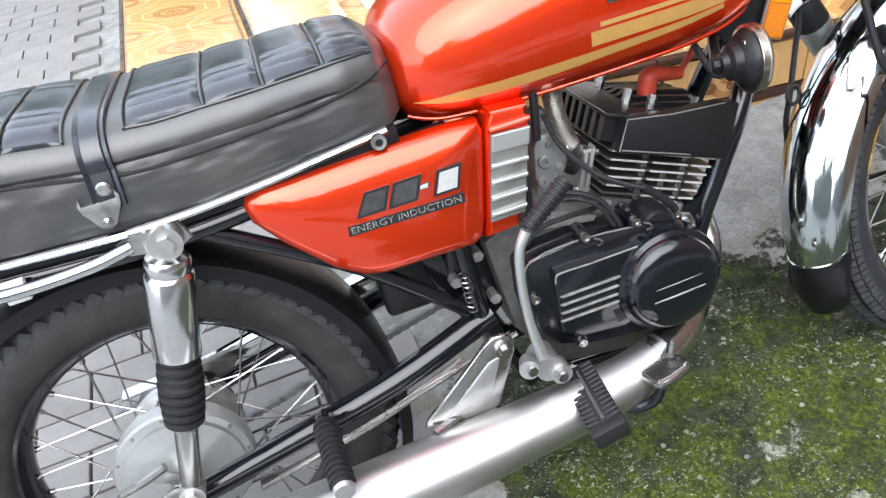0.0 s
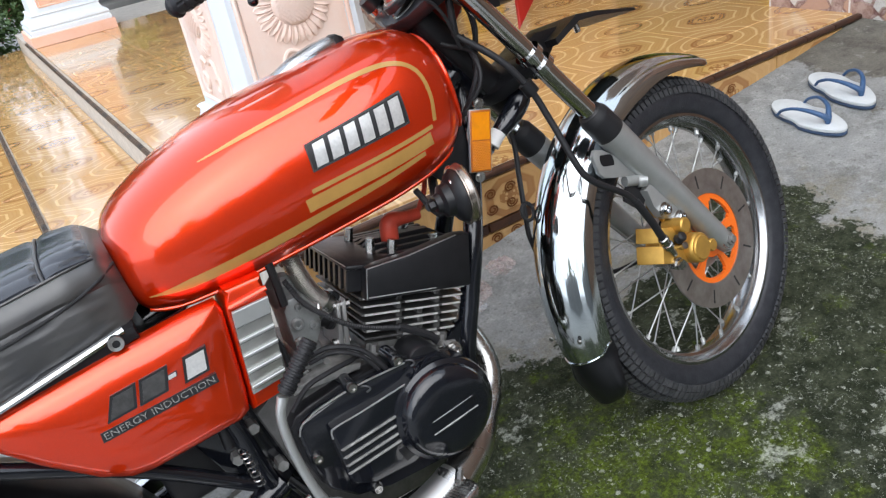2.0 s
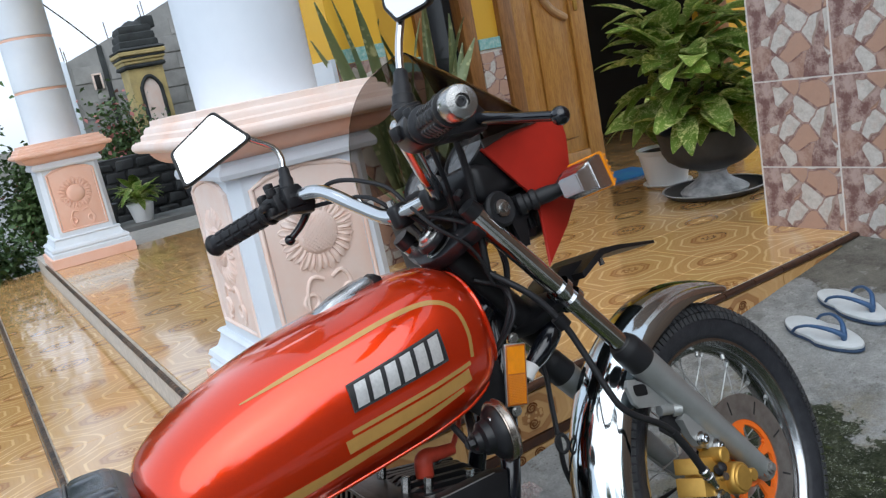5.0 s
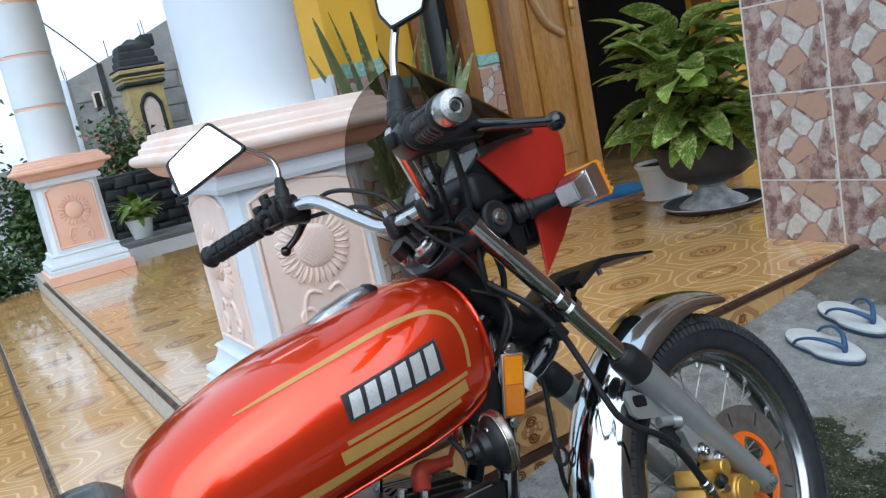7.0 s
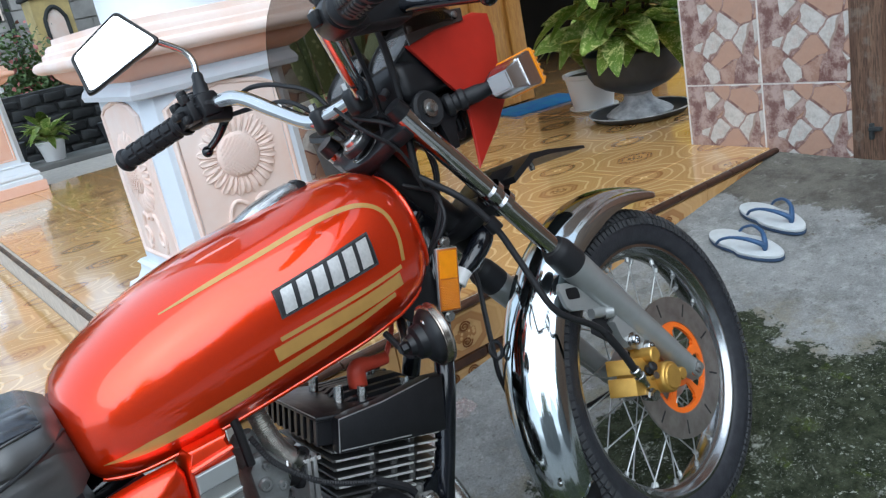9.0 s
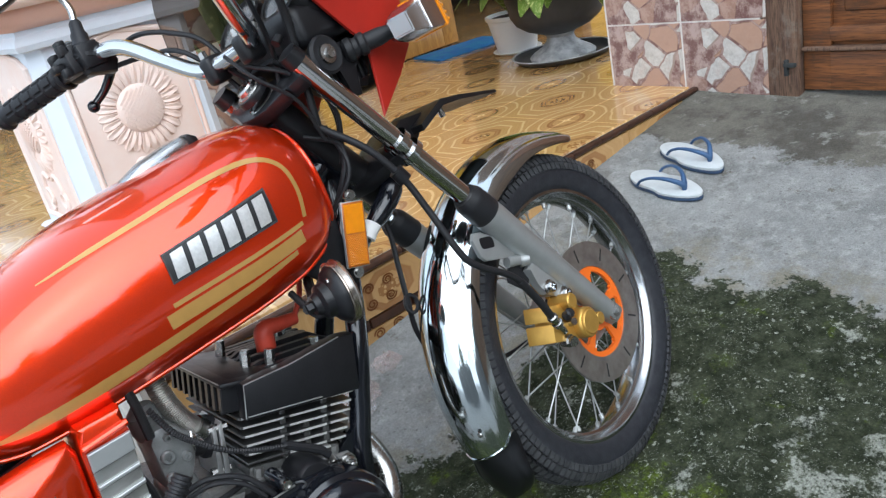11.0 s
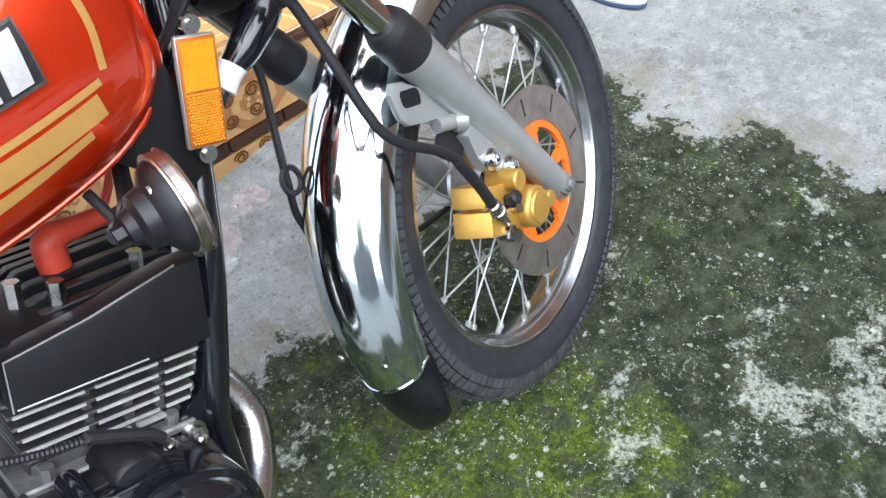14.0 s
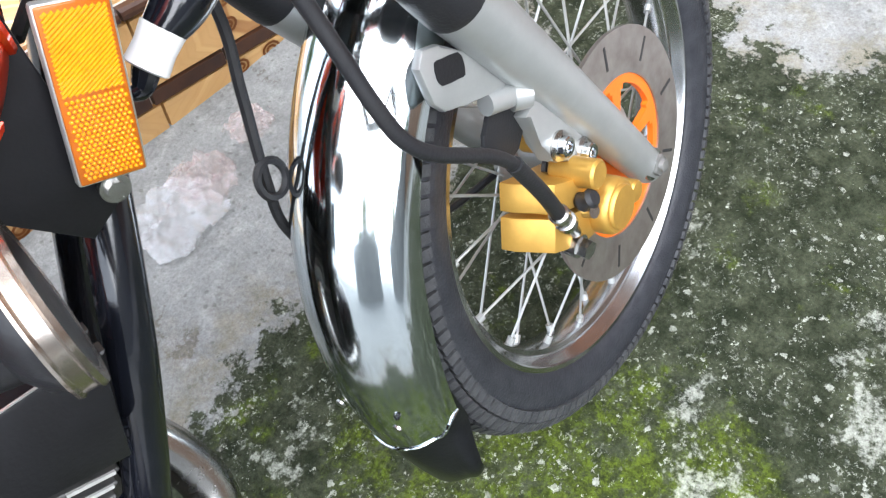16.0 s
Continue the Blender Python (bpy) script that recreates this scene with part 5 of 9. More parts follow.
local(GP, "crown_block", boxm(2.77, 2.91, 9.66, 9.94, 2.03, 2.16, 0.015), M_lichen, gt)
bm = tube(bmesh.new(), [(2.585, 9.605, 0.9), (2.585, 9.605, 1.36), (2.6, 9.603, 1.44), (2.64, 9.602, 1.505), (2.69, 9.6, 1.53), (2.74, 9.602, 1.505), (2.78, 9.603, 1.44), (2.795, 9.605, 1.36), (2.795, 9.605, 0.9)], 0.02, 8, 6)
local(GP, "arch_moulding", bm, M_lichen, gt)
bm = plate(bmesh.new(), [(2.6, 0.9), (2.78, 0.9), (2.78, 1.4), (2.755, 1.47), (2.69, 1.51), (2.625, 1.47), (2.6, 1.4)], 9.608, 9.62)
local(GP, "niche", bm, M_pinkpale, gt)
# block wall and neighbour's house end behind
bm = bmesh.new()
plate(bm, [(2.05, -0.3), (9, -0.3), (9, 3.2), (4.2, 2.75), (3.2, 2.33), (2.74, 2.127), (2.436, 2.01), (2.05, 1.865)], 10.5, 10.7)
blk = structure("wall_garden", bm, M_blockwall, "grey unplastered block wall with a sloping top", "wall")
me = rect_piece(-0.19, 0.19, -0.092, 0.092, 0.012, "block")
for j in range(9):
    for i in range(4):
        x, z = 2.28 + i * 0.4 + (0.2 if j % 2 else 0), 0.5 + j * 0.2
        if z + 0.1 < 1.86 + (x - 0.2 - 2.05) * 0.39:
            ob = piece("block", me, blk, (x, 10.5, z), M_blockwall)
            ob.matrix_basis = Matrix.Translation((x, 10.5, z)) @ Matrix.Rotation(radians(90), 4, "X")
local(Matrix(), "pilaster", boxm(2.41, 2.47, 10.47, 10.52, -0.3, 2.0, 0.006), M_lichen, blk)
# no hole is cut: a near-black block paints the opening's shade
local(Matrix(), "opening", boxm(2.295, 2.36, 10.46, 10.52, 1.53, 1.68, 0.004), M_shade, blk)
for q in ((2.275, 2.38, 1.68, 1.7), (2.275, 2.295, 1.52, 1.68), (2.36, 2.38, 1.52, 1.68)):
    local(Matrix(), "opening_frame", boxm(q[0], q[1], 10.45, 10.5, q[2], q[3], 0.003), M_pinkpale, blk)
for x, z, h in ((2.06, 1.8, 0.25), (2.085, 1.8, 0.2), (2.59, 2.0, 0.26), (3.02, 2.2, 0.2), (3.06, 2.2, 0.24)):
    local(Matrix(), "reinforcing_bar", rod(bmesh.new(), (x, 10.6, z), (x - 0.01, 10.6, z + h), 0.006, n=6), M_rust, blk)
structure("wall_post", boxm(1.98, 2.045, 10.45, 10.72, -0.3, 1.88, 0.006), M_white, "pale post at the wall's end", "post")
wire = link("cable", tube(bmesh.new(), [(1.5, 10.3, 2.98), (2.12, 10.45, 2.367), (2.44, 10.49, 2.0)], 0.008, 6, 6), M_twig)
tagged(wire, "thin black cable hanging to the wall", "cable")

# ---------- motorcycle ----------
H3 = Vector((0.99255, -0.03205, 0.1175)).normalized()
N3 = Vector((-0.04928, -0.98794, 0.14679)).normalized()
BIKE = Matrix.Translation((1.518, 1.334, 0.293)) @ Matrix((H3, -N3, N3.cross(H3))).transposed().to_4x4()
STEER = Matrix.Rotation(radians(14.5), 4, Vector((-0.5, 0, 0.866)))
BASE = Matrix.Translation((-0.63, 0, -0.29))
moto = thing("motorcycle", "orange candy-painted classic motorcycle leaning on its side stand", "motorcycle", BIKE @ BASE)


def bp(name, bm, material, parent=None, front=False, label=""):
    """A part of the motorcycle; its points are given from the front hub (x forward, y left, z up)."""
    ob = part(name, bm, material, parent or moto, label)
    if parent is None:
        ob.matrix_basis = BASE.inverted() @ (STEER if front else Matrix())
    return ob


RX = Matrix.Rotation(radians(90), 4, "X")


def thicken(bm, t):
    bmesh.ops.recalc_face_normals(bm, faces=bm.faces[:])
    bmesh.ops.solidify(bm, geom=bm.faces[:], thickness=t)
    return bm


# wheels
def wheel(c, front, rim_mat, rr, side):
    T = Matrix.Translation(c) @ RX
    rim = bp("wheel", lathe(bmesh.new(), [(0.21, -0.012), (0.205, 0), (0.21, 0.012), (0.213, 0.02), (0.222, 0.027), (0.223, 0.031),
                                        (0.2165, 0.031), (0.2145, 0.0265), (0.2085, 0.021), (0.2075, 0.017), (0.203, 0.0145), (0.2005, 0.008), (0.2, 0), (0.2005, -0.008), (0.203, -0.0145), (0.2075, -0.017), (0.2085, -0.021),
                                        (0.2145, -0.0265), (0.2165, -0.031), (0.223, -0.031), (0.222, -0.027), (0.213, -0.02), (0.21, -0.012)], 72, T),
             rim_mat, None, front, "spoked wheel with a polished rim" if front else "spoked wheel with a black rim")
    prof = [(0.218, 0.022), (0.222, 0.032), (0.228, 0.036), (0.243, 0.041), (0.257, 0.041), (0.265, 0.036), (0.272, 0.027), (rr - 0.0085, 0.013), (rr - 0.0075, 0)]
    if not front:       # the rear tyre is worn shallower
        prof = [(0.218, 0.022), (0.222, 0.034), (0.23, 0.042), (0.249, 0.049), (0.266, 0.049), (0.279, 0.043), (0.2895, 0.032), (rr - 0.0052, 0.016), (rr - 0.004, 0)]
    prof = prof + [(r, -h) for r, h in prof[-2::-1]]
    bp("tyre", lathe(bmesh.new(), prof, 90, T), M_tyre if front else M_dusty, rim, front)
    bm = bmesh.new()
    nb = 128 if front else 72
    for i in range(nb):
        for row, (r, h, th, w, dep) in enumerate(((rr - 0.002, 0.0, 0, 0.0078, 0.0045), (rr - 0.005, 0.0185, 32, 0.0068, 0.0048),
                                                  (rr - 0.005, -0.0185, -32, 0.0068, 0.0048), (rr - 0.0145, 0.0325, 58, 0.0072, 0.0045), (rr - 0.0145, -0.0325, -58, 0.0072, 0.0045),
                                                  (rr - 0.0255, 0.0385, 80, 0.0065, 0.0036), (rr - 0.0255, -0.0385, -80, 0.0065, 0.0036))):
            a = 2 * math.pi * (i + 0.5 * (row % 2)) / nb
            h = h if front else h * 1.2
            m = T @ Matrix.Rotation(a, 4, "Z") @ Matrix.Translation((r, 0, h)) @ Matrix.Rotation(-radians(th), 4, "Y") @ Matrix.Rotation((0.08 if front else 0.25) if row else 0, 4, "X")
            if front:
                box(bm, -dep, dep * (1.35 if row > 2 else 1.1), -0.0046, 0.0046, -w * 0.9, w * 0.9, m=m)
            else:       # long shallow lugs, worn nearly smooth
                box(bm, -dep, 0.0012 if row < 3 else -0.0008, -0.0112, 0.0112, -w * 1.15, w * 1.15, m=m @ Matrix.Rotation(0.5, 4, "X"))
    bp("tread", bm, M_tread, rim, front)
    # hub and spokes
    hub = [(0.02, -0.06), (0.034, -0.058), (0.05, -0.05), (0.05, -0.044), (0.026, -0.036), (0.024, 0.03), (0.052, 0.038), (0.052, 0.046), (0.02, 0.06)] if front else \
          [(0.03, -0.062), (0.066, -0.058), (0.074, -0.05), (0.08, -0.044), (0.08, -0.02), (0.06, -0.012), (0.05, 0.03), (0.072, 0.04), (0.072, 0.046), (0.03, 0.06)]
    bp("hub", lathe(bmesh.new(), hub, 40, T, True), M_alu, rim, front)
    rh = 0.048 if front else 0.074
    for i in range(36):
        s = 1 if i % 2 else -1
        a0 = 2 * math.pi * (i // 2) / 18 + (0.12 if s > 0 else 0)
        cr = radians(42 if (i // 2) % 2 else -42)
        a1 = 2 * math.pi * i / 36
        a0 = a1 + cr
        p = T @ Vector((rh * math.cos(a0), rh * math.sin(a0), s * (0.042 if front else 0.03)))
        q = T @ Vector((0.209 * math.cos(a1), 0.209 * math.sin(a1), s * 0.006))
        bm = rod(bmesh.new(), p, q, 0.0014 if front else 0.0016, n=6)
        rod(bm, q + (p - q) * 0.09, q - (p - q) * 0.02, 0.004, n=8)
        bp("spoke", bm, M_silver if front else M_steel, rim, front)
    return rim


fw = wheel((0, 0, 0), True, M_rim, 0.286, -1)
wheel((-1.253, 0, -0.019), False, M_black, 0.302, -1)

# front brake disc with its orange carrier, on the camera's side
T = Matrix.Translation((0, -0.063, 0)) @ RX
bp("brake_disc", lathe(bmesh.new(), [(0.078, -0.002), (0.121, -0.002), (0.121, 0.002), (0.078, 0.002), (0.078, -0.002)], 64, T), M_disc, fw, True, "worn steel brake disc")
na = 100                                     # one pressed plate with five windows
grid = [[T @ Vector((r * math.cos(2 * math.pi * k / na), r * math.sin(2 * math.pi * k / na), 0.0)) for k in range(na)] for r in (0.012, 0.022, 0.033, 0.038, 0.064, 0.069, 0.08)]
bm = bmesh.new()
gv = [[bm.verts.new(p) for p in row] for row in grid]
for a in range(6):
    for k in range(na):
        q = (k % 20)
        if a == 3 and 2 <= q < 18 or a in (2, 4) and 3 <= q < 17:
            continue
        bm.faces.new((gv[a][k], gv[a][(k + 1) % na], gv[a + 1][(k + 1) % na], gv[a + 1][k]))
bp("disc_carrier", thicken(bm, 0.006), M_orange, fw, True, "orange disc carrier with five spokes")
for k in range(9):
    m = T @ Matrix.Rotation(2 * math.pi * k / 9 + 0.4, 4, "Z") @ Matrix.Rotation(0.35, 4, "Z")
    bp("disc_slot", boxm(0.09, 0.113, -0.0016, 0.0016, 0.001, 0.0024, 0.0, 1, m @ Matrix.Translation((0, 0, 0))), M_badge, fw, True)

# fork: lower legs, boots, stanchions
def fork_at(s, y):
    """A point on a fork leg, s metres above the axle."""
    d = Vector((-0.497, 0, 0.868))
    return Vector((-0.003, y, 0)) + d * s


for y in (-0.085, 0.085):
    leg = bp("fork_leg", tube(bmesh.new(), [fork_at(s, y) for s in (-0.02, 0, 0.05, 0.15, 0.25, 0.318)], [0.015, 0.018, 0.0195, 0.0215, 0.0235, 0.025], 24, 6),
             M_silver, None, True, "silver-painted fork leg")
    bp("dust_boot", tube(bmesh.new(), [fork_at(s, y) for s in (0.31, 0.316, 0.335, 0.35, 0.362)], [0.0238, 0.0255, 0.025, 0.0243, 0.0195], 24, 4), M_rubber, leg, True)
    bp("stanchion", rod(bmesh.new(), fork_at(0.35, y), fork_at(0.675, y), 0.0147, n=24), M_stanchion, leg, True, "chrome fork tube")
    bp("cap_bolt", rod(bmesh.new(), fork_at(0.672, y), fork_at(0.69, y), 0.0165, 0.0145, 12), M_satin, leg, True)
    # lower clamp ring
    bm = bmesh.new()
    for s, r in ((0.468, 0.0205), (0.492, 0.0205)):
        rod(bm, fork_at(s, y), fork_at(s + 0.011, y), r, n=24)
    bp("clamp_ring", bm, M_chrome, leg, True)
bp("axle_nut", rod(rod(bmesh.new(), (-0.001, -0.09, -0.003), (-0.001, -0.105, -0.003), 0.0105, n=6), (-0.001, -0.103, -0.003), (-0.001, -0.109, -0.003), 0.0062, n=12), M_dullalu, None, True, "worn steel axle nut")
bp("axle_washer", lathe(bmesh.new(), [(0.0155, 0.0), (0.0155, 0.003), (0.01, 0.0035)], 24, Matrix.Translation((-0.001, -0.0945, -0.003)) @ RX), M_steel, None, True)
# triple clamps and stem
d = Vector((-0.497, 0, 0.868))
for s0, nm in ((0.48, "lower_yoke"), (0.652, "upper_yoke")):
    bm = bmesh.new()
    m = Matrix.Translation(fork_at(s0, 0)) @ Matrix.Rotation(radians(-29.8), 4, "Y") @ Matrix(((1, 0, 0, 0), (0, 0, 1, 0), (0, 1, 0, 0), (0, 0, 0, 1)))
    half = [(0.012, 0.0), (0.012, 0.05), (0.016, 0.07), (0.016, 0.088), (-0.018, 0.088), (-0.024, 0.075), (-0.03, 0.06), (-0.05, 0.03), (-0.054, 0.0)]
    plate(bm, half + [(x, -y) for x, y in half[-2:0:-1]], -0.009, 0.011, 0.003, m)
    bp(nm, bm, M_satin, None, True)
bp("steering_stem", rod(bmesh.new(), fork_at(0.43, 0) + Vector((-0.024, 0, -0.01)), fork_at(0.645, 0) + Vector((-0.024, 0, -0.01)), 0.024, n=20), M_satin, None, True)
stem = fork_at(0.665, 0) + Vector((-0.022, 0, -0.004))
sm = Matrix.Translation(stem) @ axes(d).to_4x4()
bp("stem_nut", lathe(bmesh.new(), [(0.0001, 0.02), (0.012, 0.0195), (0.0145, 0.017), (0.015, 0.012), (0.019, 0.0115), (0.02, 0.009), (0.02, 0.0)], 24, sm), M_steel, None, True, "steel steering stem cap")
bp("stem_ring", lathe(bmesh.new(), [(0.019, 0.01), (0.0235, 0.0095), (0.025, 0.006), (0.025, 0.0)], 24, sm), M_satin, None, True)
m = Matrix.Translation(stem) @ axes(d).to_4x4()
bp("stem_collar", lathe(bmesh.new(), [(0.02, -0.034), (0.025, -0.032), (0.026, -0.028), (0.026, -0.012), (0.0235, -0.009), (0.02, -0.008)], 28, m), M_steel, None, True, "ringed steel steering collar")


# front mudguard: chrome, open below
def arc_shell(bm, r_of, a0, a1, sec, n=48, c=(0, 0, 0), tongue=0.0):
    """A shell that follows an arc round the hub; sec is a list of (y, drop); tongue rounds its lower end by that many degrees."""
    lp = []
    ym = max(abs(y) for y, dr in sec)
    for i in range(n + 1):
        t = i / n
        w, r, *k = r_of(t)
        k = k[0] if k else w
        row = []
        for y, dr in sec:
            a = radians(a0 + (a1 - a0) * t - tongue * t ** 6 * abs(y / ym) ** 11)
            row.append(Vector((c[0] + (r - dr * k) * math.cos(a), y * w, c[2] + (r - dr * k) * math.sin(a))))
        lp.append(row)
    rings(bm, lp, close=False, caps=False)
    return bm, lp[-1]


def arc_mesh(*a, **k):
    return arc_shell(*a, **k)[0]


half_sec = [(0.058, 0.047), (0.0582, 0.04), (0.0574, 0.033), (0.055, 0.0265), (0.0505, 0.022), (0.046, 0.0195), (0.0428, 0.017),
            (0.0385, 0.0115), (0.032, 0.0045), (0.024, -0.0005), (0.016, -0.0043), (0.008, -0.0064)]
sec = [(-y, dr) for y, dr in half_sec] + [(0.0, -0.007)] + half_sec[::-1]


def fender_r(t):
    w = 1.0 if t < 0.8 else 1.0 - 0.12 * ((t - 0.8) / 0.2) ** 2
    w *= 0.72 + 0.28 * min(1, t / 0.03) ** 0.5
    return w, 0.326 + (0.003 * (1 - t / 0.12) ** 2 if t < 0.12 else 0) + 0.004 * t, w * (0.5 + 0.5 * min(1, t / 0.3))


fender = bp("front_mudguard", thicken(arc_mesh(bmesh.new(), fender_r, 56.5, 187.6, sec, 64, tongue=2.6), 0.0016), M_guard, None, True, "chrome front mudguard")
# separate dark brown shell just under the chrome
bp("guard_lining", arc_mesh(bmesh.new(), lambda t: (fender_r(t)[0] * 0.965, fender_r(t)[1] - 0.0035, fender_r(t)[2] * 0.93), 57, 183, sec, 64, tongue=2.6), M_lining, fender, True, "dark brown inside of the mudguard")
lip = arc_shell(bmesh.new(), fender_r, 56.5, 187.6, sec, 64, tongue=2.6)[1]
bp("rolled_lip", tube(bmesh.new(), lip, 0.0017, 8, 2), M_guard, fender, True)
for a, y in ((180, -0.032), (180, 0.032), (160, -0.0)):
    p = Vector((0.331 * math.cos(radians(a)), y, 0.331 * math.sin(radians(a))))
    bp("rivet", lathe(bmesh.new(), [(0.0045, 0), (0.004, 0.002), (0.0001, 0.003)], 12, Matrix.Translation(p) @ axes(Vector((p.x, 0, p.z))).to_4x4()), M_steel, fender, True)


def flap_r(t):
    """Half width and radius of the flap: tucked inside the guard's end, rounded off below."""
    k = min(1.0, max(0.0, (t - 0.45) * 3))
    w = 0.86 + 0.1 * k
    w *= 1.0 if t < 0.75 else math.sqrt(max(0.0, 1 - ((t - 0.75) / 0.25) ** 2 * 0.6))
    return w, 0.3255 + 0.02 * max(0.0, t - 0.4), 0.9 - 0.42 * k


bp("mud_flap", thicken(arc_mesh(bmesh.new(), flap_r, 177, 203.5, sec, 26), 0.003), M_flap, fender, True, "black rubber mud flap")
# mudguard bracket with slot, on both legs
for y in (-0.078,):
    bm = bmesh.new()
    out = [(-0.108, 0.172), (-0.122, 0.168), (-0.138, 0.178), (-0.16, 0.192), (-0.185, 0.203), (-0.208, 0.214), (-0.216, 0.228), (-0.216, 0.262), (-0.206, 0.272), (-0.188, 0.264), (-0.155, 0.228), (-0.122, 0.206), (-0.105, 0.19)]
    out = [(-0.15 + (x + 0.15) * 0.86, 0.21 + (z - 0.21) * 0.8) for x, z in out]
    plate(bm, out, y - 0.004, y + 0.004, 0.002)
    br = bp("mudguard_bracket", bm, M_silver, None, True, "cast bracket with a slot")
    slot = [(-0.183 + 0.013 * math.copysign(abs(math.cos(b)) ** 0.5, math.cos(b)) + 0.004 * math.sin(b), 0.235 + 0.008 * math.copysign(abs(math.sin(b)) ** 0.5, math.sin(b)) - 0.008 * math.cos(b)) for b in np.linspace(0, 2 * math.pi, 16, endpoint=False)]
    bp("slot", plate(bmesh.new(), slot, y - 0.0048, y - 0.0043), M_satin, br, True)
    sg = -1 if y < 0 else 1
    bm = rod(bmesh.new(), (-0.16, y, 0.188), (-0.13, y + sg * 0.006, 0.176), 0.0085, n=18)
    rod(bm, (-0.136, y + sg * 0.004, 0.177), (-0.126, y + sg * 0.012, 0.172), 0.0112, 0.0095, n=12)
    bp("bracket_bolt", bm, M_silver, br, True)

# brake caliper, gold: two wedge fins over the disc's edge, a piston housing and a slide pin
er, et = Vector((-0.895, 0, 0.446)), Vector((-0.446, 0, -0.895))
CAL = Matrix(((er.x, 0, et.x, 0), (0, 1, 0, 0), (er.z, 0, et.z, 0), (0, 0, 0, 1)))     # x away from the hub, z along the rim
cal = bp("brake_caliper", plate(bmesh.new(), [(0.084, -0.012), (0.15, -0.012), (0.156, -0.006), (0.156, 0.03), (0.15, 0.036), (0.088, 0.038), (0.08, 0.03)], -0.082, -0.05, 0.004, CAL), M_goldpart, None, True, "gold-painted brake caliper")
side = CAL @ Matrix.Rotation(radians(-90), 4, "X")
for t0, t1 in ((-0.022, 0.0025), (0.007, 0.036)):
    bm = plate(bmesh.new(), [(0.176, -0.05), (0.175, -0.062), (0.161, -0.092), (0.15, -0.096), (0.12, -0.099), (0.1, -0.096), (0.096, -0.07), (0.1, -0.05)], -t1, -t0, 0.0012, side)
    bp("caliper_fin", bm, M_goldpart, cal, True)
bm = lathe(bmesh.new(), [(0.0001, 0.0275), (0.0185, 0.0275), (0.0195, 0.0265), (0.02, 0.0245), (0.0225, 0.024), (0.0245, 0.0215), (0.025, 0.017), (0.025, -0.012)], 36, Matrix.Translation((-0.09, -0.09, 0.031)) @ RX)
bp("piston_cover", bm, M_goldpart, cal, True)
bm = lathe(bmesh.new(), [(0.0001, 0.0), (0.0105, 0.0), (0.0125, -0.002), (0.0125, -0.04), (0.0105, -0.042)], 26, Matrix.Translation((-0.105, -0.114, 0.08)) @ RX)
bp("slide_pin", bm, M_goldpart, cal, True)
bp("pin_boot", lathe(bmesh.new(), [(0.009, 0.012), (0.0125, 0.01), (0.0105, 0.007), (0.0125, 0.004), (0.0105, 0.001), (0.0125, -0.002), (0.009, -0.004)], 20, Matrix.Translation((-0.101, -0.066, 0.077)) @ RX), M_rubber, cal, True)
bp("pin_bridge", boxm(-0.112, -0.09, -0.098, -0.078, 0.05, 0.082, 0.004), M_goldpart, cal, True)
bp("carrier_boss", lathe(bmesh.new(), [(0.0001, 0.028), (0.0115, 0.028), (0.013, 0.026), (0.013, 0.0), (0.009, 0.0)], 24, Matrix.Translation((-0.103, -0.053, 0.109)) @ RX), M_goldpart, cal, True)
bp("carrier_boss", lathe(bmesh.new(), [(0.0001, 0.05), (0.009, 0.05), (0.0105, 0.048), (0.0105, 0.0), (0.009, 0.0)], 20, Matrix.Translation((-0.058, -0.062, 0.018)) @ RX), M_goldpart, cal, True)
bp("carrier_plate", plate(bmesh.new(), [(-0.118, 0.112), (-0.108, 0.124), (-0.09, 0.115), (-0.062, 0.082), (-0.05, 0.02), (-0.07, 0.01), (-0.1, 0.06)], -0.078, -0.071, 0.002), M_goldpart, cal, True)
bp("bleed_cap", lathe(bmesh.new(), [(0.0001, 0.012), (0.006, 0.0115), (0.0085, 0.008), (0.007, 0.003), (0.0085, -0.002), (0.006, -0.006)], 16, Matrix.Translation((-0.121, -0.104, 0.064)) @ axes(Vector((0.2, -1, 0.5))).to_4x4()), M_rubber, cal, True, "black rubber bleed cap")
bp("bleed_screw", rod(bmesh.new(), (-0.116, -0.096, 0.047), (-0.117, -0.108, 0.05), 0.0062, n=12), M_steel, cal, True)
bp("pad_cover", plate(bmesh.new(), [(-0.15, 0.187), (-0.118, 0.16), (-0.12, 0.15), (-0.142, 0.133), (-0.15, 0.132), (-0.176, 0.162), (-0.172, 0.17), (-0.156, 0.18)], -0.078, -0.074, 0.0015), M_rubber, cal, True, "dark rubber pad cover")
# caliper mounting ear on the leg, with two bolts
ear = bp("caliper_mount", plate(bmesh.new(), [(-0.118, 0.165), (-0.08, 0.13), (-0.05, 0.09), (-0.06, 0.074), (-0.074, 0.068), (-0.087, 0.074), (-0.098, 0.092), (-0.106, 0.096), (-0.118, 0.099), (-0.127, 0.108), (-0.128, 0.13), (-0.138, 0.16)], -0.09, -0.076, 0.004), M_silver, None, True)
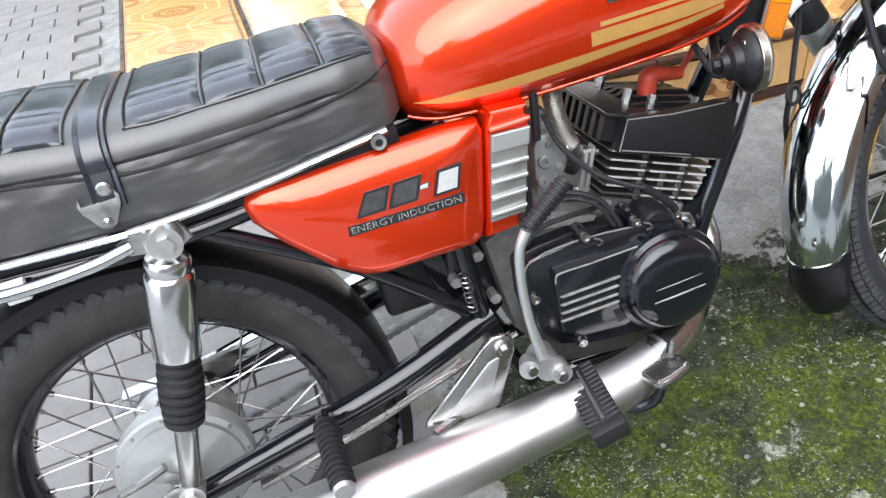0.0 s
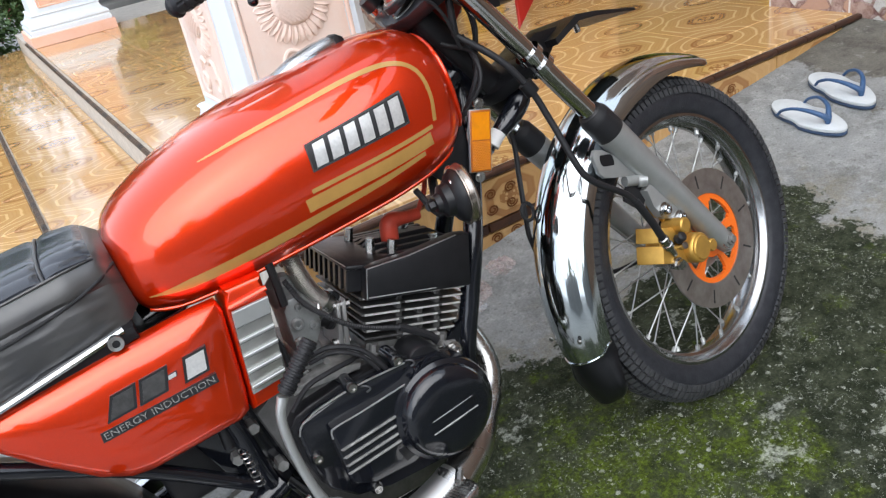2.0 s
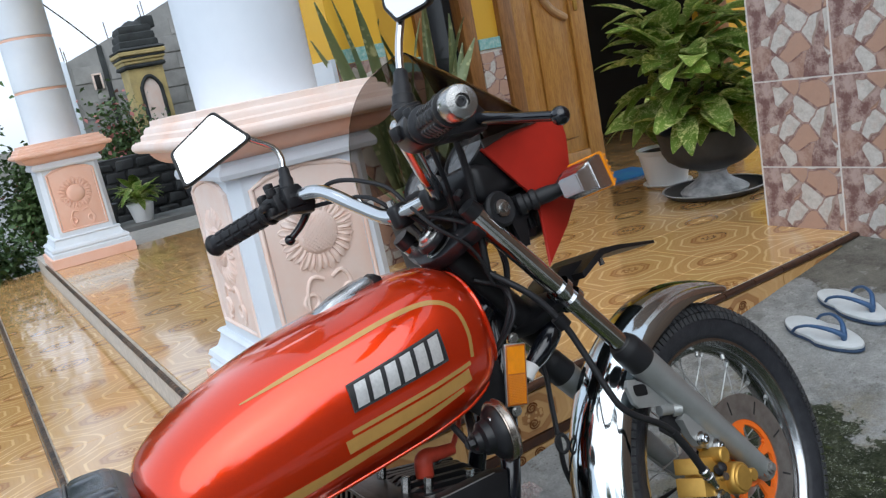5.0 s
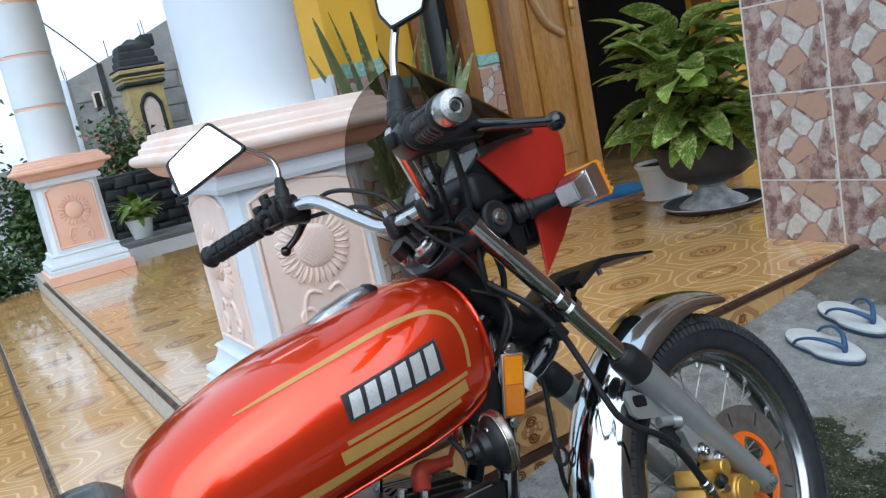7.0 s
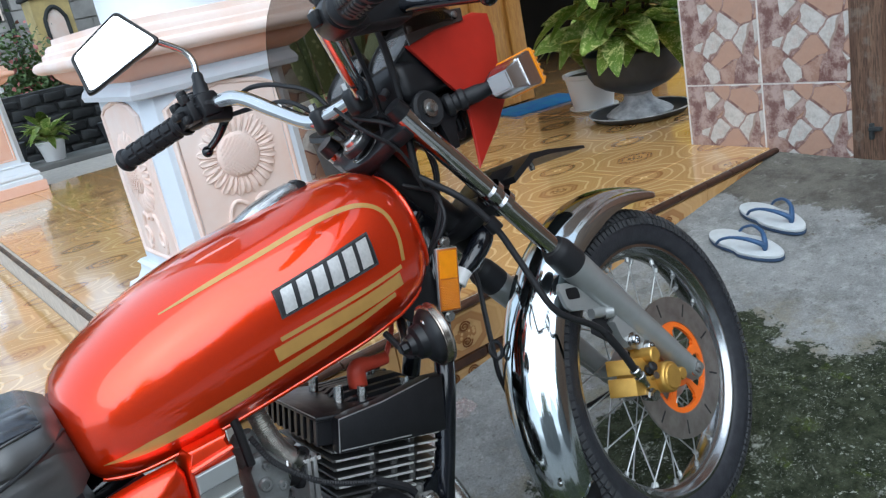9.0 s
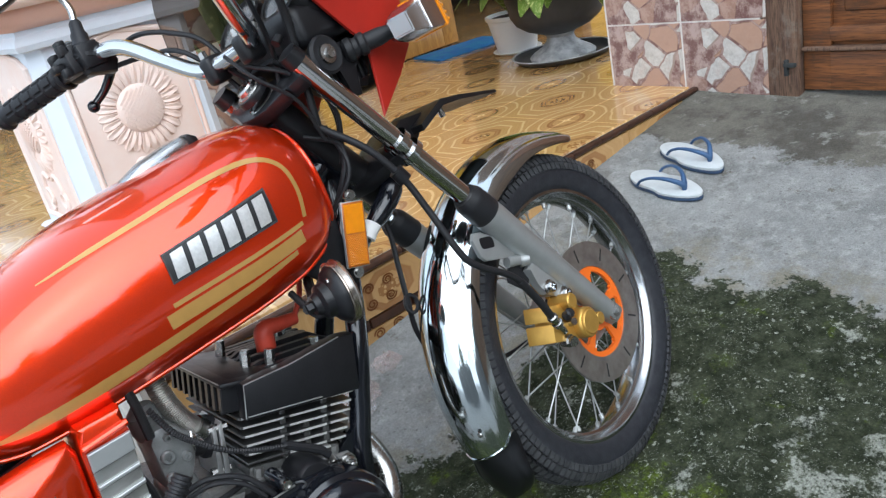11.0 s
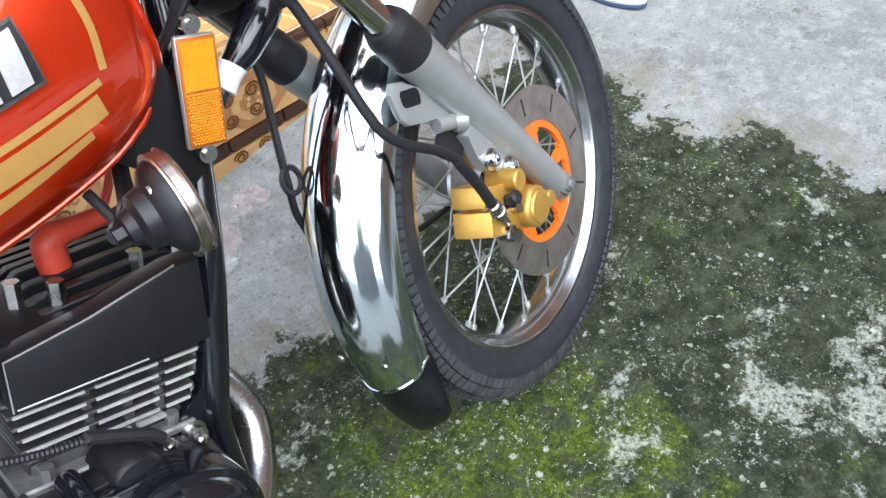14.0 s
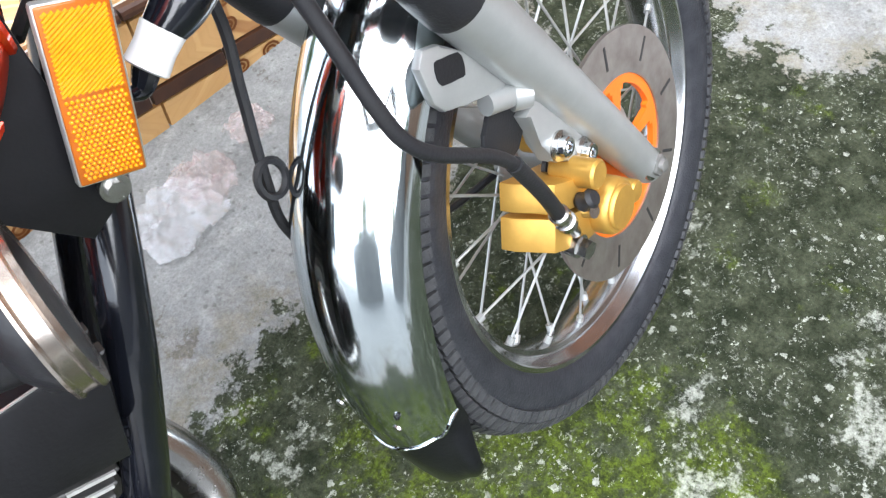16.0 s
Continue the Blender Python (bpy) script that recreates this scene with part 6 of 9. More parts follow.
for px, pz in ((-0.113, 0.113), (-0.087, 0.085)):
    bp("washer", lathe(bmesh.new(), [(0.0125, 0), (0.0125, 0.002), (0.008, 0.003)], 20, Matrix.Translation((px, -0.09, pz)) @ RX), M_steel, ear, True)
    bp("bolt", lathe(bmesh.new(), [(0.0085, 0.0), (0.0085, 0.007), (0.0075, 0.008), (0.005, 0.008), (0.0045, 0.004), (0.0001, 0.004)], 12, Matrix.Translation((px, -0.092, pz)) @ RX), M_chrome, ear, True)
# brake hose with banjo fitting
hose = bp("brake_hose", tube(bmesh.new(), [(-0.33, -0.05, 0.5), (-0.3, -0.08, 0.445), (-0.28, -0.092, 0.39), (-0.273, -0.097, 0.345), (-0.271, -0.103, 0.306), (-0.27, -0.108, 0.276), (-0.265, -0.112, 0.248),
                                          (-0.249, -0.115, 0.225), (-0.212, -0.116, 0.192), (-0.193, -0.116, 0.167), (-0.171, -0.111, 0.12), (-0.15, -0.103, 0.072)], 0.005, 14, 8), M_rubber, None, True, "black rubber brake hose")
bm = tube(bmesh.new(), [(-0.194, -0.1165, 0.169), (-0.171, -0.111, 0.12), (-0.156, -0.105, 0.085)], 0.0062, 14, 4)
bp("hose_sleeve", bm, M_rubber, hose, True)
bp("hose_fitting", lathe(bmesh.new(), [(0.0066, -0.014), (0.0085, -0.012), (0.0085, -0.007), (0.007, -0.006), (0.007, 0.002), (0.009, 0.003), (0.009, 0.01), (0.006, 0.012), (0.005, 0.03)], 16, Matrix.Translation((-0.15, -0.103, 0.072)) @ axes(Vector((0.021, 0.005, -0.048))).to_4x4()), M_steel, hose, True)
bm = rod(bmesh.new(), (-0.137, -0.088, 0.03), (-0.138, -0.101, 0.028), 0.0105, n=20)
bp("banjo_eye", bm, M_steel, hose, True)
bp("banjo_bolt", rod(bmesh.new(), (-0.138, -0.1, 0.028), (-0.139, -0.11, 0.0265), 0.0085, n=6), M_steel, hose, True)
bp("hose_clamp", rod(bmesh.new(), (-0.284, -0.091, 0.402), (-0.278, -0.093, 0.384), 0.0105, n=16), M_satin, hose, True)
# speedometer cable on the far side, with its guide loop
cab = bp("speedometer_cable", tube(bmesh.new(), [(-0.3, 0.02, 0.52), (-0.245, 0.028, 0.42), (-0.242, 0.03, 0.319), (-0.259, 0.03, 0.262), (-0.277, 0.03, 0.207), (-0.278, 0.045, 0.15), (-0.24, 0.07, 0.08), (-0.12, 0.08, 0.0), (-0.03, 0.07, -0.02)], 0.0042, 8, 6), M_rubber, None, True)
bm = tube(bmesh.new(), [(-0.276 + 0.012 * math.cos(b), 0.026, 0.203 + 0.014 * math.sin(b)) for b in np.linspace(0, 6.28, 12)], 0.0032, 6, 2, True, False)
bp("cable_loop", bm, M_rubber, cab, True)

# number plate carrier on the lower yoke, blank and black
bm = plate(bmesh.new(), [(-0.16, 0.43), (-0.1, 0.447), (-0.06, 0.438), (0.03, 0.412), (0.03, 0.407), (-0.06, 0.43), (-0.1, 0.437), (-0.16, 0.42)], -0.055, 0.055, 0.001)
pc = bp("plate_carrier", bm, M_satin, None, True, "black folded plate carrier")
bm = plate(bmesh.new(), [(-0.235, 0.43), (-0.17, 0.45), (-0.12, 0.443), (-0.14, 0.42), (-0.17, 0.4), (-0.21, 0.4)], -0.03, 0.03, 0.004)
bp("carrier_bracket", bm, M_satin, pc, True)
bp("bolt", rod(bmesh.new(), (-0.085, -0.03, 0.418), (-0.085, -0.03, 0.432), 0.005, n=8), M_steel, pc, True)

# handlebar
BAR = [(-0.546, -0.37, 0.689), (-0.51, -0.27, 0.694), (-0.47, -0.185, 0.712), (-0.45, -0.155, 0.715), (-0.4, -0.1, 0.665), (-0.365, -0.062, 0.634), (-0.358, -0.03, 0.63),
       (-0.358, 0.03, 0.63), (-0.368, 0.062, 0.634), (-0.378, 0.11, 0.672), (-0.39, 0.155, 0.712), (-0.408, 0.19, 0.725), (-0.44, 0.27, 0.725), (-0.492, 0.385, 0.72)]
bar = bp("handlebar", tube(bmesh.new(), BAR, 0.0112, 18, 8), M_chrome, None, True, "chrome high-rise handlebar")
for y0 in (-0.055, 0.03):
    bp("bar_clamp", boxm(-0.375, -0.342, y0, y0 + 0.025, 0.608, 0.646, 0.008, 3), M_satin, bar, True)
    bp("clamp_bolt", rod(bmesh.new(), (-0.366, y0 + 0.0125, 0.645), (-0.366, y0 + 0.0125, 0.654), 0.006, n=6), M_steel, bar, True)


def grip(a, b, end):
    a, b = Vector(a), Vector(b)
    dd = (b - a).normalized()
    L = (b - a).length
    prof = [(0.0125, 0), (0.0205, 0.0), (0.0215, 0.004), (0.0205, 0.008), (0.0162, 0.012), (0.0158, L - 0.01), (0.019, L - 0.006), (0.019, L - 0.001), (0.0125, L)]
    m = Matrix.Translation(a) @ axes(dd).to_4x4()
    na, lp = 56, []
    body = [(0.0162, 0.016)]
    for i in range(5):      # five rows of seven raised blocks
        z0, z1 = 0.02 + i * (L - 0.036) / 5, 0.02 + (i + 0.74) * (L - 0.036) / 5
        body += [(0.0158, z0), (-1, z0 + 0.001), (-1, z1 - 0.001), (0.0158, z1)]
    for r, z in prof[:5] + body + prof[5:]:
        lp.append([m @ Vector((rr * math.cos(2 * math.pi * j / na), rr * math.sin(2 * math.pi * j / na), z)) for j in range(na)
                   for rr in ((r if r > 0 else (0.018 if j % 8 < 6 else 0.0158)),)])
    bm = rings(bmesh.new(), lp)
    g = bp("grip", bm, M_rubber, bar, True, "black ribbed rubber grip")
    return m, L


grip((-0.513, -0.275, 0.694), (-0.544, -0.356, 0.69), 1)
m, L = grip((-0.434, 0.256, 0.7255), (-0.492, 0.385, 0.72), 0)
bm = rod(bmesh.new(), m @ Vector((0, 0, L - 0.002)), m @ Vector((0, 0, L + 0.004)), 0.0195, 0.016, 24)
bp("grip_end", bm, M_rubber, bar, True)
e0, e1 = Vector((-0.544, -0.356, 0.69)), Vector((-0.555, -0.387, 0.688))
m = Matrix.Translation(e0) @ axes(e1 - e0).to_4x4() @ Matrix.Scale(0.88, 4)
bp("bar_end", lathe(bmesh.new(), [(0.012, 0), (0.0185, 0.002), (0.0195, 0.005), (0.0195, 0.026), (0.0175, 0.031), (0.0085, 0.032), (0.0075, 0.028), (0.0001, 0.028)], 28, m), M_steel, bar, True, "turned aluminium bar end weight")
bp("bar_end_screw", lathe(bmesh.new(), [(0.0055, 0.027), (0.0055, 0.031), (0.003, 0.031), (0.0028, 0.029), (0.0001, 0.029)], 12, m), M_badge, bar, True)
# switchgear and levers
for sy, c in ((-1, Vector((-0.496, -0.238, 0.697))), (1, Vector((-0.42, 0.232, 0.728)))):
    ax = Vector((-0.36, -0.93, 0)) if sy < 0 else Vector((-0.42, 0.9, -0.03))
    m = Matrix.Translation(c) @ axes(ax).to_4x4()
    bm = lathe(bmesh.new(), [(0.012, -0.024), (0.021, -0.022), (0.0225, -0.016), (0.0225, 0.016), (0.021, 0.022), (0.012, 0.024)], 20, m)
    sw = bp("switch_housing", bm, M_satin, bar, True)
    for nm, x0, x1, y0, y1, z0, z1, bv in (("switch_top", -0.012, 0.012, -0.014, 0.014, 0.012, 0.03, 0.004), ("switch_rocker", -0.02, 0.0, -0.028, -0.012, 0.004, 0.024, 0.003),
                                           ("switch_front", 0.004, 0.03, -0.012, 0.012, -0.022, -0.004, 0.004), ("switch_key", -0.03, -0.016, -0.004, 0.01, -0.004, 0.012, 0.002)):
        bp(nm, boxm(c.x + x0, c.x + x1, c.y + y0, c.y + y1, c.z + z0, c.z + z1, bv), M_satin, sw, True)
    if sy > 0:
        bp("clutch_perch", plate(bmesh.new(), [(-0.435, 0.705), (-0.395, 0.695), (-0.385, 0.71), (-0.4, 0.742), (-0.425, 0.75), (-0.44, 0.735)], 0.192, 0.214, 0.005), M_satin, sw, True)
        bp("switch_lever", boxm(c.x - 0.046, c.x - 0.02, c.y - 0.012, c.y + 0.004, c.z - 0.004, c.z + 0.008, 0.003), M_satin, sw, True)
        bp("switch_choke", boxm(c.x - 0.018, c.x + 0.016, c.y - 0.046, c.y - 0.026, c.z - 0.018, c.z + 0.018, 0.005), M_satin, sw, True)
        for nm, x0, x1, y0, y1, z0, z1 in (("switch_nub", -0.03, -0.016, 0.01, 0.024, 0.012, 0.026), ("switch_nub", -0.02, -0.006, -0.006, 0.008, 0.024, 0.038), ("switch_nub", -0.04, -0.026, -0.024, -0.01, -0.016, -0.002), ("switch_body", -0.03, 0.018, -0.03, 0.022, -0.016, 0.016)):
            bp(nm, boxm(c.x + x0, c.x + x1, c.y + y0, c.y + y1, c.z + z0, c.z + z1, 0.003), M_satin, sw, True)
        box(bm2 := bmesh.new(), c.x - 0.034, c.x - 0.022, c.y - 0.03, c.y - 0.018, c.z + 0.012, c.z + 0.026, 0.002)
        bp("switch_button", bm2, M_rubber, bar, True)
bp("brake_lever", tube(bmesh.new(), [(-0.39, -0.215, 0.69), (-0.398, -0.245, 0.682), (-0.406, -0.29, 0.667), (-0.416, -0.36, 0.644)], [0.009, 0.0078, 0.0062, 0.0058], 12, 6), M_black, bar, True, "black brake lever")
bm = bmesh.new()
bmesh.ops.create_uvsphere(bm, u_segments=16, v_segments=10, radius=0.0105, matrix=Matrix.Translation((-0.416, -0.363, 0.643)))
bp("lever_ball", bm, M_black, bar, True)
bm = tube(bmesh.new(), [(-0.395, 0.21, 0.708), (-0.392, 0.225, 0.7), (-0.402, 0.245, 0.685), (-0.42, 0.258, 0.673)], [0.0085, 0.007, 0.006, 0.0055], 12, 6)
bmesh.ops.create_uvsphere(bm, u_segments=14, v_segments=8, radius=0.009, matrix=Matrix.Translation((-0.423, 0.26, 0.671)))
bp("clutch_lever", bm, M_black, bar, True, "black clutch lever")
bm = plate(bmesh.new(), [(-0.46, 0.68), (-0.385, 0.672), (-0.375, 0.69), (-0.388, 0.71), (-0.43, 0.722), (-0.462, 0.715)], -0.232, -0.188, 0.007)
bp("master_cylinder", bm, M_satin, bar, True)
bp("brake_pipe", tube(bmesh.new(), [(-0.42, -0.19, 0.7), (-0.36, -0.14, 0.74), (-0.32, -0.09, 0.65), (-0.33, -0.05, 0.5)], 0.0055, 8, 8), M_rubber, bar, True)
for pts in ([(-0.385, 0.2, 0.718), (-0.37, 0.15, 0.722), (-0.352, 0.1, 0.7), (-0.335, 0.06, 0.66), (-0.33, 0.03, 0.56)],
            [(-0.395, 0.215, 0.705), (-0.375, 0.14, 0.69), (-0.36, 0.08, 0.665), (-0.33, 0.05, 0.58), (-0.35, 0.02, 0.48)],
            [(-0.48, -0.22, 0.7), (-0.43, -0.17, 0.76), (-0.37, -0.1, 0.71), (-0.33, -0.04, 0.6), (-0.36, 0.0, 0.5)]):
    bp("control_cable", tube(bmesh.new(), pts, 0.0036, 8, 8), M_rubber, bar, True)
bp("cable_tie", tube(bmesh.new(), [(-0.376, 0.1 + 0.006 * math.cos(b), 0.665 + 0.013 * math.sin(b)) for b in np.linspace(0, 6.3, 10)], 0.0016, 6, 2, True, False), M_steel, bar, True)


# mirrors
def mirror(name, base, elbow, joint, corners, nrm, label):
    b, e, j = Vector(base), Vector(elbow), Vector(joint)
    mr = bp(name, tube(bmesh.new(), [b, b + (e - b) * 0.5, e - (e - b).normalized() * 0.012, e + (j - e) * 0.25, j], 0.005, 12, 6), M_stanchion, None, True, label)
    d0 = (e - b).normalized()
    m = Matrix.Translation(b) @ axes(d0).to_4x4()
    bp("stem_boot", lathe(bmesh.new(), [(0.011, -0.022), (0.0155, -0.02), (0.0155, -0.014), (0.0135, -0.012), (0.013, -0.002), (0.0135, 0), (0.0115, 0.004), (0.0115, 0.014), (0.009, 0.018), (0.0085, 0.03), (0.006, 0.034)], 18, m), M_rubber, mr, True)
    nv = Vector(nrm).normalized()
    P = [Vector(c) for c in corners]
    cen = sum(P, Vector()) / len(P)
    P = [p - nv * (p - cen).dot(nv) for p in P]
    rnd = []
    for i, p in enumerate(P):
        a, c = P[i - 1], P[(i + 1) % len(P)]
        for k in range(5):
            t = k / 4
            q0, q1 = p + (a - p) * 0.1, p + (c - p) * 0.1
            rnd.append(q0 * (1 - t) ** 2 + 2 * p * t * (1 - t) + q1 * t * t)
    bm = bmesh.new()
    rings(bm, [[cen + (p - cen) * s + nv * h for p in rnd] for s, h in ((0.9, 0.002), (0.92, 0.006), (0.97, 0.0065), (1.0, 0.004), (1.0, -0.004), (0.93, -0.013), (0.6, -0.02))], True, True)
    bp("mirror_shell", bm, M_satin, mr, True, "black plastic mirror housing")
    bm = bmesh.new()
    f = [bm.verts.new(cen + (p - cen) * 0.9 + nv * 0.0054) for p in rnd]
    g = [bm.verts.new(cen + (p - cen) * 0.9 + nv * 0.0022) for p in rnd]
    bm.faces.new(f)
    for i in range(len(f)):
        bm.faces.new((f[i], f[(i + 1) % len(f)], g[(i + 1) % len(f)], g[i]))
    bp("mirror_glass", bm, M_mirror, mr, True)


mirror("mirror", (-0.42, 0.2, 0.745), (-0.404, 0.2, 0.806), (-0.44, 0.206, 0.838),
       [(-0.47, 0.22, 0.901), (-0.436, 0.202, 0.837), (-0.552, 0.255, 0.803), (-0.548, 0.258, 0.864)], (-0.45, -0.87, 0.12), "chrome-stemmed rear-view mirror showing pale sky")
mirror("mirror", (-0.462, -0.2, 0.745), (-0.437, -0.2, 0.8), (-0.413, -0.206, 0.84),
       [(-0.424, -0.205, 0.829), (-0.405, -0.248, 0.827), (-0.393, -0.276, 0.865), (-0.395, -0.276, 0.92), (-0.42, -0.214, 0.92), (-0.427, -0.198, 0.85)], (-0.9, -0.4, 0.0), "chrome-stemmed rear-view mirror in a black housing")

# bikini fairing with red side panels and smoked screen
PANEL = [(-0.292, 0.662), (-0.222, 0.67), (-0.142, 0.673), (-0.111, 0.664), (-0.117, 0.63), (-0.137, 0.593), (-0.148, 0.565), (-0.158, 0.538), (-0.2, 0.509), (-0.264, 0.471), (-0.237, 0.545), (-0.232, 0.57), (-0.25, 0.594)]
fr = bp("fairing", plate(bmesh.new(), PANEL, -0.103, -0.0985, 0.0015), M_redplastic, None, True, "dark red fairing panel")
bp("side_panel", plate(bmesh.new(), PANEL, 0.0985, 0.103, 0.0015), M_redplastic, fr, True)
# nose joining both panels
bm = bmesh.new()
lp = []
for i in range(13):
    y = -0.098 + 0.196 * i / 12
    x = -0.125 + 0.04 * (1 - (y / 0.098) ** 2)
    lp.append([Vector((x + 0.01, y, 0.662)), Vector((x + 0.008, y, 0.63)), Vector((x - 0.012, y, 0.593)), Vector((x - 0.035, y, 0.54))])
bp("nose", thicken(rings(bm, lp, False, False), 0.003), M_redplastic, fr, True)
bp("screen_flange", plate(bmesh.new(), [(-0.283, 0.694), (-0.24, 0.694), (-0.164, 0.684), (-0.17, 0.666), (-0.23, 0.668), (-0.289, 0.66)], -0.1065, -0.1035, 0.001), M_flange, fr, True, "smoked screen edge screwed over the panel")
for x, z in ((-0.277, 0.68), (-0.183, 0.678)):
    bp("panel_screw", lathe(bmesh.new(), [(0.005, 0), (0.0045, 0.002), (0.0001, 0.003)], 12, Matrix.Translation((x, -0.1065, z)) @ RX), M_steel, fr, True)
# screen
bm = bmesh.new()
lp = []
for i in range(25):
    u = -1 + 2 * i / 24
    row = []
    for j in range(9):
        v = j / 8
        hgt = 0.17 * (1 - abs(u) ** 2.6) ** 0.62
        z = 0.672 + hgt * v
        y = u * (0.135 + 0.025 * v * (1 - abs(u)))
        x = -0.07 - 0.17 * abs(u) ** 1.8 - 0.2 * v * (1 - 0.55 * abs(u) ** 2) - 0.02 * v * v
        row.append(Vector((x, y, z)))
    lp.append(row)
bp("windscreen", thicken(rings(bm, lp, False, False), 0.0025), M_smoke, fr, True, "smoked brown windscreen")
# instruments
inst = bp("instrument_panel", boxm(-0.318, -0.15, -0.092, 0.092, 0.59, 0.652, 0.016, 3), M_satin, None, True, "black instrument cluster")
for y in (-0.055, 0.055):
    m = Matrix.Translation((-0.275, y, 0.665)) @ Matrix.Rotation(radians(-38), 4, "Y")
    bp("gauge", lathe(bmesh.new(), [(0.0001, -0.06), (0.035, -0.058), (0.042, -0.03), (0.044, 0.006), (0.041, 0.008), (0.039, 0.003), (0.0001, 0.003)], 32, m), M_satin, inst, True)
    bp("gauge_glass", lathe(bmesh.new(), [(0.039, 0.0045), (0.02, 0.006), (0.0001, 0.0065)], 32, m), M_gauge, inst, True)
    bp("gauge_knob", rod(bmesh.new(), (-0.335, y - 0.02, 0.62), (-0.346, y - 0.02, 0.614), 0.006, n=12), M_satin, inst, True)
for y in (-0.055, 0.055):
    bp("gauge_bezel", lathe(bmesh.new(), [(0.0445, 0.002), (0.0455, 0.006), (0.043, 0.0085), (0.04, 0.0075)], 32, Matrix.Translation((-0.275, y, 0.665)) @ Matrix.Rotation(radians(-38), 4, "Y")), M_satin, inst, True)
bp("ignition_switch", lathe(bmesh.new(), [(0.016, -0.03), (0.018, 0.0), (0.0165, 0.004), (0.008, 0.0045), (0.0075, 0.002), (0.0001, 0.002)], 22, Matrix.Translation((-0.315, 0.0, 0.648)) @ Matrix.Rotation(radians(-30), 4, "Y")), M_alu, inst, True)
bp("cluster_bracket", plate(bmesh.new(), [(-0.33, 0.6), (-0.3, 0.615), (-0.24, 0.615), (-0.225, 0.6), (-0.25, 0.575), (-0.3, 0.572)], -0.03, 0.03, 0.005), M_satin, inst, True)
# headlamp bowl behind the nose
m = Matrix.Translation((-0.185, 0, 0.575)) @ Matrix.Rotation(radians(90), 4, "Y")
bp("headlamp", lathe(bmesh.new(), [(0.02, -0.075), (0.042, -0.066), (0.062, -0.036), (0.068, 0.0), (0.07, 0.018), (0.066, 0.026), (0.04, 0.034), (0.0001, 0.036)], 36, m), M_satin, None, True, "black headlamp bowl")
# ribbed lamp bracket and the bundle of leads below the yoke
lb = bp("lamp_bracket", plate(bmesh.new(), [(-0.275, 0.58), (-0.214, 0.584), (-0.211, 0.548), (-0.238, 0.516), (-0.28, 0.523)], -0.076, -0.07, 0.002), M_satin, None, True)
for i in range(5):
    bp("bracket_rib", tube(bmesh.new(), [(-0.272 + i * 0.012, -0.078, 0.575), (-0.274 + i * 0.0105, -0.078, 0.528)], 0.0028, 6, 2, False), M_satin, lb, True)
for pts, r in (([(-0.34, -0.045, 0.6), (-0.3, -0.05, 0.56), (-0.285, -0.04, 0.5), (-0.3, -0.02, 0.44)], 0.0038), ([(-0.36, -0.02, 0.61), (-0.33, -0.06, 0.57), (-0.3, -0.062, 0.51), (-0.31, -0.04, 0.45)], 0.0034),
               ([(-0.35, 0.03, 0.62), (-0.31, 0.02, 0.56), (-0.29, 0.02, 0.5), (-0.31, 0.01, 0.44)], 0.0038), ([(-0.39, -0.03, 0.63), (-0.385, -0.055, 0.59), (-0.35, -0.065, 0.54), (-0.33, -0.05, 0.48)], 0.0026)):
    bp("lead", tube(bmesh.new(), pts, r, 8, 6), M_rubber, lb, True)
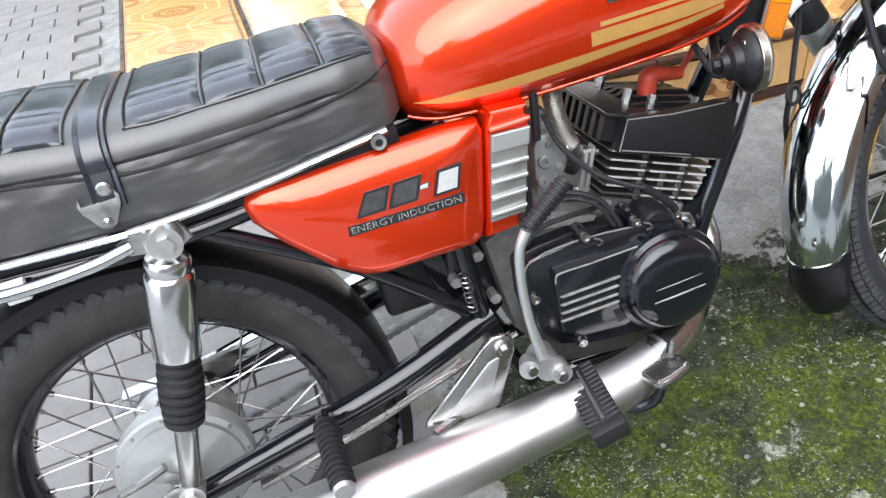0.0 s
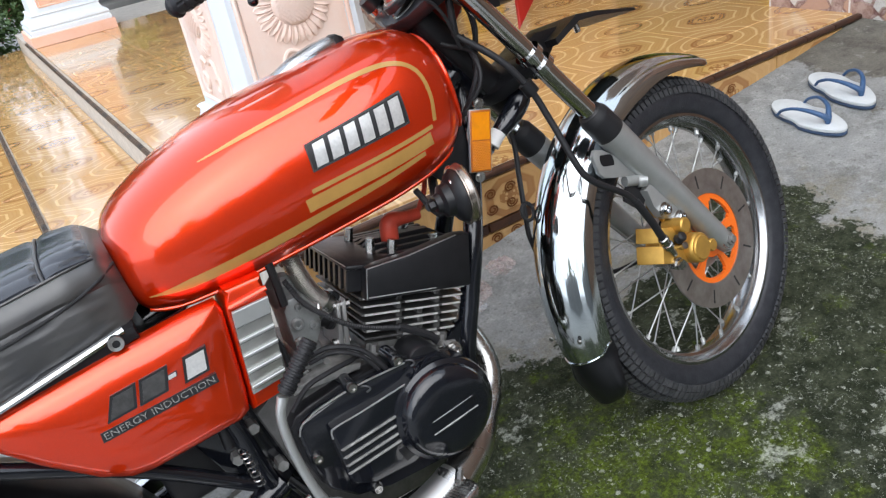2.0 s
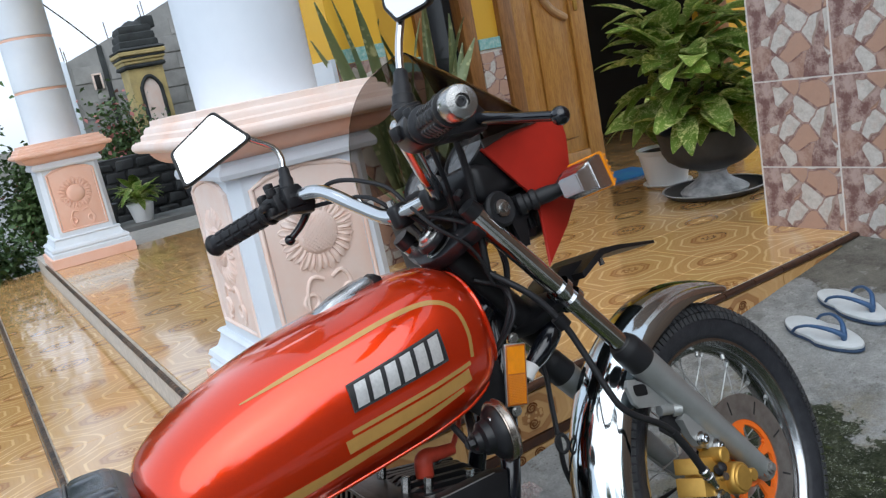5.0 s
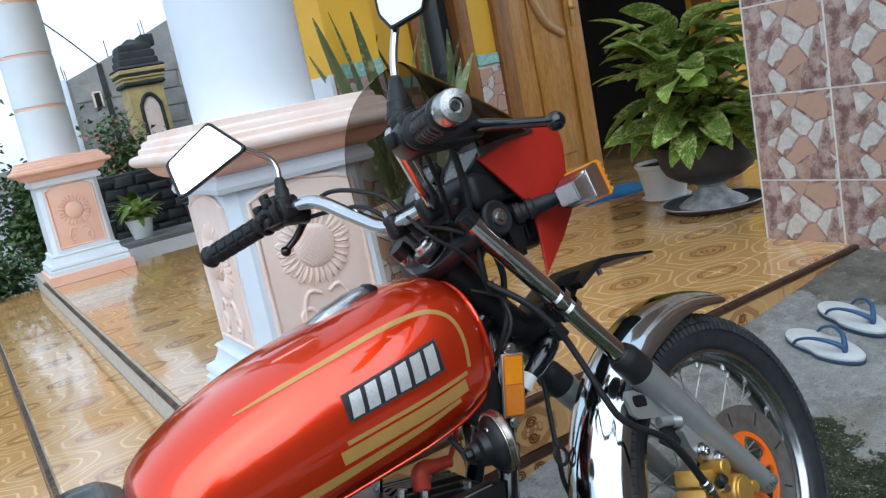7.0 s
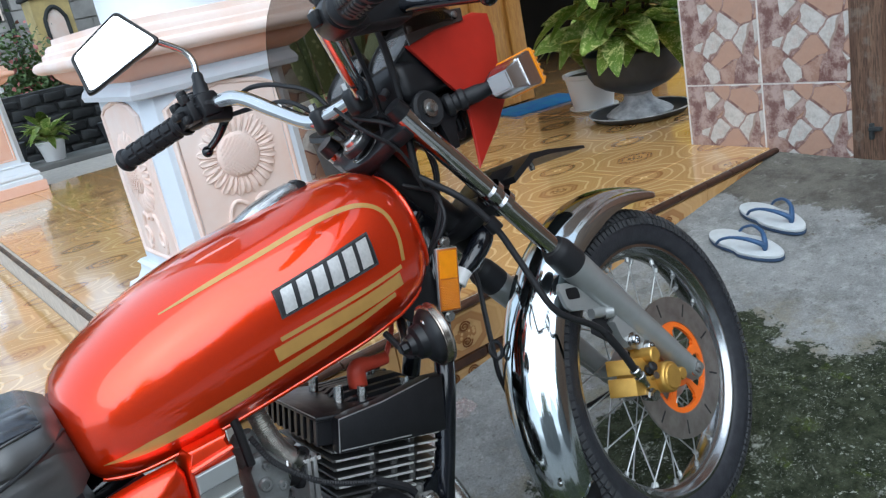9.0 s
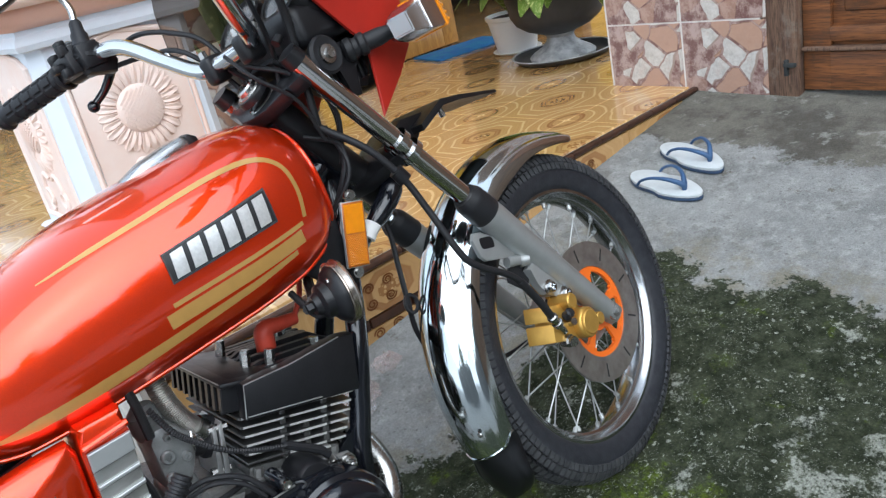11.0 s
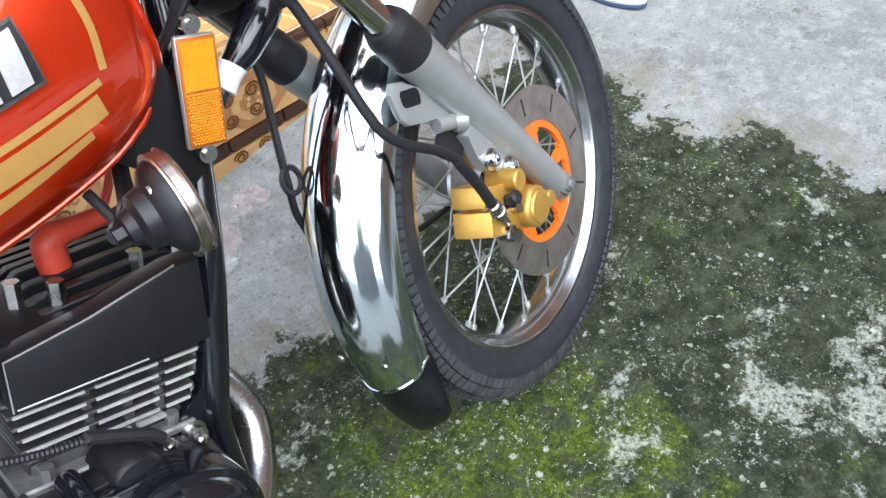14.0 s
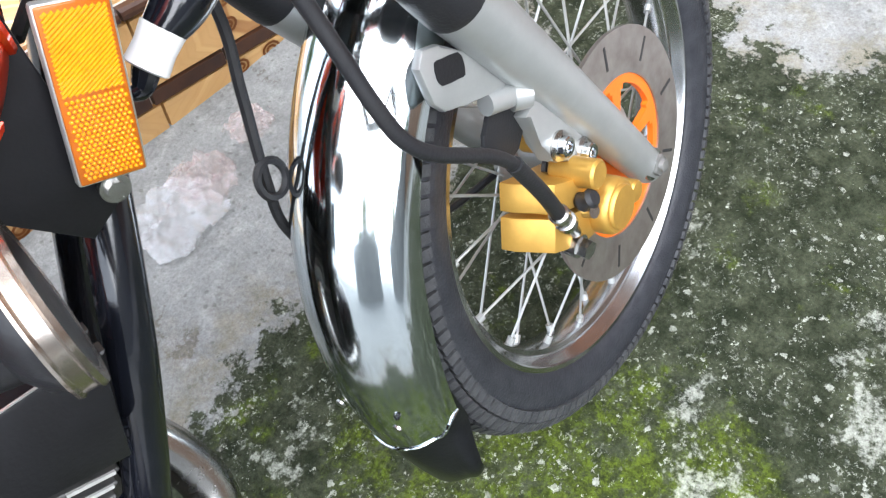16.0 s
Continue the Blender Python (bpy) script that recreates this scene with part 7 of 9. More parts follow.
# lamp stays along the fork
for y in (-0.088, 0.088):
    bm = plate(bmesh.new(), [(-0.32, 0.57), (-0.305, 0.585), (-0.25, 0.582), (-0.235, 0.57), (-0.24, 0.555), (-0.258, 0.545), (-0.27, 0.51), (-0.285, 0.512), (-0.285, 0.55)], y - 0.003, y + 0.003, 0.001)
    bp("lamp_stay", bm, M_satin, None, True)
    sg = -1 if y < 0 else 1
    a, b = Vector((-0.262, y, 0.568)), Vector((-0.212, sg * 0.134, 0.564))
    ind = bp("turn_signal", lathe(bmesh.new(), [(0.011, 0), (0.016, 0.004), (0.016, 0.012), (0.0125, 0.014), (0.0125, 0.02), (0.0155, 0.023), (0.0155, 0.03), (0.012, 0.033), (0.012, 0.05), (0.009, (b - a).length)], 20,
                                  Matrix.Translation(a) @ axes(b - a).to_4x4()), M_rubber, None, True, "square turn signal with amber lens")
    ma = Matrix.Translation((-0.205, sg * 0.167, 0.563)) @ Matrix.Rotation(-sg * 0.2, 4, "Z")

    def sig_ring(x, y0, y1, h):
        return [ma @ Vector((x, sg * yy, zz)) for yy, zz in ((y0, -h), (y1, -h), (y1, h), (y0, h))]
    bm = rings(bmesh.new(), [sig_ring(-0.03, -0.016, 0.015, 0.0125), sig_ring(-0.027, -0.0175, 0.0165, 0.014), sig_ring(-0.005, -0.021, 0.021, 0.0185), sig_ring(-0.002, -0.023, 0.024, 0.021), sig_ring(0.026, -0.027, 0.028, 0.0245), sig_ring(0.031, -0.027, 0.028, 0.0245)])
    bmesh.ops.bevel(bm, geom=bm.edges[:], offset=0.0018, segments=2, affect="EDGES")
    bp("signal_body", bm, M_signal, ind, True, "chrome turn signal housing")
    bm = rings(bmesh.new(), [[ma @ Vector((xx, sg * yy, zz)) for xx, zz in ((-0.001 + k, -h), (0.028 - k, -h), (0.028 - k, h), (-0.001 + k, h))] for yy, h, k in ((-0.022, 0.021, 0.0), (-0.034, 0.016, 0.003), (-0.044, 0.011, 0.006))])
    bmesh.ops.bevel(bm, geom=bm.edges[:], offset=0.0015, segments=2, affect="EDGES")
    bp("signal_neck", bm, M_chrome, ind, True)
    lens = [sig_ring(0.031, -0.029, 0.03, 0.0265), sig_ring(0.034, -0.029, 0.03, 0.0265), sig_ring(0.043, -0.026, 0.027, 0.0235), sig_ring(0.047, -0.02, 0.021, 0.018)]
    bm = rings(bmesh.new(), lens)
    bmesh.ops.bevel(bm, geom=bm.edges[:], offset=0.0015, segments=2, affect="EDGES")
    for i in range(5):
        box(bm, 0.034, 0.046, -0.0275, 0.0285, -0.022 + i * 0.0095, -0.017 + i * 0.0095, 0.0015, 1, ma @ Matrix.Diagonal((1, sg, 1, 1)))
    bp("signal_lens", bm, M_amber, ind, True, "amber lens")
bp("stay_rubber", lathe(bmesh.new(), [(0.02, -0.004), (0.025, -0.002), (0.026, 0.004), (0.0225, 0.0075), (0.013, 0.006)], 28, Matrix.Translation((-0.3, -0.094, 0.575)) @ RX), M_rubber, None, True)
bp("stay_bolt", lathe(bmesh.new(), [(0.0125, 0.004), (0.0125, 0.009), (0.0075, 0.01), (0.007, 0.015), (0.0001, 0.0155)], 18, Matrix.Translation((-0.3, -0.094, 0.575)) @ RX), M_steel, None, True)

# tank: an egg-shaped loft; tank_y gives its half width at any height
TX = [-0.852, -0.845, -0.83, -0.79, -0.72, -0.62, -0.52, -0.45, -0.405, -0.378, -0.362, -0.355]
TT = [0.44, 0.462, 0.483, 0.506, 0.529, 0.547, 0.554, 0.557, 0.552, 0.54, 0.515, 0.48]
TB = [0.395, 0.378, 0.366, 0.358, 0.356, 0.356, 0.357, 0.361, 0.371, 0.386, 0.405, 0.425]
TW = [0.05, 0.078, 0.1, 0.12, 0.133, 0.139, 0.139, 0.133, 0.122, 0.106, 0.085, 0.05]


def smooth_interp(x, X, Y):
    """A smooth curve through the values Y at X, with no overshoot."""
    x = max(X[0], min(X[-1], x))
    i = max(0, min(len(X) - 2, sum(1 for v in X if v <= x) - 1))
    sl = [(Y[k + 1] - Y[k]) / (X[k + 1] - X[k]) for k in range(len(X) - 1)]

    def tangent(k):
        if k == 0 or k == len(X) - 1:
            return sl[0 if k == 0 else -1] * 1.25
        a, b = sl[k - 1], sl[k]
        return 0.0 if a * b <= 0 else 2 * a * b / (a + b)
    h = X[i + 1] - X[i]
    t = (x - X[i]) / h
    return ((2 * t ** 3 - 3 * t * t + 1) * Y[i] + (t ** 3 - 2 * t * t + t) * h * tangent(i)
            + (-2 * t ** 3 + 3 * t * t) * Y[i + 1] + (t ** 3 - t * t) * h * tangent(i + 1))


def tank_dim(x):
    return smooth_interp(x, TX, TT), smooth_interp(x, TX, TB), smooth_interp(x, TX, TW)


def tank_y(x, z):
    t, b, w = tank_dim(x)
    zm = b + 0.42 * (t - b)
    if z >= zm:
        k = min(1.0, (z - zm) / (t - zm))
        return w * (1 - k ** 2.5) ** (1 / 2.5)
    k = min(1.0, (zm - z) / (zm - b))
    return w * (1 - 0.16 * k ** 2 - 0.12 * k ** 8)


bm = bmesh.new()
lp = []
xs = np.concatenate([np.linspace(TX[0], TX[2], 9)[:-1], np.linspace(TX[2], TX[8], 34)[:-1], np.linspace(TX[8], TX[-1], 16)])
for x in xs:
    x = float(x)
    t, b, w = tank_dim(x)
    zm = b + 0.42 * (t - b)
    ring = []
    for k in range(13):
        a = math.pi / 2 * k / 12
        z = b + (zm - b) * math.sin(a)
        ring.append((-tank_y(x, z), z))
    for k in range(1, 17):
        a = math.pi / 2 * k / 16
        z = zm + (t - zm) * math.sin(a) ** 0.8
        ring.append((-tank_y(x, z), z))
    full = ring + [(-y, z) for y, z in ring[-2::-1]] + [(0.05, b + 0.03), (-0.05, b + 0.03)]
    lp.append([Vector((x, y, z)) for y, z in full])
tank = bp("tank", rings(bm, lp), M_paint, None, False, "candy orange fuel tank with gold stripes")


# welded seam round the tank's front and the folded flange along its lower edges
bm = bmesh.new()
x = -0.371
t, b, w = tank_dim(x)
ring = [(-tank_y(x, b + (t - b) * k), b + (t - b) * k) for k in [i / 30 for i in range(1, 30)]]
tube(bm, [(x, y - 0.0008, z) for y, z in ring] + [(x, 0, t + 0.0008)] + [(x, -y + 0.0008, z) for y, z in ring[::-1]], 0.0032, 8, 1)
bp("tank_seam", bm, M_paint, tank)
for sg in (-1, 1):
    pts = []
    for x in np.linspace(-0.835, -0.39, 30):
        t, b, w = tank_dim(float(x))
        pts.append((float(x), sg * (tank_y(float(x), b) - 0.002), b - 0.001))
    bp("tank_flange", tube(bmesh.new(), pts, 0.0036, 8, 1), M_paint, tank)


def decal(name, pts, width, material, parent, off=0.0006, n=40, label=""):
    """A stripe that lies on the tank's near side along points in x and z."""
    C = spline([(x, 0, z) for x, z in pts], max(2, n // len(pts)))
    bm = bmesh.new()
    rows = []
    ws = width if isinstance(width, (list, tuple)) else [width]
    for i, c in enumerate(C):
        dd = (C[min(i + 1, len(C) - 1)] - C[max(0, i - 1)]).normalized()
        pr = Vector((-dd.z, 0, dd.x))
        w = float(np.interp(i / (len(C) - 1), np.linspace(0, 1, len(ws)), ws))
        row = []
        for s in (-0.5, -0.25, 0, 0.25, 0.5):
            q = c + pr * (w * s)
            row.append(Vector((q.x, -tank_y(q.x, q.z) - off, q.z)))
        rows.append(row)
    return bp(name, rings(bm, rows, False, False), material, parent, False, label)


decal("stripe", [(-0.71, 0.509), (-0.65, 0.515), (-0.59, 0.519), (-0.5, 0.524), (-0.445, 0.519), (-0.418, 0.499), (-0.414, 0.465), (-0.422, 0.432)], [0.0012, 0.0045, 0.005, 0.0055, 0.006, 0.006, 0.006, 0.006], M_gold, tank)
decal("stripe", [(-0.622, 0.4105), (-0.55, 0.4105), (-0.48, 0.411), (-0.434, 0.413)], 0.017, M_gold, tank)
decal("stripe", [(-0.61, 0.425), (-0.55, 0.425), (-0.48, 0.4255), (-0.428, 0.427)], 0.0055, M_gold, tank)
decal("stripe", [(-0.83, 0.39), (-0.78, 0.388), (-0.7, 0.388), (-0.6, 0.391), (-0.52, 0.394), (-0.45, 0.399)], [0.001, 0.013, 0.014, 0.011, 0.009, 0.006], M_gold, tank)


# tank badge: dark plate with six bright slanted blocks
def on_tank(u, v):
    """Badge coordinates (0..1 along, 0..1 up) to a point on the tank's near side."""
    x = -0.599 + 0.14 * u + 0.004 * v
    z = 0.446 + 0.0 * u + v * (0.034 + 0.008 * u)
    return x, z


def badge_piece(name, quad, off, material, parent, label=""):
    bm = bmesh.new()
    rows = []
    for i in range(9):
        t = i / 8
        row = []
        for j in range(5):
            s = j / 4
            u = (quad[0][0] * (1 - t) + quad[1][0] * t) * (1 - s) + (quad[3][0] * (1 - t) + quad[2][0] * t) * s
            v = (quad[0][1] * (1 - t) + quad[1][1] * t) * (1 - s) + (quad[3][1] * (1 - t) + quad[2][1] * t) * s
            x, z = on_tank(u, v)
            row.append(Vector((x, -tank_y(x, z) - off, z)))
        rows.append(row)
    return bp(name, thicken(rings(bm, rows, False, False), 0.0015), material, parent, False, label)


badge_piece("badge", [(0, 0), (1, 0), (1, 1), (0, 1)], 0.0022, M_badge, tank, "black tank badge with six bright blocks")
for quad in ([(0.0, 0.0), (1.0, 0.0), (1.0, 0.05), (0.0, 0.05)], [(0.0, 0.95), (1.0, 0.95), (1.0, 1.0), (0.0, 1.0)], [(0.0, 0.05), (0.009, 0.05), (0.009, 0.95), (0.0, 0.95)], [(0.991, 0.05), (1.0, 0.05), (1.0, 0.95), (0.991, 0.95)]):
    badge_piece("badge_border", quad, 0.0032, M_findark, tank)
for i in range(6):
    u0 = 0.035 + i * 0.158
    badge_piece("badge_block", [(u0 + 0.01, 0.1), (u0 + 0.12, 0.1), (u0 + 0.14, 0.9), (u0 + 0.03, 0.9)], 0.0042, M_badgebright, tank)
# filler cap: hinged chrome lid
m = Matrix.Translation((-0.51, 0.0, 0.548)) @ Matrix.Rotation(radians(-2), 4, "Y")
cap = bp("filler_cap", lathe(bmesh.new(), [(0.0001, 0.009), (0.02, 0.008), (0.025, 0.005), (0.027, 0.0), (0.027, -0.01)], 36, m), M_chrome, tank, False, "chrome fuel filler cap")
bm = plate(bmesh.new(), [(-0.055, -0.001), (-0.05, 0.006), (-0.02, 0.015), (0.015, 0.019), (0.038, 0.019), (0.044, 0.014), (0.044, 0.002), (-0.04, -0.005)], -0.017, 0.017, 0.006, m, 2)
latch = bp("cap_latch", bm, M_capgrey, tank, False, "grey cast fuel cap lid")
bp("cap_hinge", plate(bmesh.new(), [(0.042, -0.003), (0.042, 0.018), (0.048, 0.019), (0.056, 0.012), (0.058, -0.003)], -0.015, 0.015, 0.003, m, 2), M_satin, latch)

# seat: vinyl cushion with piping, pleated panels, strap and bright trim
SX = [-0.845, -0.86, -0.9, -1.0, -1.1, -1.18, -1.25, -1.4, -1.55, -1.62]
ST = [0.462, 0.475, 0.479, 0.479, 0.48, 0.484, 0.495, 0.506, 0.505, 0.48]
SB = [0.385, 0.378, 0.376, 0.371, 0.367, 0.368, 0.374, 0.385, 0.4, 0.41]
SW = [0.085, 0.105, 0.118, 0.131, 0.138, 0.14, 0.14, 0.138, 0.13, 0.1]


def seat_dim(x):
    return [float(np.interp(-x, [-v for v in SX], a)) for a in (ST, SB, SW)]


def seat_pt(x, k):
    """A point round the seat's near half: k from 0 (lower edge) to 1 (top middle)."""
    t, b, w = seat_dim(x)
    if k < 0.5:
        q = k / 0.5
        return Vector((x, -w * (0.97 + 0.03 * math.sin(math.pi * q)), b + (t - 0.045 - b) * q))
    a = (k - 0.5) / 0.5 * math.pi / 2
    return Vector((x, -w * math.cos(a) ** 0.45, t - 0.045 + 0.045 * math.sin(a) ** 0.8))


bm = bmesh.new()
lp = []
for x in np.concatenate([np.linspace(-0.845, -0.9, 9)[:-1], np.linspace(-0.9, -1.62, 110)]):
    half = [seat_pt(float(x), k) for k in np.linspace(0, 1, 40)]
    for i, p in enumerate(half):       # faint creases
        p.y += (0.0018 * noise.noise(Vector((p.x * 20, p.z * 45, 3))) + 0.0014 * noise.noise(Vector((p.x * 34, p.z * 120, 8)))) * (1 if i < 20 else 0.2)
    lp.append(half + [Vector((p.x, -p.y, p.z)) for p in half[-2::-1]])
seat = bp("seat", rings(bm, lp), M_leather, None, False, "black vinyl dual seat with pleated panels")


def seat_line(name, xs, ks, r, material, off=0.001, mirror_too=False, label=""):
    pts = []
    for x, k in zip(xs, ks):
        p = seat_pt(x, k)
        q = seat_pt(x, min(1, k + 0.02)) - seat_pt(x, max(0, k - 0.02))
        nn = Vector((0, -q.z, q.y)).normalized()
        if nn.y > 0 and k < 0.9:
            nn = -nn
        if k >= 0.9 and nn.z < 0:
            nn = -nn
        pts.append(p + nn * off)
    return bp(name, tube(bmesh.new(), pts, r, 8, 4), material, seat, False, label)


seat_line("piping", [-0.846, -0.87, -0.91, -0.97, -1.03, -1.09, -1.15, -1.25, -1.35, -1.6], [0.66, 0.53, 0.465, 0.43, 0.415, 0.41, 0.415, 0.47, 0.48, 0.48], 0.0022, M_rubber)


def pleat_panel(x0, x1, cross, k0=0.7):
    """Pleated top panel between two cross seams, bulging from the cushion."""
    n = max(3, int(abs(x1 - x0) / 0.006))
    ks = np.linspace(k0, 1, 40)
    lp = []
    for i in range(n + 1):
        x = x0 + (x1 - x0) * i / n
        e = min(1.0, math.sin(math.pi * i / n) ** 0.25 * 1.05) if 0 < i < n else 0.0
        half = []
        for j, k in enumerate(ks):
            p = seat_pt(x, float(k))
            q = seat_pt(x, min(1, float(k) + 0.02)) - seat_pt(x, float(k) - 0.02)
            nn = Vector((0, -q.z, q.y)).normalized()
            if nn.z < 0:
                nn = -nn
            if j == len(ks) - 1:
                nn = Vector((0, 0, 1))
            rib = abs(math.sin(p.y / 0.015 * math.pi / 2)) ** 0.4
            edge = min(1, j / 2.0)
            half.append(p + nn * (0.0006 + edge * e * (0.001 + 0.003 * rib)))
        lp.append(half + [Vector((p.x, -p.y, p.z)) for p in half[-2::-1]])
    bp("pleated_panel", rings(bmesh.new(), lp, False, False), M_pleat, seat)


for a, b in ((-0.862, -0.915), (-0.919, -0.982), (-0.986, -1.047), (-1.051, -1.13), (-1.195, -1.25), (-1.254, -1.33), (-1.334, -1.41)):
    pleat_panel(a, b, True)
# raised welts between the panels
for x in (-0.917, -0.984, -1.049, -1.132, -1.193, -1.252, -1.332):
    pts = []
    for k in np.linspace(0.7, 1, 12):
        p = seat_pt(x, float(k))
        q = seat_pt(x, min(1, float(k) + 0.02)) - seat_pt(x, float(k) - 0.02)
        nn = Vector((0, -q.z, q.y)).normalized()
        pts.append(p + (nn if nn.z > 0 else -nn) * 0.0022)
    pts += [Vector((p.x, -p.y, p.z)) for p in pts[-2::-1]]
    bp("welt", tube(bmesh.new(), pts, 0.0017, 8, 2), M_leather, seat)
seat_line("welt", [-0.862, -0.9, -0.95, -1.0, -1.05, -1.1, -1.13], [0.72, 0.705, 0.7, 0.7, 0.7, 0.7, 0.71], 0.0017, M_leather)
# strap with snap button and buckle
bm = bmesh.new()
lp = []
for k in np.linspace(0.2, 1, 30):
    row = []
    for dx in (-0.0165, -0.0155, -0.011, -0.0095, 0, 0.0095, 0.011, 0.0155, 0.0165):
        x = -1.163 - 0.012 * (1 - k) + dx
        p = seat_pt(x, float(k))
        q = seat_pt(x, min(1, float(k) + 0.02)) - seat_pt(x, float(k) - 0.02)
        nn = Vector((0, -q.z, q.y)).normalized()
        if (k < 0.9 and nn.y > 0) or (k >= 0.9 and nn.z < 0):
            nn = -nn
        row.append(p + nn * (0.002 if abs(dx) > 0.016 else 0.0034 if abs(abs(dx) - 0.0105) < 0.001 else 0.0052))
    lp.append(row)
lp = lp + [[Vector((p.x, -p.y, p.z)) for p in r] for r in lp[-2::-1]]
bp("strap", thicken(rings(bm, lp, False, False), 0.0015), M_pleat, seat, False, "black vinyl seat strap")
p = seat_pt(-1.172, 0.36)
m = Matrix.Translation(p + Vector((0, -0.006, 0))) @ RX
bp("snap_button", lathe(bmesh.new(), [(0.0001, 0.003), (0.006, 0.0024), (0.008, 0.0)], 20, m), M_badgesilver, seat, False, "bright snap button")
p = seat_pt(-1.182, 0.16)
bm = plate(bmesh.new(), [(-0.022, 0.012), (-0.02, 0.002), (-0.008, -0.018), (0.0, -0.021), (0.008, -0.018), (0.02, 0.002), (0.022, 0.012), (0.018, 0.02), (0.018, 0.01), (-0.018, 0.01), (-0.018, 0.02)],
           -0.006, -0.002, 0.001, Matrix.Translation((p.x, p.y, p.z + 0.006)))
bp("strap_buckle", bm, M_dullalu, seat)
bp("buckle_rivet", lathe(bmesh.new(), [(0.0055, 0), (0.005, 0.003), (0.0001, 0.0045)], 14, Matrix.Translation((p.x, p.y - 0.006, p.z - 0.006)) @ RX), M_steel, seat)
bm = bmesh.new()
tube(bm, [(-0.872, -0.123, 0.379), (-0.95, -0.13, 0.373), (-1.05, -0.137, 0.366), (-1.15, -0.142, 0.364), (-1.3, -0.143, 0.372), (-1.5, -0.138, 0.388)], 0.0048, 8, 8)
bp("trim_rail", bm, M_chrome, seat, False, "bright metal trim along the seat")
bp("seat_base", plate(bmesh.new(), [(-0.86, 0.378), (-0.86, 0.36), (-1.0, 0.35), (-1.2, 0.345), (-1.5, 0.36), (-1.5, 0.39)], -0.125, 0.125, 0.004), M_satin, seat)
# chrome grab rail below
bp("grab_rail", tube(bmesh.new(), [(-1.17, -0.15, 0.352), (-1.22, -0.155, 0.346), (-1.31, -0.158, 0.347), (-1.45, -0.15, 0.36), (-1.6, -0.12, 0.38)], 0.0075, 12, 8), M_chrome, None, False, "chrome grab rail")
bp("grab_rail", tube(bmesh.new(), [(-1.17, 0.15, 0.352), (-1.22, 0.155, 0.346), (-1.31, 0.158, 0.347), (-1.45, 0.15, 0.36), (-1.6, 0.12, 0.38)], 0.0075, 12, 8), M_chrome)
bp("seat_hook", boxm(-1.31, -1.285, -0.15, -0.14, 0.33, 0.355, 0.002), M_whitebit)


# frame tubes
def ftube(pts, r=0.015, name="frame_tube", material=M_black):
    return bp(name, tube(bmesh.new(), pts, r, 14, 8), material)


ftube([(-0.29, 0, 0.46), (-0.45, 0, 0.4), (-0.7, 0, 0.36), (-0.85, 0, 0.34)], 0.02)
ftube([(-0.31, 0, 0.42), (-0.355, -0.045, 0.34), (-0.41, -0.079, 0.243), (-0.45, -0.083, 0.165), (-0.486, -0.086, 0.095), (-0.51, -0.086, 0.0), (-0.56, -0.08, -0.06), (-0.75, -0.06, -0.07)], 0.0145)
ftube([(-0.31, 0, 0.42), (-0.345, 0.03, 0.33), (-0.405, 0.06, 0.2), (-0.455, 0.062, 0.09), (-0.49, 0.062, 0.0), (-0.55, 0.06, -0.06), (-0.75, 0.06, -0.07)], 0.0145)
for y in (-0.11, 0.11):
    ftube([(-0.8, y * 0.8, 0.345), (-0.95, y, 0.345), (-1.15, y * 1.1, 0.335), (-1.5, y * 1.1, 0.36)], 0.012)
    ftube([(-0.84, y * 0.8, 0.34), (-0.82, y * 0.85, 0.2), (-0.81, y * 0.85, 0.07), (-0.76, y * 0.6, -0.07)], 0.013)
    ftube([(-0.83, y * 0.9, 0.1), (-0.95, y, 0.22), (-1.1, y * 1.08, 0.33)], 0.01)
bp("steering_head", rod(bmesh.new(), (-0.265, 0, 0.4), (-0.345, 0, 0.54), 0.027, n=20), M_black)
bp("tank_mount", tube(bmesh.new(), [(-0.885, -0.118, 0.372), (-0.885, -0.135, 0.372)], 0.009, 16, 2, False), M_rubber)
bp("mount_washer", lathe(bmesh.new(), [(0.0045, 0.001), (0.0085, 0.0015), (0.009, 0)], 18, Matrix.Translation((-0.885, -0.136, 0.372)) @ RX), M_dullalu)
# gussets and clutter between rear guard and engine
bp("battery_box", boxm(-0.93, -0.8, -0.06, 0.06, 0.1, 0.34, 0.01, 3), M_satin, None, False, "black battery box")
bm = plate(bmesh.new(), [(-0.88, 0.21), (-0.79, 0.22), (-0.77, 0.08), (-0.82, 0.04), (-0.85, 0.1)], -0.075, -0.06, 0.003)
bp("frame_gusset", bm, M_black)
for c in ((-0.8, -0.085, 0.17), (-0.835, -0.08, 0.14), (-0.79, -0.085, 0.1), (-0.83, -0.085, 0.19)):
    bm = rod(bmesh.new(), (c[0], c[1] + 0.01, c[2]), (c[0], c[1] - 0.012, c[2]), 0.008, n=6)
    bp("frame_bolt", bm, M_dullalu)
bp("rear_brake_switch", tube(bmesh.new(), [(-0.83, -0.09, 0.2), (-0.835, -0.095, 0.165)], 0.009, 12, 2, False), M_satin)
bp("return_spring", tube(bmesh.new(), [(-0.825 + 0.006 * math.cos(t), -0.105 + 0.006 * math.sin(t), 0.16 - t * 0.0012) for t in np.linspace(0, 50, 120)], 0.0012, 5, 1), M_steel)

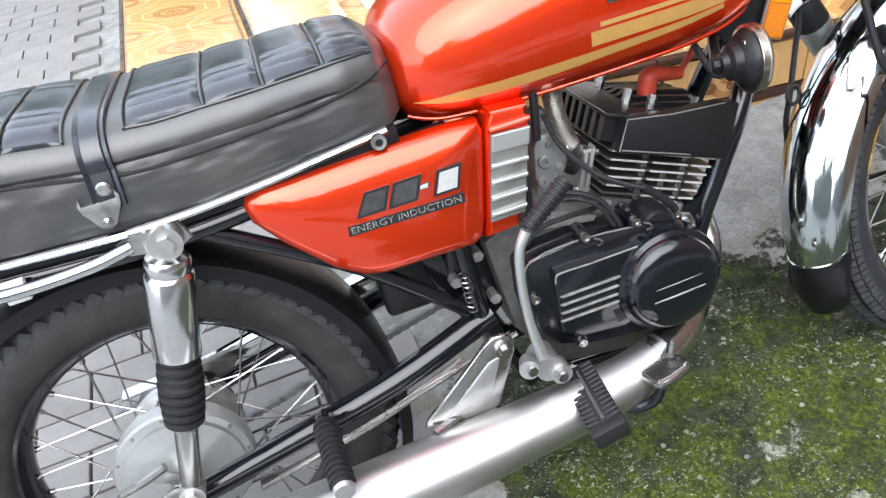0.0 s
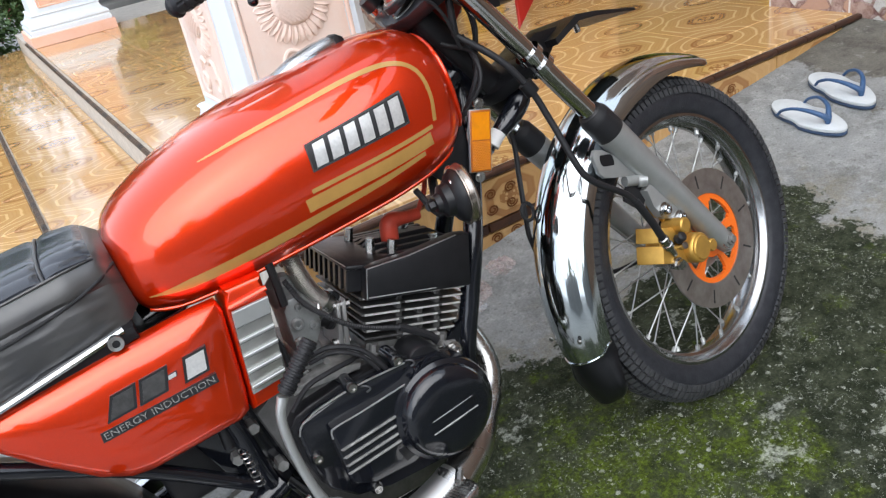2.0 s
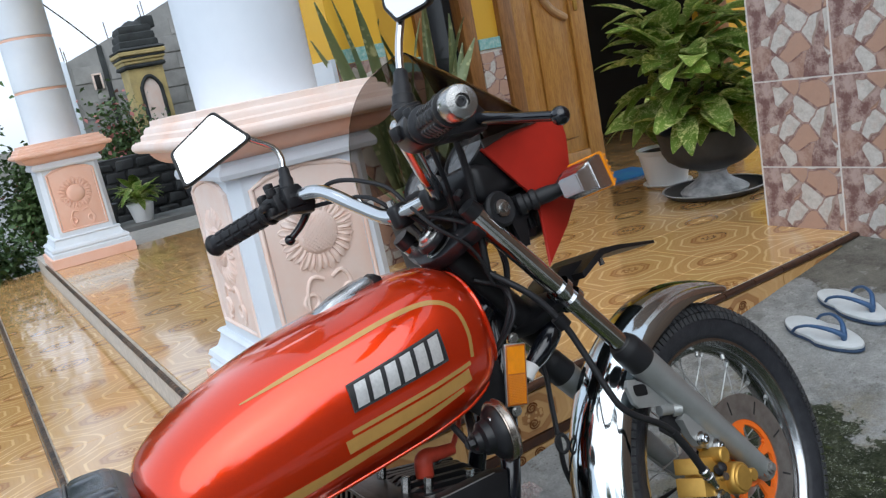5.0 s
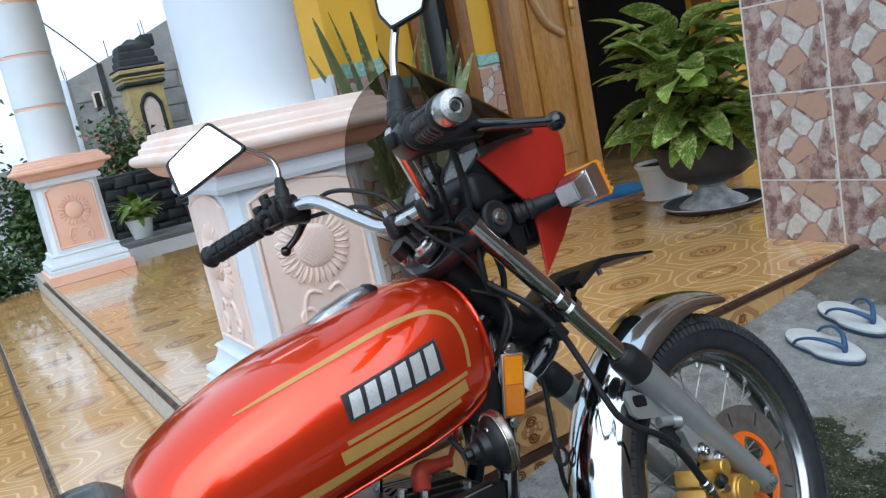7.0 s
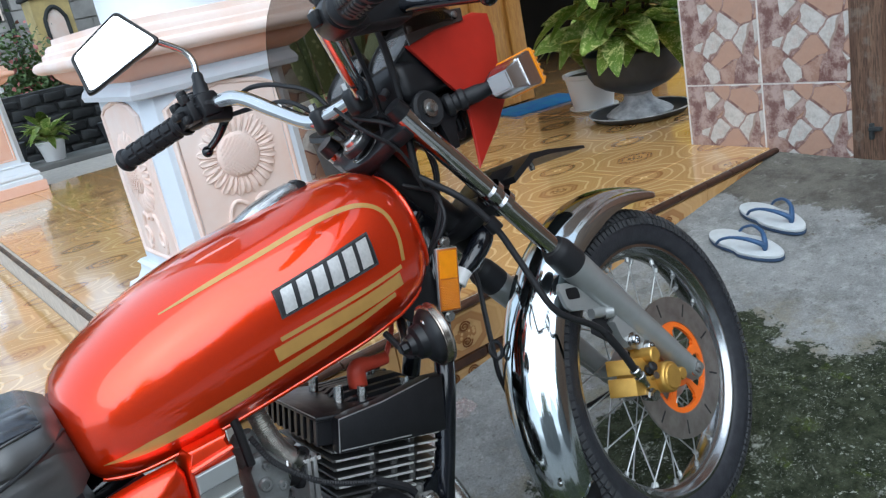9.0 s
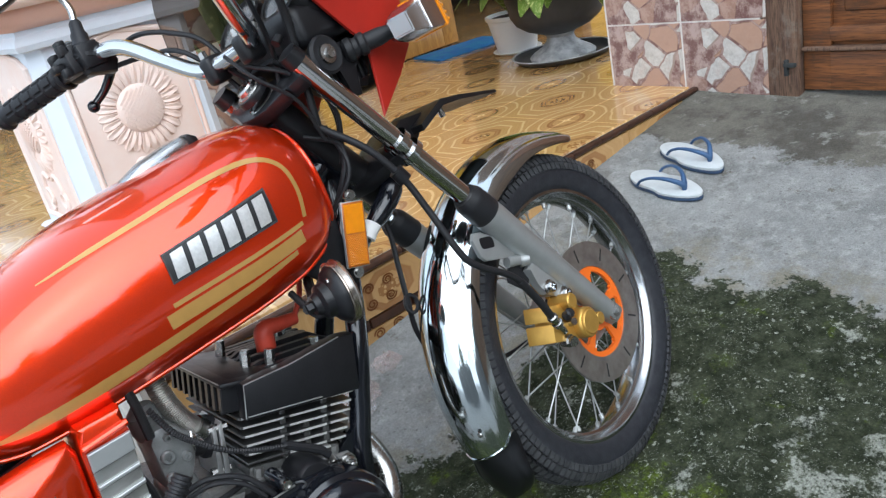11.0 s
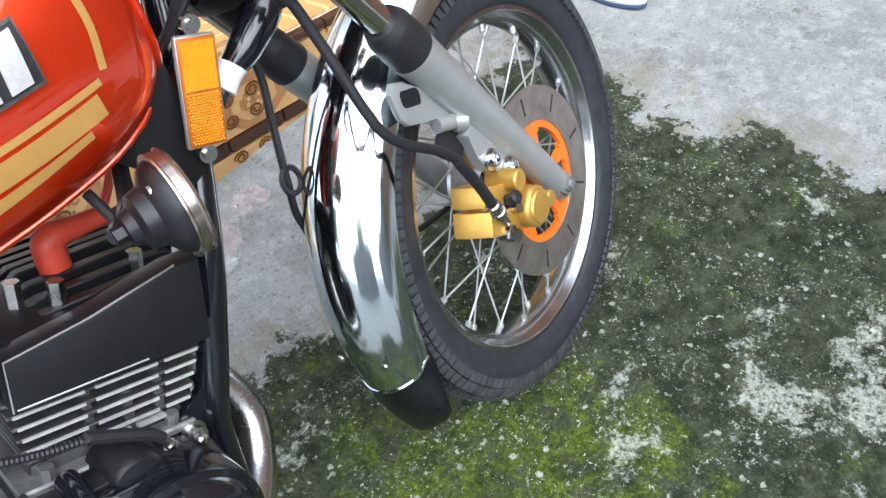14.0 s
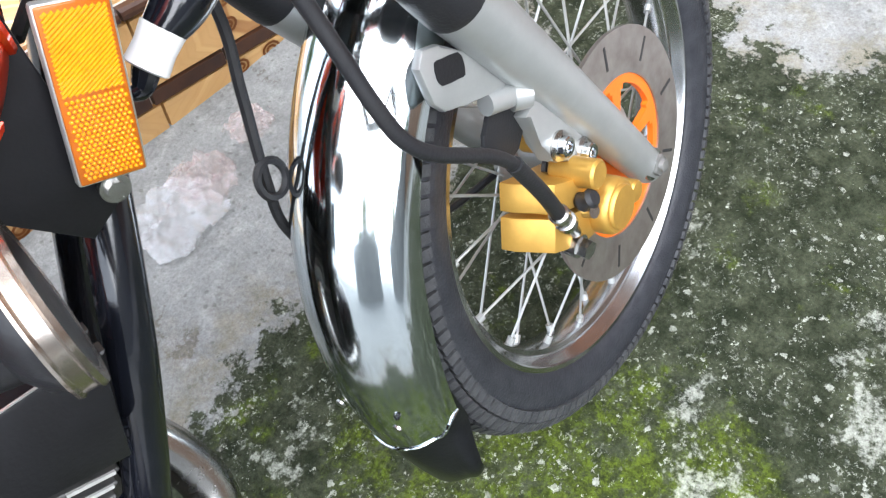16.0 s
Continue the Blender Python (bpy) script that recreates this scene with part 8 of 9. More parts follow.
# side cover with badge
SC = [(-1.05, 0.345), (-1.046, 0.325), (-1.02, 0.288), (-0.975, 0.237), (-0.945, 0.216), (-0.92, 0.21), (-0.86, 0.208), (-0.805, 0.207), (-0.793, 0.213), (-0.785, 0.24), (-0.765, 0.345), (-0.768, 0.358), (-0.8, 0.361), (-0.9, 0.362), (-1.03, 0.36), (-1.045, 0.355)]


def cover(name, outline, y_edge, bulge, material, parent=None, label="", cx=None, s=-1):
    """A pressed cover: an outline whose middle bulges outward."""
    C = [Vector((x, 0, z)) for x, z in outline]
    n = len(C)
    cen = cx or sum(C, Vector()) / n
    cen = Vector(cen)
    fine = []
    for i in range(n):
        for k in range(3):
            fine.append(C[i] + (C[(i + 1) % n] - C[i]) * k / 3)
    lp = []
    for f, h in ((1.0, -0.018), (1.0, -0.004), (0.992, 0.0), (0.975, 0.2), (0.93, 0.42), (0.8, 0.7), (0.6, 0.88), (0.35, 0.97), (0.1, 1.0)):
        yy = y_edge + s * (bulge * h if h >= 0 else h)
        lp.append([Vector((cen.x + (p.x - cen.x) * f, yy, cen.z + (p.z - cen.z) * f)) for p in fine])
    return bp(name, rings(bmesh.new(), lp), material, parent, False, label)


sc = cover("side_cover", SC, -0.128, 0.02, M_paint, None, "candy orange side cover with dark badge")
# model badge as plain slanted blocks above a line of small lettering
BY = -0.1482
for quad, mt in (([(-0.935, 0.298), (-0.9, 0.298), (-0.888, 0.326), (-0.918, 0.326)], M_badge), ([(-0.897, 0.297), (-0.862, 0.297), (-0.85, 0.326), (-0.884, 0.326)], M_badge),
                 ([(-0.858, 0.308), (-0.846, 0.308), (-0.844, 0.314), (-0.856, 0.314)], M_badge), ([(-0.843, 0.294), (-0.812, 0.294), (-0.803, 0.324), (-0.832, 0.324)], M_badge)):
    bp("badge_block", plate(bmesh.new(), quad, BY - 0.0012, BY + 0.006, 0.0), mt, sc)
    ins = [((x + sum(q[0] for q in quad) / 4 * 0.28) / 1.28, (z + sum(q[1] for q in quad) / 4 * 0.28) / 1.28) for x, z in quad]
    bp("badge_face", plate(bmesh.new(), ins, BY - 0.002, BY - 0.001, 0.0), M_badgebright if quad[0][0] > -0.86 else M_findark, sc)
bp("badge_strip", plate(bmesh.new(), [(-0.949, 0.28), (-0.809, 0.275), (-0.808, 0.287), (-0.947, 0.292)], BY - 0.0008, BY + 0.006), M_badge, sc)


def words(name, body, size, m, material, parent, depth=0.0004, width=None):
    """Lettering as a mesh, lying in x and y of m."""
    cu = bpy.data.curves.new(name, "FONT")
    cu.body, cu.size, cu.extrude, cu.align_x, cu.align_y = body, size, depth, "CENTER", "CENTER"
    cu.resolution_u = 2
    tmp = bpy.data.objects.new(name, cu)
    scene.collection.objects.link(tmp)
    bpy.context.view_layer.update()
    me = bpy.data.meshes.new_from_object(tmp.evaluated_get(bpy.context.evaluated_depsgraph_get()))
    bpy.data.objects.remove(tmp)
    if width:
        xs_ = [v.co.x for v in me.vertices]
        k = width / (max(xs_) - min(xs_))
        me.transform(Matrix.Diagonal((k, 1, 1, 1)))
    me.transform(m)
    me.materials.append(material)
    ob = new(name, me)
    ob.parent = parent
    return ob


words("lettering", "ENERGY INDUCTION", 0.0115, Matrix.Translation((-0.8785, BY - 0.0012, 0.2835)) @ Matrix.Rotation(radians(90), 4, "X") @ Matrix.Rotation(radians(-2), 4, "Z"), M_badgesilver, sc, width=0.132)

# air box with bright slatted grille
ab = bp("air_box", plate(bmesh.new(), [(-0.79, 0.21), (-0.745, 0.212), (-0.712, 0.335), (-0.708, 0.362), (-0.755, 0.366), (-0.763, 0.34)], -0.132, 0.1, 0.006), M_paint, None, False, "orange air box with silver slatted grille")
gm = [(-0.782, 0.232), (-0.737, 0.232), (-0.714, 0.333), (-0.76, 0.337)]
bp("grille_plate", plate(bmesh.new(), gm, -0.138, -0.13, 0.001), M_grille, ab, False, "silver grille")
for i in range(5):
    t = 0.08 + i * 0.19
    a = Vector((gm[0][0] + (gm[3][0] - gm[0][0]) * t, -0.1405, gm[0][1] + (gm[3][1] - gm[0][1]) * t))
    b = Vector((gm[1][0] + (gm[2][0] - gm[1][0]) * t, -0.1405, gm[1][1] + (gm[2][1] - gm[1][1]) * t))
    hh = 0.0042 if i < 4 else 0.02
    bm = plate(bmesh.new(), [(a.x, a.z), (b.x, b.z), (b.x + 0.22 * hh, b.z + hh), (a.x + 0.22 * hh, a.z + hh)], -0.143, -0.136, 0.001, None, 1)
    bp("slat", bm, M_silver, ab)
bp("air_box_lip", tube(bmesh.new(), [(-0.76, -0.134, 0.345), (-0.71, -0.134, 0.345)], 0.004, 8, 2, False), M_paint, ab)
bp("oil_tank_neck", rod(bmesh.new(), (-0.735, -0.08, 0.36), (-0.735, -0.08, 0.375), 0.02, n=20), M_paint, ab)

# engine: crankcase, covers, cylinder and head
eng = bp("engine", plate(bmesh.new(), [(-0.79, 0.19), (-0.775, 0.05), (-0.72, -0.035), (-0.6, -0.055), (-0.52, -0.02), (-0.492, 0.04), (-0.5, 0.108), (-0.547, 0.132), (-0.63, 0.17), (-0.7, 0.2), (-0.76, 0.205)], -0.105, 0.11, 0.008), M_case, None, False, "black two-stroke engine with finned cylinder")
CASE = [(-0.757, 0.156), (-0.7614, 0.105), (-0.755, 0.06), (-0.7265, 0.026), (-0.68, 0.012), (-0.606, 0.002), (-0.55, -0.002), (-0.515, 0.02), (-0.5, 0.06), (-0.503, 0.1), (-0.525, 0.132), (-0.56, 0.152), (-0.594, 0.1625), (-0.667, 0.172), (-0.728, 0.17), (-0.746, 0.166)]
bp("crankcase_flange", plate(bmesh.new(), [(x - 0.004, z + 0.004) for x, z in CASE], -0.127, -0.1, 0.003), M_satin, eng)
bp("crankcase_cover", plate(bmesh.new(), CASE, -0.143, -0.128, 0.005, None, 3), M_black, eng, "glossy black crankcase cover")
bp("cover_edge", tube(bmesh.new(), [(-0.757, -0.1415, 0.15), (-0.75, -0.1425, 0.162), (-0.7367, -0.143, 0.167), (-0.72, -0.143, 0.1705), (-0.667, -0.143, 0.171), (-0.594, -0.1425, 0.162)], 0.0013, 6, 3), M_alu, eng, "thin bright edge")
FIELD = [(-0.724, 0.136), (-0.719, 0.143), (-0.7, 0.1445), (-0.64, 0.1415), (-0.602, 0.1435), (-0.612, 0.12), (-0.618, 0.08), (-0.61, 0.04), (-0.64, 0.03), (-0.7, 0.038), (-0.727, 0.056)]
bp("cover_field", plate(bmesh.new(), FIELD, -0.157, -0.14, 0.003, None, 3), M_black, eng)
bp("cover_edge", tube(bmesh.new(), [(-0.7235, -0.1565, 0.13), (-0.7215, -0.157, 0.14), (-0.714, -0.157, 0.1432), (-0.673, -0.157, 0.142), (-0.602, -0.157, 0.1425)], 0.0012, 6, 3), M_alu, eng, "thin bright edge")
for z, x0, x1 in ((0.11, -0.721, -0.637), (0.0978, -0.7225, -0.6405), (0.0856, -0.724, -0.643), (0.0742, -0.726, -0.6435)):
    bp("cover_rib", tube(bmesh.new(), [(x0, -0.157, z), (x0 + 0.002, -0.159, z), (x1 - 0.002, -0.159, z), (x1, -0.157, z)], [0.001, 0.0021, 0.0021, 0.001], 8, 2, False), M_dullalu, eng, "bare metal rib")
bp("cover_recess", plate(bmesh.new(), [(-0.655, 0.062), (-0.634, 0.062), (-0.63, 0.043), (-0.65, 0.04)], -0.1585, -0.15, 0.002), M_satin, eng)
m = Matrix.Translation((-0.573, -0.15, 0.079)) @ RX
bp("clutch_cover", lathe(bmesh.new(), [(0.074, -0.02), (0.0738, 0.008), (0.0725, 0.0125), (0.0665, 0.0155), (0.0645, 0.022), (0.0605, 0.028), (0.053, 0.0315), (0.03, 0.0322), (0.0001, 0.0325)], 64, m), M_black, eng, "round black clutch cover")
for x0, z0, x1, z1, r in ((-0.6026, 0.0854, -0.538, 0.0873, 0.0009), (-0.6073, 0.0673, -0.5353, 0.0694, 0.0016)):
    bp("cover_line", tube(bmesh.new(), [(x0, -0.1818, z0), (x0 * 0.6 + x1 * 0.4, -0.1825, z0 * 0.6 + z1 * 0.4), (x1, -0.1818, z1)], [r * 0.6, r, r * 0.6], 6, 3), M_dullalu, eng)
SCREW = [(0.0065, -0.004), (0.0065, 0.004), (0.0058, 0.006), (0.0038, 0.006), (0.0034, 0.003), (0.0001, 0.003)]
for x, y, z, boss in ((-0.6034, -0.146, 0.1727, 0.04), (-0.6719, -0.146, 0.1746, 0.04), (-0.7508, -0.146, 0.112, 0.02), (-0.5871, -0.163, 0.1309, 0.012), (-0.5087, -0.158, 0.0776, 0.03), (-0.7, -0.146, 0.023, 0.02)):
    bp("screw_boss", rod(bmesh.new(), (x, y + boss, z), (x, y + 0.001, z), 0.0098, 0.0088, 16), M_black, eng)
    bp("screw", lathe(bmesh.new(), SCREW, 14, Matrix.Translation((x, y, z)) @ RX), M_steel, eng)
for x, z in ((-0.592, 0.161), (-0.66, 0.163)):            # bent wire guides beside the screws
    bp("wire_guide", tube(bmesh.new(), [(x, -0.144, z + 0.004), (x + 0.006, -0.15, z + 0.003), (x + 0.009, -0.148, z - 0.004), (x + 0.004, -0.1435, z - 0.008)], 0.0014, 6, 4), M_greyplastic, eng)
# upper crankcase: gearbox lid, oil pump hump and the front engine mount
bp("gearbox_lid", plate(bmesh.new(), [(-0.735, 0.2), (-0.69, 0.2), (-0.64, 0.183), (-0.646, 0.174), (-0.7, 0.186), (-0.737, 0.19)], -0.118, -0.07, 0.003), M_dullalu, eng, "bare aluminium gearbox lid")
bp("oil_pump", lathe(bmesh.new(), [(0.026, -0.03), (0.026, 0.012), (0.022, 0.018), (0.012, 0.02), (0.0001, 0.02)], 28, Matrix.Translation((-0.566, -0.115, 0.142)) @ RX), M_satin, eng, "black round oil pump housing")
bp("engine_mount", plate(bmesh.new(), [(-0.452, 0.172), (-0.475, 0.142), (-0.522, 0.127), (-0.526, 0.11), (-0.512, 0.092), (-0.49, 0.07), (-0.478, 0.1)], -0.09, -0.082, 0.002), M_black, eng)
bp("mount_bolt", lathe(bmesh.new(), [(0.0125, -0.008), (0.0125, -0.005), (0.0098, -0.0045), (0.0098, 0.003), (0.007, 0.004), (0.0065, 0.01), (0.004, 0.013), (0.0001, 0.0135)], 18, Matrix.Translation((-0.5074, -0.099, 0.1112)) @ RX), M_steel, eng, "domed steel mounting nut")

CY = Matrix.Translation((-0.525, 0, 0.222)) @ Matrix.Rotation(radians(23), 4, "Y")
cyl = bp("cylinder", rod(bmesh.new(), CY @ Vector((0, 0, -0.14)), CY @ Vector((0, 0, 0.01)), 0.056, n=28), M_dullalu, None, False, "finned cylinder with bright fin edges")
box(b2 := bmesh.new(), -0.07, 0.06, -0.078, 0.078, -0.09, -0.07, 0.006, 2, CY)
bp("cylinder_base", b2, M_case, cyl)
box(b2 := bmesh.new(), -0.085, 0.064, -0.094, 0.094, -0.089, -0.081, 0.002, 1, CY)
bp("base_flange", b2, M_dullalu, cyl)
for x in (-0.06, 0.0, 0.045):
    bp("base_nut", rod(bmesh.new(), CY @ Vector((x, -0.086, -0.082)), CY @ Vector((x, -0.086, -0.07)), 0.0062, n=6), M_dullalu, cyl)
for x0, x1, z in ((-0.02, 0.01, -0.0695), (0.015, 0.04, -0.0695), (-0.014, 0.006, -0.077)):
    box(b2 := bmesh.new(), x0, x1, -0.088, -0.06, z - 0.0014, z + 0.0014, m=CY)
    bp("fin_edge", b2, M_badgebright, cyl)
for x, z in ((-0.02, -0.035), (0.039, -0.03), (0.012, -0.062)):
    box(b2 := bmesh.new(), x - 0.0045, x + 0.0045, -0.083, -0.05, z - 0.035, z + 0.035, 0.002, 1, CY)
    bp("fin_web", b2, M_case, cyl)
bp("exhaust_port", rod(bmesh.new(), CY @ Vector((0.03, -0.012, -0.05)), CY @ Vector((0.085, -0.012, -0.058)), 0.029, n=24), M_dullalu, cyl)
for i in range(6):
    z = -0.002 - i * 0.0122
    w = 0.083 - 0.002 * i
    bm = boxm(-w, w - 0.006, -0.095 + 0.002 * i, 0.099, z - 0.0016, z + 0.0016, 0.001, 1, CY)
    bp("fin", bm, M_findark, cyl)
    for a, b in ((-w + 0.004, -0.024), (-0.016, 0.036), (0.042, w - 0.009)):
        if i == 5 and a < -0.02:
            continue
        box(b2 := bmesh.new(), a, b, -0.0963 + 0.002 * i, -0.0945 + 0.002 * i, z - 0.001, z + 0.0016, m=CY)
        bp("fin_edge", b2, M_badgebright, cyl)
hd = bp("cylinder_head", boxm(-0.09, 0.07, -0.086, 0.086, 0.004, 0.047, 0.006, 2, CY), M_satin, None, False, "black finned cylinder head")
bp("head_panel", plate(bmesh.new(), [(-0.08, 0.0005), (-0.08, 0.044), (-0.02, 0.056), (0.05, 0.077), (0.071, 0.078), (0.075, 0.004)], -0.116, -0.09, 0.003, CY), M_satin, hd, False, "smooth black side panel")
bp("panel_edge", tube(bmesh.new(), [CY @ Vector(p) for p in ((-0.0802, -0.115, 0.003), (-0.0802, -0.115, 0.044), (-0.02, -0.115, 0.0565), (0.05, -0.115, 0.0775))], 0.0009, 6, 1, False), M_alu, hd)
bp("panel_edge", tube(bmesh.new(), [CY @ Vector(p) for p in ((-0.078, -0.1163, 0.005), (0.02, -0.1163, 0.007))], 0.0009, 6, 1, False), M_alu, hd)
bp("head_rim", boxm(-0.103, -0.03, -0.098, 0.092, 0.04, 0.0465, 0.0025, 2, CY), M_satin, hd)
bp("rim_edge", tube(bmesh.new(), [CY @ Vector(p) for p in ((-0.104, 0.09, 0.0465), (-0.104, -0.098, 0.0465))], 0.0008, 6, 1, False), M_alu, hd)
for i in range(9):
    y = -0.086 + i * 0.0215
    h = 0.054 - 0.012 * abs(math.sin((i - 4) / 4 * 1.2)) + 0.004
    bp("fin", plate(bmesh.new(), [(-0.1, 0.008), (-0.1, 0.042), (-0.045, 0.045), (-0.03, h), (0.06, h + 0.01), (0.08, 0.06), (0.08, 0.008)], y - 0.0056, y + 0.0056, 0.0012, CY, 1), M_satin, hd)
for i in range(6):
    x = -0.1 + i * 0.0085
    bp("fin", plate(bmesh.new(), [(-0.0012, 0.006), (0.0012, 0.006), (0.0012, 0.042), (-0.0012, 0.042)], -0.1, -0.075, 0.0, CY @ Matrix.Translation((x, 0, 0)) @ Matrix.Rotation(radians(20), 4, "Z")), M_satin, hd)
for x, y in ((-0.045, -0.04), (-0.02, -0.06), (0.05, -0.045), (-0.045, 0.045), (0.045, 0.045)):
    bm = rod(bmesh.new(), CY @ Vector((x, y, 0.04)), CY @ Vector((x, y, 0.068)), 0.0068, n=6)
    bp("head_nut", bm, M_steel, hd)
# red spark plug cap and lead
pl = bp("plug_cap", tube(bmesh.new(), [CY @ Vector(p) for p in ((0.0, -0.012, 0.042), (-0.002, -0.012, 0.055), (-0.004, -0.012, 0.07), (-0.004, -0.012, 0.08), (0.004, -0.011, 0.085), (0.02, -0.009, 0.0865), (0.045, -0.006, 0.09))], [0.0125, 0.0132, 0.0135, 0.0135, 0.012, 0.0098, 0.0088], 18, 6), M_redrub, None, False, "red rubber spark plug cap")
bp("ignition_lead", tube(bmesh.new(), [CY @ Vector((0.044, -0.006, 0.09)), (-0.425, 0.0, 0.31), (-0.415, 0.0, 0.335), (-0.43, -0.005, 0.35), (-0.46, 0.0, 0.355), (-0.52, 0.0, 0.352)], 0.004, 8, 8), M_redrub, pl)

# carburettor, intake, hose
carb = bp("carburettor", plate(bmesh.new(), [(-0.708, 0.225), (-0.7, 0.29), (-0.688, 0.304), (-0.668, 0.3), (-0.655, 0.276), (-0.66, 0.25), (-0.672, 0.232), (-0.69, 0.215)], -0.096, -0.02, 0.008), M_carb, None, False, "grey cast carburettor")
bp("carb_top", lathe(bmesh.new(), [(0.0001, 0.03), (0.012, 0.03), (0.016, 0.026), (0.021, 0.02), (0.021, 0.0), (0.017, -0.01)], 20, Matrix.Translation((-0.685, -0.06, 0.296)) @ Matrix.Rotation(radians(8), 4, "Y")), M_carb, carb)
bp("float_bowl", boxm(-0.712, -0.672, -0.09, -0.03, 0.192, 0.232, 0.008, 3), M_carb, carb)
for x, z, r in ((-0.69, 0.268, 0.0085), (-0.672, 0.256, 0.006), (-0.697, 0.243, 0.0075), (-0.68, 0.288, 0.005)):
    bp("carb_boss", lathe(bmesh.new(), [(r, 0), (r, 0.006), (r * 0.8, 0.008), (r * 0.45, 0.008), (r * 0.4, 0.004), (0.0001, 0.004)], 14, Matrix.Translation((x, -0.094, z)) @ RX), M_carb, carb)
for x, z in ((-0.708, 0.2), (-0.678, 0.2)):
    bp("carb_screw", rod(bmesh.new(), (x, -0.088, z), (x, -0.096, z), 0.0042, n=8), M_steel, carb)
bp("intake_rubber", lathe(bmesh.new(), [(0.02, -0.004), (0.0245, 0.0), (0.0245, 0.008), (0.022, 0.01), (0.022, 0.024), (0.026, 0.028), (0.026, 0.036), (0.02, 0.038)], 24, Matrix.Translation((-0.664, -0.068, 0.264)) @ axes(Vector((0.8, 0.1, -0.5))).to_4x4()), M_rubber, carb)
bp("intake_clip", lathe(bmesh.new(), [(0.0255, 0.0), (0.0262, 0.001), (0.0262, 0.006), (0.0255, 0.007)], 24, Matrix.Translation((-0.664, -0.068, 0.264)) @ axes(Vector((0.8, 0.1, -0.5))).to_4x4()), M_steel, carb)
for dx in (0.0, 0.0085):
    bm = plate(bmesh.new(), [(-0.634 + dx, 0.262), (-0.628 + dx, 0.264), (-0.648 + dx, 0.204), (-0.655 + dx, 0.205)], -0.096, -0.03, 0.0012)
    bp("intake_flange", bm, M_alu, carb)
for x, z in ((-0.628, 0.258), (-0.648, 0.211)):
    bp("flange_bolt", rod(bmesh.new(), (x - 0.01, -0.088, z + 0.003), (x + 0.012, -0.088, z - 0.004), 0.0058, n=8), M_steel, carb)
bm = bmesh.new()
C = spline([(-0.655, -0.06, 0.385), (-0.656, -0.066, 0.35), (-0.657, -0.074, 0.315), (-0.652, -0.078, 0.285), (-0.641, -0.076, 0.262)], 26)
tube(bm, C, [0.0115 + 0.0016 * (i % 2) for i in range(len(C))], 16, 1, False)
bp("flex_hose", bm, M_hose, None, False, "ribbed steel flexible hose")
bp("hose_clip", rod(bmesh.new(), (-0.646, -0.078, 0.272), (-0.64, -0.076, 0.26), 0.0155, n=18), M_steel)
COIL = [(-0.682, -0.1, 0.33), (-0.6744, -0.11, 0.2965), (-0.6578, -0.112, 0.2682), (-0.634, -0.115, 0.2388), (-0.604, -0.115, 0.2152), (-0.5704, -0.115, 0.1956)]
for pts, r in ((COIL, 0.003),
               ([(-0.574, -0.115, 0.198), (-0.5704, -0.115, 0.1956), (-0.5403, -0.116, 0.1653), (-0.5321, -0.116, 0.1502)], 0.0056),
               ([(-0.69, -0.1, 0.4), (-0.69, -0.1, 0.35), (-0.695, -0.1, 0.3)], 0.0055),
               ([(-0.7, -0.1, 0.22), (-0.6706, -0.12, 0.2268), (-0.6376, -0.13, 0.2066), (-0.62, -0.135, 0.1708), (-0.617, -0.13, 0.155)], 0.0036),
               ([(-0.7, -0.105, 0.214), (-0.6706, -0.124, 0.22), (-0.642, -0.132, 0.201), (-0.627, -0.136, 0.17)], 0.003),
               ([(-0.75, -0.13, 0.18), (-0.72, -0.132, 0.2004), (-0.6885, -0.132, 0.2026), (-0.6519, -0.122, 0.1957), (-0.63, -0.11, 0.19)], 0.0036),
               ([(-0.74, -0.12, 0.34), (-0.725, -0.125, 0.26), (-0.735, -0.12, 0.2)], 0.004)):
    bp("engine_cable", tube(bmesh.new(), pts, r, 8, 8), M_rubber)
C = spline(COIL, 22)
bp("cable_coil", tube(bmesh.new(), C, [0.0031 + 0.001 * (i % 2) for i in range(len(C))], 8, 1, False), M_rubber)
bm = rod(bmesh.new(), (-0.5325, -0.116, 0.151), (-0.5304, -0.117, 0.134), 0.0042, n=10)
rod(bm, (-0.5312, -0.1165, 0.141), (-0.5306, -0.117, 0.136), 0.0068, n=6)
rod(bm, (-0.5304, -0.117, 0.134), (-0.5304, -0.117, 0.112), 0.0022, n=8)
bp("cable_end", bm, M_steel)

# kick starter
ks = bp("kick_starter", tube(bmesh.new(), [(-0.762, -0.178, 0.035), (-0.768, -0.186, 0.064), (-0.775, -0.192, 0.112), (-0.776, -0.195, 0.17), (-0.77, -0.195, 0.215), (-0.757, -0.194, 0.238)], [0.0105, 0.0075, 0.006, 0.0058, 0.006, 0.007], 12, 6), M_silver, None, False, "alloy kick starter with black rubber")
a, b = Vector((-0.754, -0.194, 0.24)), Vector((-0.699, -0.19, 0.281))
prof, L = [(0.006, 0), (0.0092, 0.001)], (b - a).length
for i in range(9):
    z = 0.006 + i * (L - 0.012) / 8
    prof += [(0.0095, z - 0.0022), (0.011, z - 0.0014), (0.011, z + 0.0014), (0.0095, z + 0.0022)]
bm = lathe(bmesh.new(), prof + [(0.01, L), (0.0001, L)], 18, Matrix.Translation(a) @ axes(b - a).to_4x4())
bp("kick_rubber", bm, M_rubber, ks)
bm = rod(bmesh.new(), (-0.762, -0.15, 0.035), (-0.762, -0.192, 0.035), 0.018, n=20)
